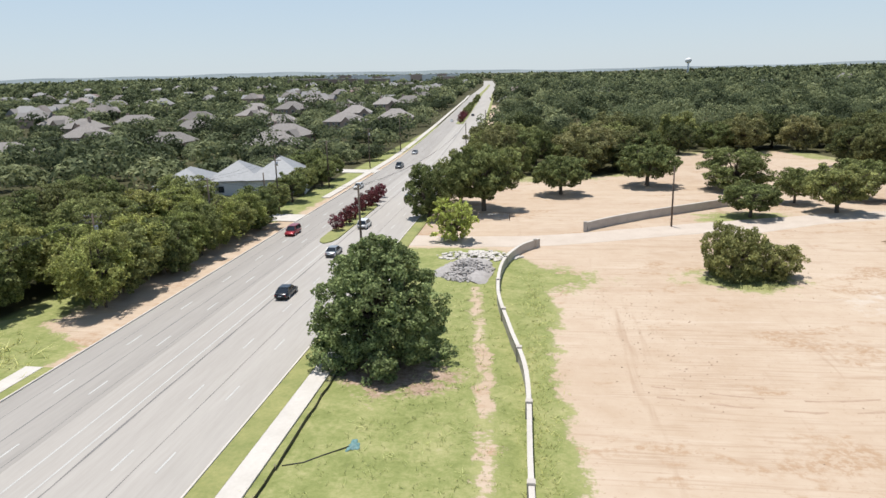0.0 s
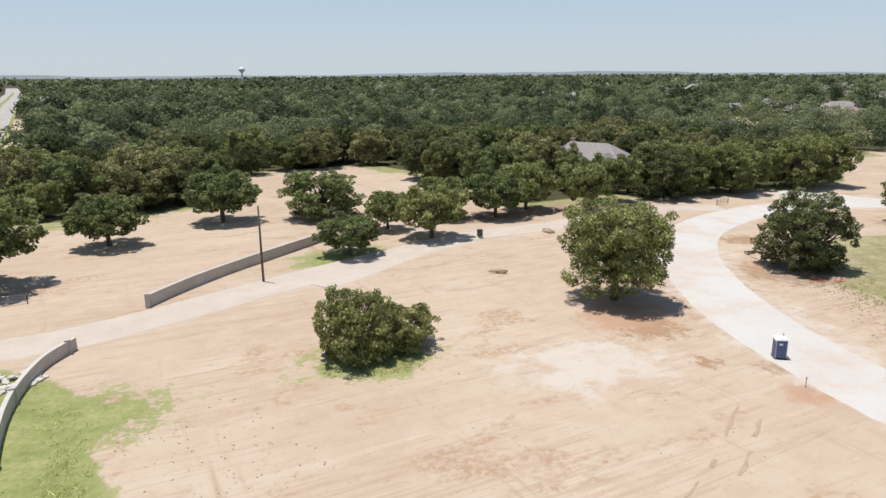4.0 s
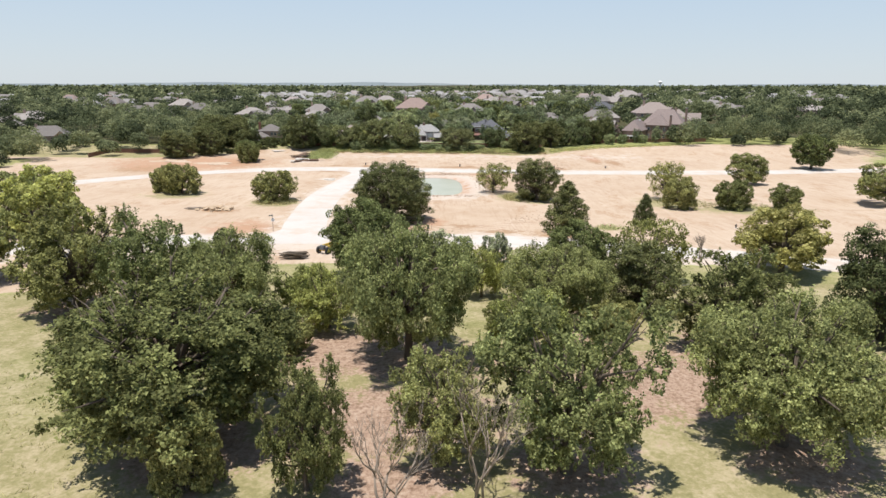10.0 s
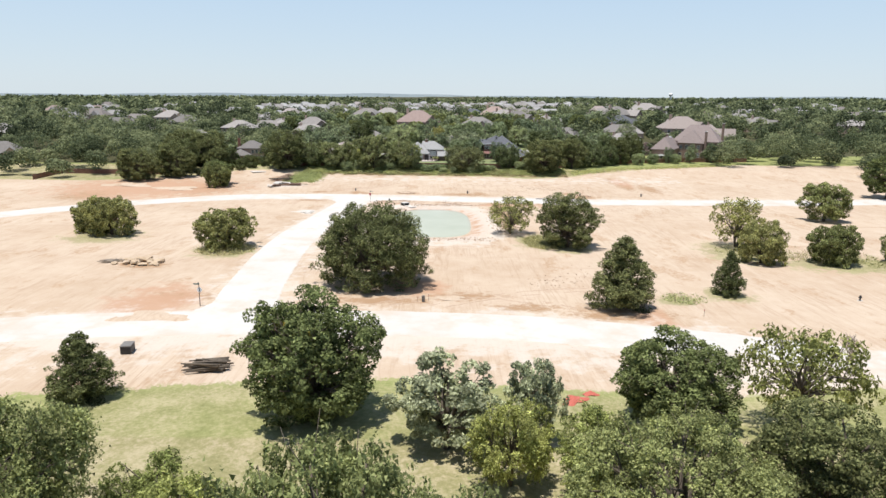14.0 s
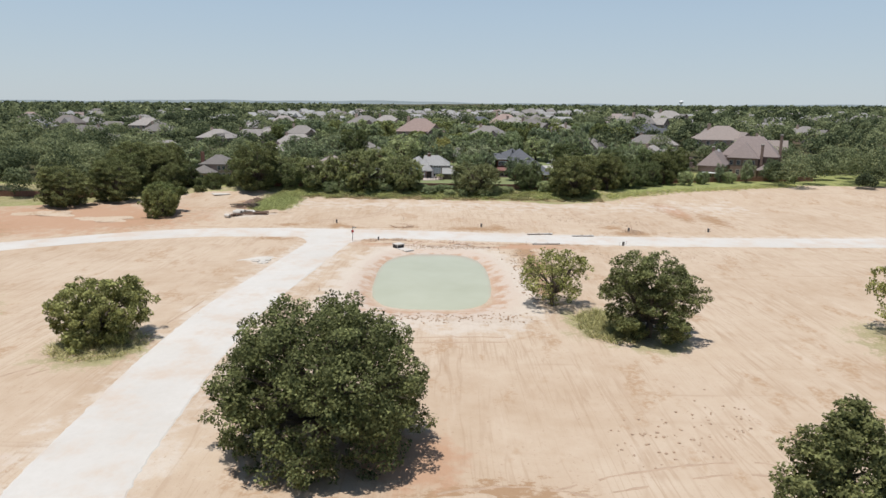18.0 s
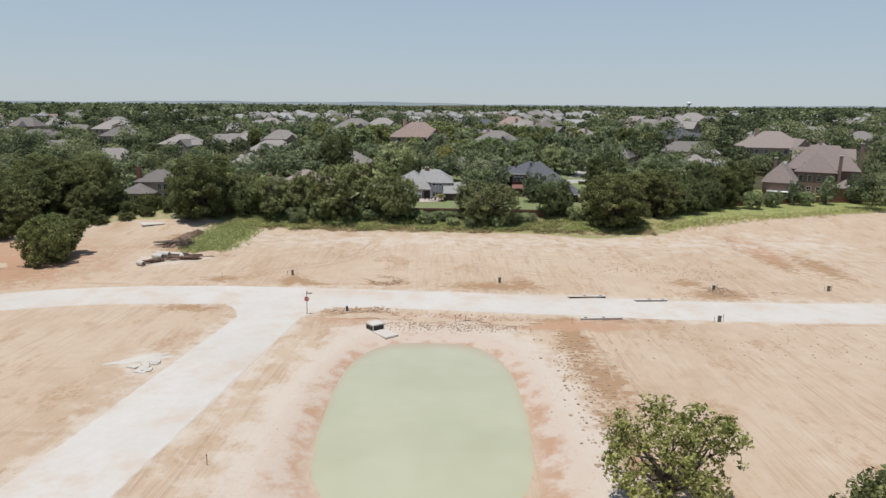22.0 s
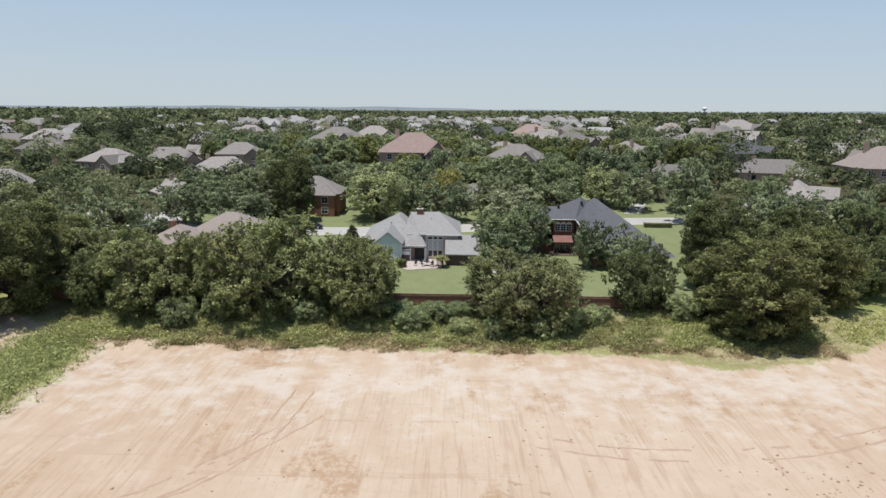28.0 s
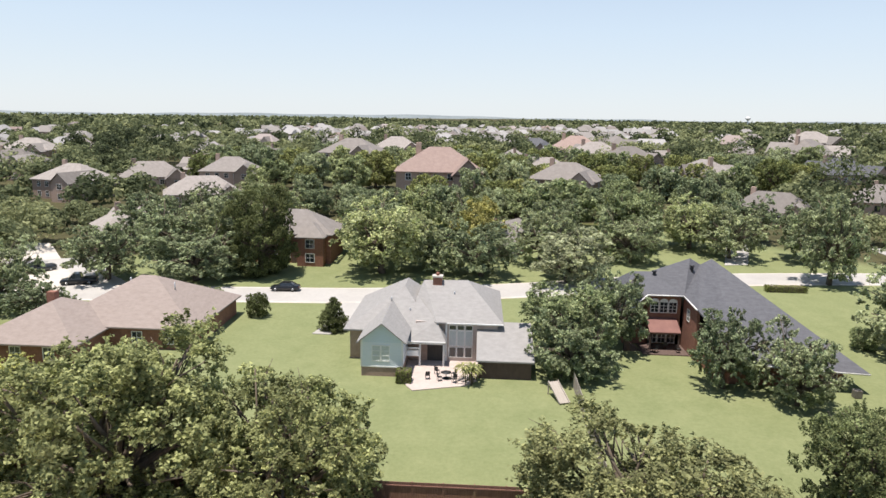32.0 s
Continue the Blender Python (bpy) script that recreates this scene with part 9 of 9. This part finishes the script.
# bare dead tree in the copse
def dead_tree(x, y, h, seed):
    t = empty("dead_tree", x, y, gz(x, y), label="bare grey dead tree with fine branches", category="tree")
    q = random.Random(seed)
    vs, fs = [], []

    def grow(p, d, L, r, depth):
        e = p + d * L
        v, f = tube([p, (p + e) / 2 + Vector((q.uniform(-.1, .1), q.uniform(-.1, .1), 0)) * L, e], [r, r * 0.85, r * 0.65], 5, len(vs))
        vs.extend(v), fs.extend(f)
        if depth:
            for _ in range(3):
                nd = (d + Vector((q.uniform(-0.7, 0.7), q.uniform(-0.7, 0.7), q.uniform(-0.1, 0.5)))).normalized()
                grow(p + d * L * q.uniform(0.6, 1.0), nd, L * q.uniform(0.55, 0.8), r * 0.55, depth - 1)

    for k in range(3):
        grow(Vector((q.uniform(-.4, .4), q.uniform(-.4, .4), -0.2)), Vector((q.uniform(-.35, .35), q.uniform(-.35, .35), 1)).normalized(), h * 0.42, 0.11, 4)
    obj("bare_stem", vs, fs, M_FENCE2, t, True)


dead_tree(89.6, 44.0, 8.0, 1)
dead_tree(91.2, 37.2, 9.0, 2)
dead_tree(168, -8, 5, 3)

# ---------- rough grass ----------
def tufts(name, label, seed, n, where, h, w=0.05, material=None, broad=0.0):
    """Blades of rough grass and weeds, joined."""
    rng = np.random.default_rng(seed)
    pts = np.array([where(rng)[:2] for _ in range(n)])
    k = 5
    base = np.repeat(pts, k, 0) + rng.normal(size=(n * k, 2)) * 0.18
    z = land(base[:, 0], base[:, 1])
    hh = h * rng.uniform(0.4, 1.2, n * k)
    t = rng.uniform(0, 6.28, n * k)
    lean = rng.normal(size=(n * k, 2)) * 1.15 * hh[:, None]
    dx = np.stack([np.cos(t), np.sin(t)], 1) * w
    v = np.zeros((n * k, 3, 3))
    v[:, 0, :2], v[:, 1, :2], v[:, 2, :2] = base - dx, base + dx, base + lean
    v[:, 0, 2] = v[:, 1, 2] = z - 0.03
    v[:, 2, 2] = z + hh
    if broad:
        m = int(n * broad)
        c = pts[rng.integers(0, n, m)] + rng.normal(size=(m, 2)) * 0.3
        zz = land(c[:, 0], c[:, 1]) + h * rng.uniform(0.15, 0.95, m)
        up = np.array((0, 0, 1.0)) + rng.normal(size=(m, 3)) * 0.45
        v = np.concatenate([v, leaf_tris(rng, np.column_stack([c, zz]), up, 0.15)])
    ob = tris(name, v, material or L_GRASS)
    ob.data.attributes.new("bunch", "FLOAT", "POINT").data.foreach_set("value", np.repeat(rng.uniform(0.1, 0.9, len(v)), 3).astype(np.float32))
    return tagged(ob, label, "grass", kind="stuff")


tufts("rough_grass", "dry rough grass along the copse edge", 1, 1000, along(87.5, 62, 86, 4, 3.0), 0.6, 0.045)
tufts("rough_grass", "dry rough grass round the road's bend", 2, 320, along(96, 96, 88, 62, 3.0), 0.35, 0.045)
def patches(x0, x1, y0, y1, seed):
    """Places within a strip, gathered into uneven patches."""
    e = np.random.default_rng(seed).uniform(0, 6.28, 6)

    def w(rng):
        while True:
            x, y = rng.uniform(x0, x1), rng.uniform(y0, y1)
            k = math.sin(y * 0.31 + e[0]) + math.sin(y * 0.83 + x * 0.4 + e[1]) + 0.8 * math.sin(x * 1.1 - y * 0.23 + e[2]) + 0.6 * math.sin(y * 2.1 + x * 1.7 + e[3])
            if k + 1.1 > rng.uniform(0, 3.2) and x > x0 + 0.9 * math.sin(y * 0.4 + e[4]) + 0.6 * math.sin(y * 1.3 + e[5]) + 0.8:
                return x, y, 0.0
    return w


tufts("tall_weeds", "tall bright green weeds on the bank below the fence", 3, 9000, patches(377.5, 390, -14, 94, 3), 0.8, 0.06, L_WEED, 3.0)
tufts("tall_weeds", "yellow-green weeds in patches on the bank", 16, 6000, patches(376.5, 387, -14, 94, 6), 0.7, 0.06, L_GRASS, 2.2)
tufts("dry_grass", "dry straw grass below the tree line", 15, 4000, patches(375.5, 381, -14, 90, 9), 0.45, 0.055, L_STRAW, 1.2)
tufts("tall_weeds", "tall green weeds along the far fence", 4, 2200, along(383, -16, 413, -95, 4.0), 0.7, 0.06, L_WEED, 2.0)
tufts("rough_grass", "rough grass round the two pond trees", 5, 700, heap(244.5, 15.5, 8, 4.5, 0), 0.8, 0.05)
tufts("rough_grass", "rough grass below the round bush", 6, 250, heap(233.5, 83, 6, 6, 0), 1.1, 0.05)
tufts("rough_grass", "rough grass ring round the bush clump", 7, 220, heap(27.8, 95.5, 6, 4.5, 0), 0.3, 0.05)
tufts("rough_grass", "uneven grass beside the boundary wall", 8, 700, along(-10, 30, -10, 92, 9), 0.28, 0.04, L_WEED)
tufts("rough_grass", "uneven grass on the wall's site side", 9, 450, along(0.5, 35, -1.5, 98, 2), 0.28, 0.04, L_WEED)
tufts("rough_grass", "dry meadow grass between the trees", 10, 450, along(100, 82, 108, 76, 16), 0.25, 0.045)
tufts("tall_weeds", "tall weeds on the soil bank", 11, 4200, along(354, 91.5, 380, 91.5, 5.0), 0.8, 0.06, L_WEED, 3.0)
tufts("tall_weeds", "tall bright weeds beside the road", 12, 1500, along(-60, 30, -62, 62, 7), 0.8, 0.07, L_WEED)
tufts("rough_grass", "rough grass beside the conical tree", 13, 160, heap(199, 0, 3.5, 3.5, 0), 0.35, 0.045, L_WEED)
tufts("rough_grass", "rough grass below the sparse trees", 14, 500, along(238, -24, 226, -54, 7), 0.6, 0.05)

# ---------- garden things ----------
def garden_chair(x, y, turn, z=0.1):
    c = empty("garden_chair", x, y, gz(x, y) + z, turn, label="dark metal garden chair on the patio", category="chair", group="patio chairs")
    box("seat", -0.26, 0.26, -0.26, 0.26, 0.42, 0.46, M_BLACK, c, 0.015)
    box("backrest", -0.26, 0.26, 0.22, 0.26, 0.5, 0.95, M_BLACK, c, 0.015)
    for a in (-0.24, 0.2):
        for b in (-0.24, 0.2):
            box("leg", a, a + 0.04, b, b + 0.04, 0, 0.42, M_BLACK, c)


for x, y, t in ((416.2, 43.6, 20), (417.5, 42.0, 150), (415.8, 41.9, 250), (418.2, 44.0, 60), (416.6, 45.0, 100)):
    garden_chair(x, y, t)
tb = empty("garden_table", 416.9, 42.9, gz(416.9, 42.9) + 0.1, label="round dark metal garden table", category="table")
rod("top", [(0, 0, 0.7), (0, 0, 0.74)], 0.6, M_BLACK, tb, 20)
rod("stem", [(0, 0, 0), (0, 0, 0.7)], 0.05, M_BLACK, tb, 8)
rod("foot", [(0, 0, 0), (0, 0, 0.04)], 0.35, M_BLACK, tb, 14)
for x, y, t in ((428.6, 13.6, 0), (429.8, 15.0, 90), (428.2, 16.6, 200), (430.2, 16.8, 300)):
    garden_chair(x, y, t, 0.2)
ac = empty("air_conditioner", 416.2, -2.4, gz(416.2, -2.4), label="grey air conditioning unit beside the brick wall", category="air conditioner")
box("casing", -0.4, 0.4, -0.4, 0.4, 0.05, 0.9, M_PED, ac, 0.03)
rod("fan_grille", [(0, 0, 0.9), (0, 0, 0.93)], 0.33, M_BLACK, ac, 16)


def hedge(x, y, w, d, h, seed, label):
    rng = np.random.default_rng(seed)
    o = empty("hedge", x, y, gz(x, y), label=label, category="hedge")
    box("core", -w * 0.42, w * 0.42, -d * 0.42, d * 0.42, -0.1, h * 0.9, M_BARK, o, 0.1)
    n = int(900 * (w * d + 2 * h * (w + d)) / 10)
    p = rng.uniform(-1, 1, (n, 3))
    ax = rng.integers(0, 3, n)
    p[np.arange(n), ax] = np.sign(p[np.arange(n), ax]) * rng.uniform(0.85, 1.0, n)
    nrm = np.zeros((n, 3))
    nrm[np.arange(n), ax] = p[np.arange(n), ax]
    P = p * np.array((w / 2, d / 2, h / 2)) + np.array((0, 0, h / 2))
    tris("foliage", leaf_tris(rng, P, nrm + rng.normal(size=(n, 3)) * 0.5 + np.array((0, 0, 0.2)), 0.1), L_BRIGHT, o)


hedge(415.6, 47.6, 1.5, 1.7, 1.5, 1, "clipped round green hedge beside the patio")
hedge(462, -14, 1.5, 7, 1.1, 2, "low clipped green hedge on the lawn")

def strap_plant(x, y, h, seed):
    """A clump of long arching strap leaves on short stems."""
    rng = np.random.default_rng(seed)
    o = empty("strap_leaved_plant", x, y, gz(x, y), label="tall clump of arching pale green strap leaves", category="plant")
    for k in range(5):
        c = rng.normal(size=2) * 0.35
        top = h * rng.uniform(0.45, 0.7)
        rod("stem", [(c[0], c[1], -0.05), (c[0] * 1.2, c[1] * 1.2, top)], 0.06, M_BARK, o, 6)
        vs, fs = [], []
        for j in range(13):
            a, L, w = rng.uniform(0, 6.28), rng.uniform(0.8, 1.4), rng.uniform(0.07, 0.12)
            up = rng.uniform(0.3, 1.0)
            n0 = len(vs)
            for i in range(6):
                q = i / 5
                r, z = L * q, top + up * q * 1.3 - 1.1 * q * q
                ww = w * (1 - (2 * q - 0.9) ** 2 * 0.75) * (0.35 if i == 5 else 1)
                px, py = c[0] * 1.2 + r * math.cos(a), c[1] * 1.2 + r * math.sin(a)
                vs += [(px - math.sin(a) * ww, py + math.cos(a) * ww, z), (px + math.sin(a) * ww, py - math.cos(a) * ww, z)]
            fs += [(n0 + 2 * i, n0 + 2 * i + 1, n0 + 2 * i + 3, n0 + 2 * i + 2) for i in range(5)]
        obj("fronds", vs, fs, L_WEED, o)


strap_plant(415.6, 40.0, 3.0, 4)
strap_plant(417.0, 39.9, 2.6, 5)
sl = empty("garden_slide", 412.6, 30.6, gz(412.6, 30.6), 20, label="weathered plank ramp on two timber rails", category="ramp")
box("board", -1.6, 1.6, -0.5, 0.5, 0.0, 0.05, M_FENCE3, sl).matrix_basis = pose(0, 0, 0.75, 0, -24, 0)
for u in (-0.56, 0.56):
    box("side_rail", -1.65, 1.65, u - 0.05, u + 0.05, -0.05, 0.16, M_FENCE3, sl).matrix_basis = pose(0, 0, 0.75, 0, -24, 0)
    box("post", 1.35, 1.45, u - 0.05, u + 0.05, -0.1, 1.35, M_FENCE3, sl)

# drives and paths
def flat(name, pts, z, material, label, category="drive"):
    n = len(pts)
    vs = [(x, y, gz(x, y) + z) for x, y in pts] + [(x, y, gz(x, y) - 0.3) for x, y in pts]
    fs = [tuple(range(n)), tuple(reversed(range(n, 2 * n)))] + [(k, n + k, n + (k + 1) % n, (k + 1) % n) for k in range(n)]
    return tagged(obj(name, vs, fs, material), label, category, kind="structure")


flat("drive_white_house", [(446.5, 57.5), (446.5, 60.6), (437, 60.4), (431, 61.8), (431, 59.2), (437, 57.8)], 0.10, M_OLDCONC, "pale concrete garage drive")
flat("drive_dark_house", [(468, -6), (468, 1), (456, 0), (456, -6)], 0.10, M_OLDCONC, "pale concrete garage drive")
flat("drive_brick_house", [(481, -10.0), (482, -15.0), (512, -26.5), (534.5, -32.4), (533.5, -26.5), (511, -20.5)], 0.12, M_OLDCONC, "pinkish concrete drive between gardens")
flat("drive_south", [(500, -62), (500, -48), (478, -50), (478, -64)], 0.12, M_OLDCONC, "wide pale concrete drive")
flat("gravel_court", [(444, 106), (458, 111.5), (484, 131.5), (485, 138.5), (466, 134.5), (446, 121)], 0.2, M_WALK, "pale concrete parking court")

# far landmarks
def water_tower(x, y, h, r):
    t = empty("water_tower", x, y, gz(x, y) + 8, label="white water tower on the far horizon", category="tower")
    rod("stem", [(0, 0, -10), (0, 0, h * 0.12), (0, 0, h * 0.65)], [r * 0.5, r * 0.28, r * 0.26], M_WHITE, t, 16)
    rod("tank", [(0, 0, h * 0.6), (0, 0, h * 0.72), (0, 0, h * 0.84), (0, 0, h * 0.95), (0, 0, h)], [r * 0.3, r * 0.9, r, r * 0.75, r * 0.1], M_WHITE, t, 20)


water_tower(2334, -699, 26, 7)
water_tower(560, 2900, 52, 13)
for x, y, w in ((-430, 1500, 60), (-560, 1650, 90), (-330, 1400, 50), (-250, 1750, 70)):
    b = empty("commercial_building", x, y, gz(x, y), 10, label="large low tan commercial building far off", category="building")
    box("wall", -w / 2, w / 2, -20, 20, -2, 16, M_PBRICK, b)
    box("roof_parapet", -w / 2 - 0.5, w / 2 + 0.5, -20.5, 20.5, 16, 17.5, M_WALK, b)
    for k in range(6):
        box("window", -w / 2 + 4 + k * w / 6.5, -w / 2 + 7 + k * w / 6.5, -20.1, -19.9, 6, 9, M_GLASS, b)
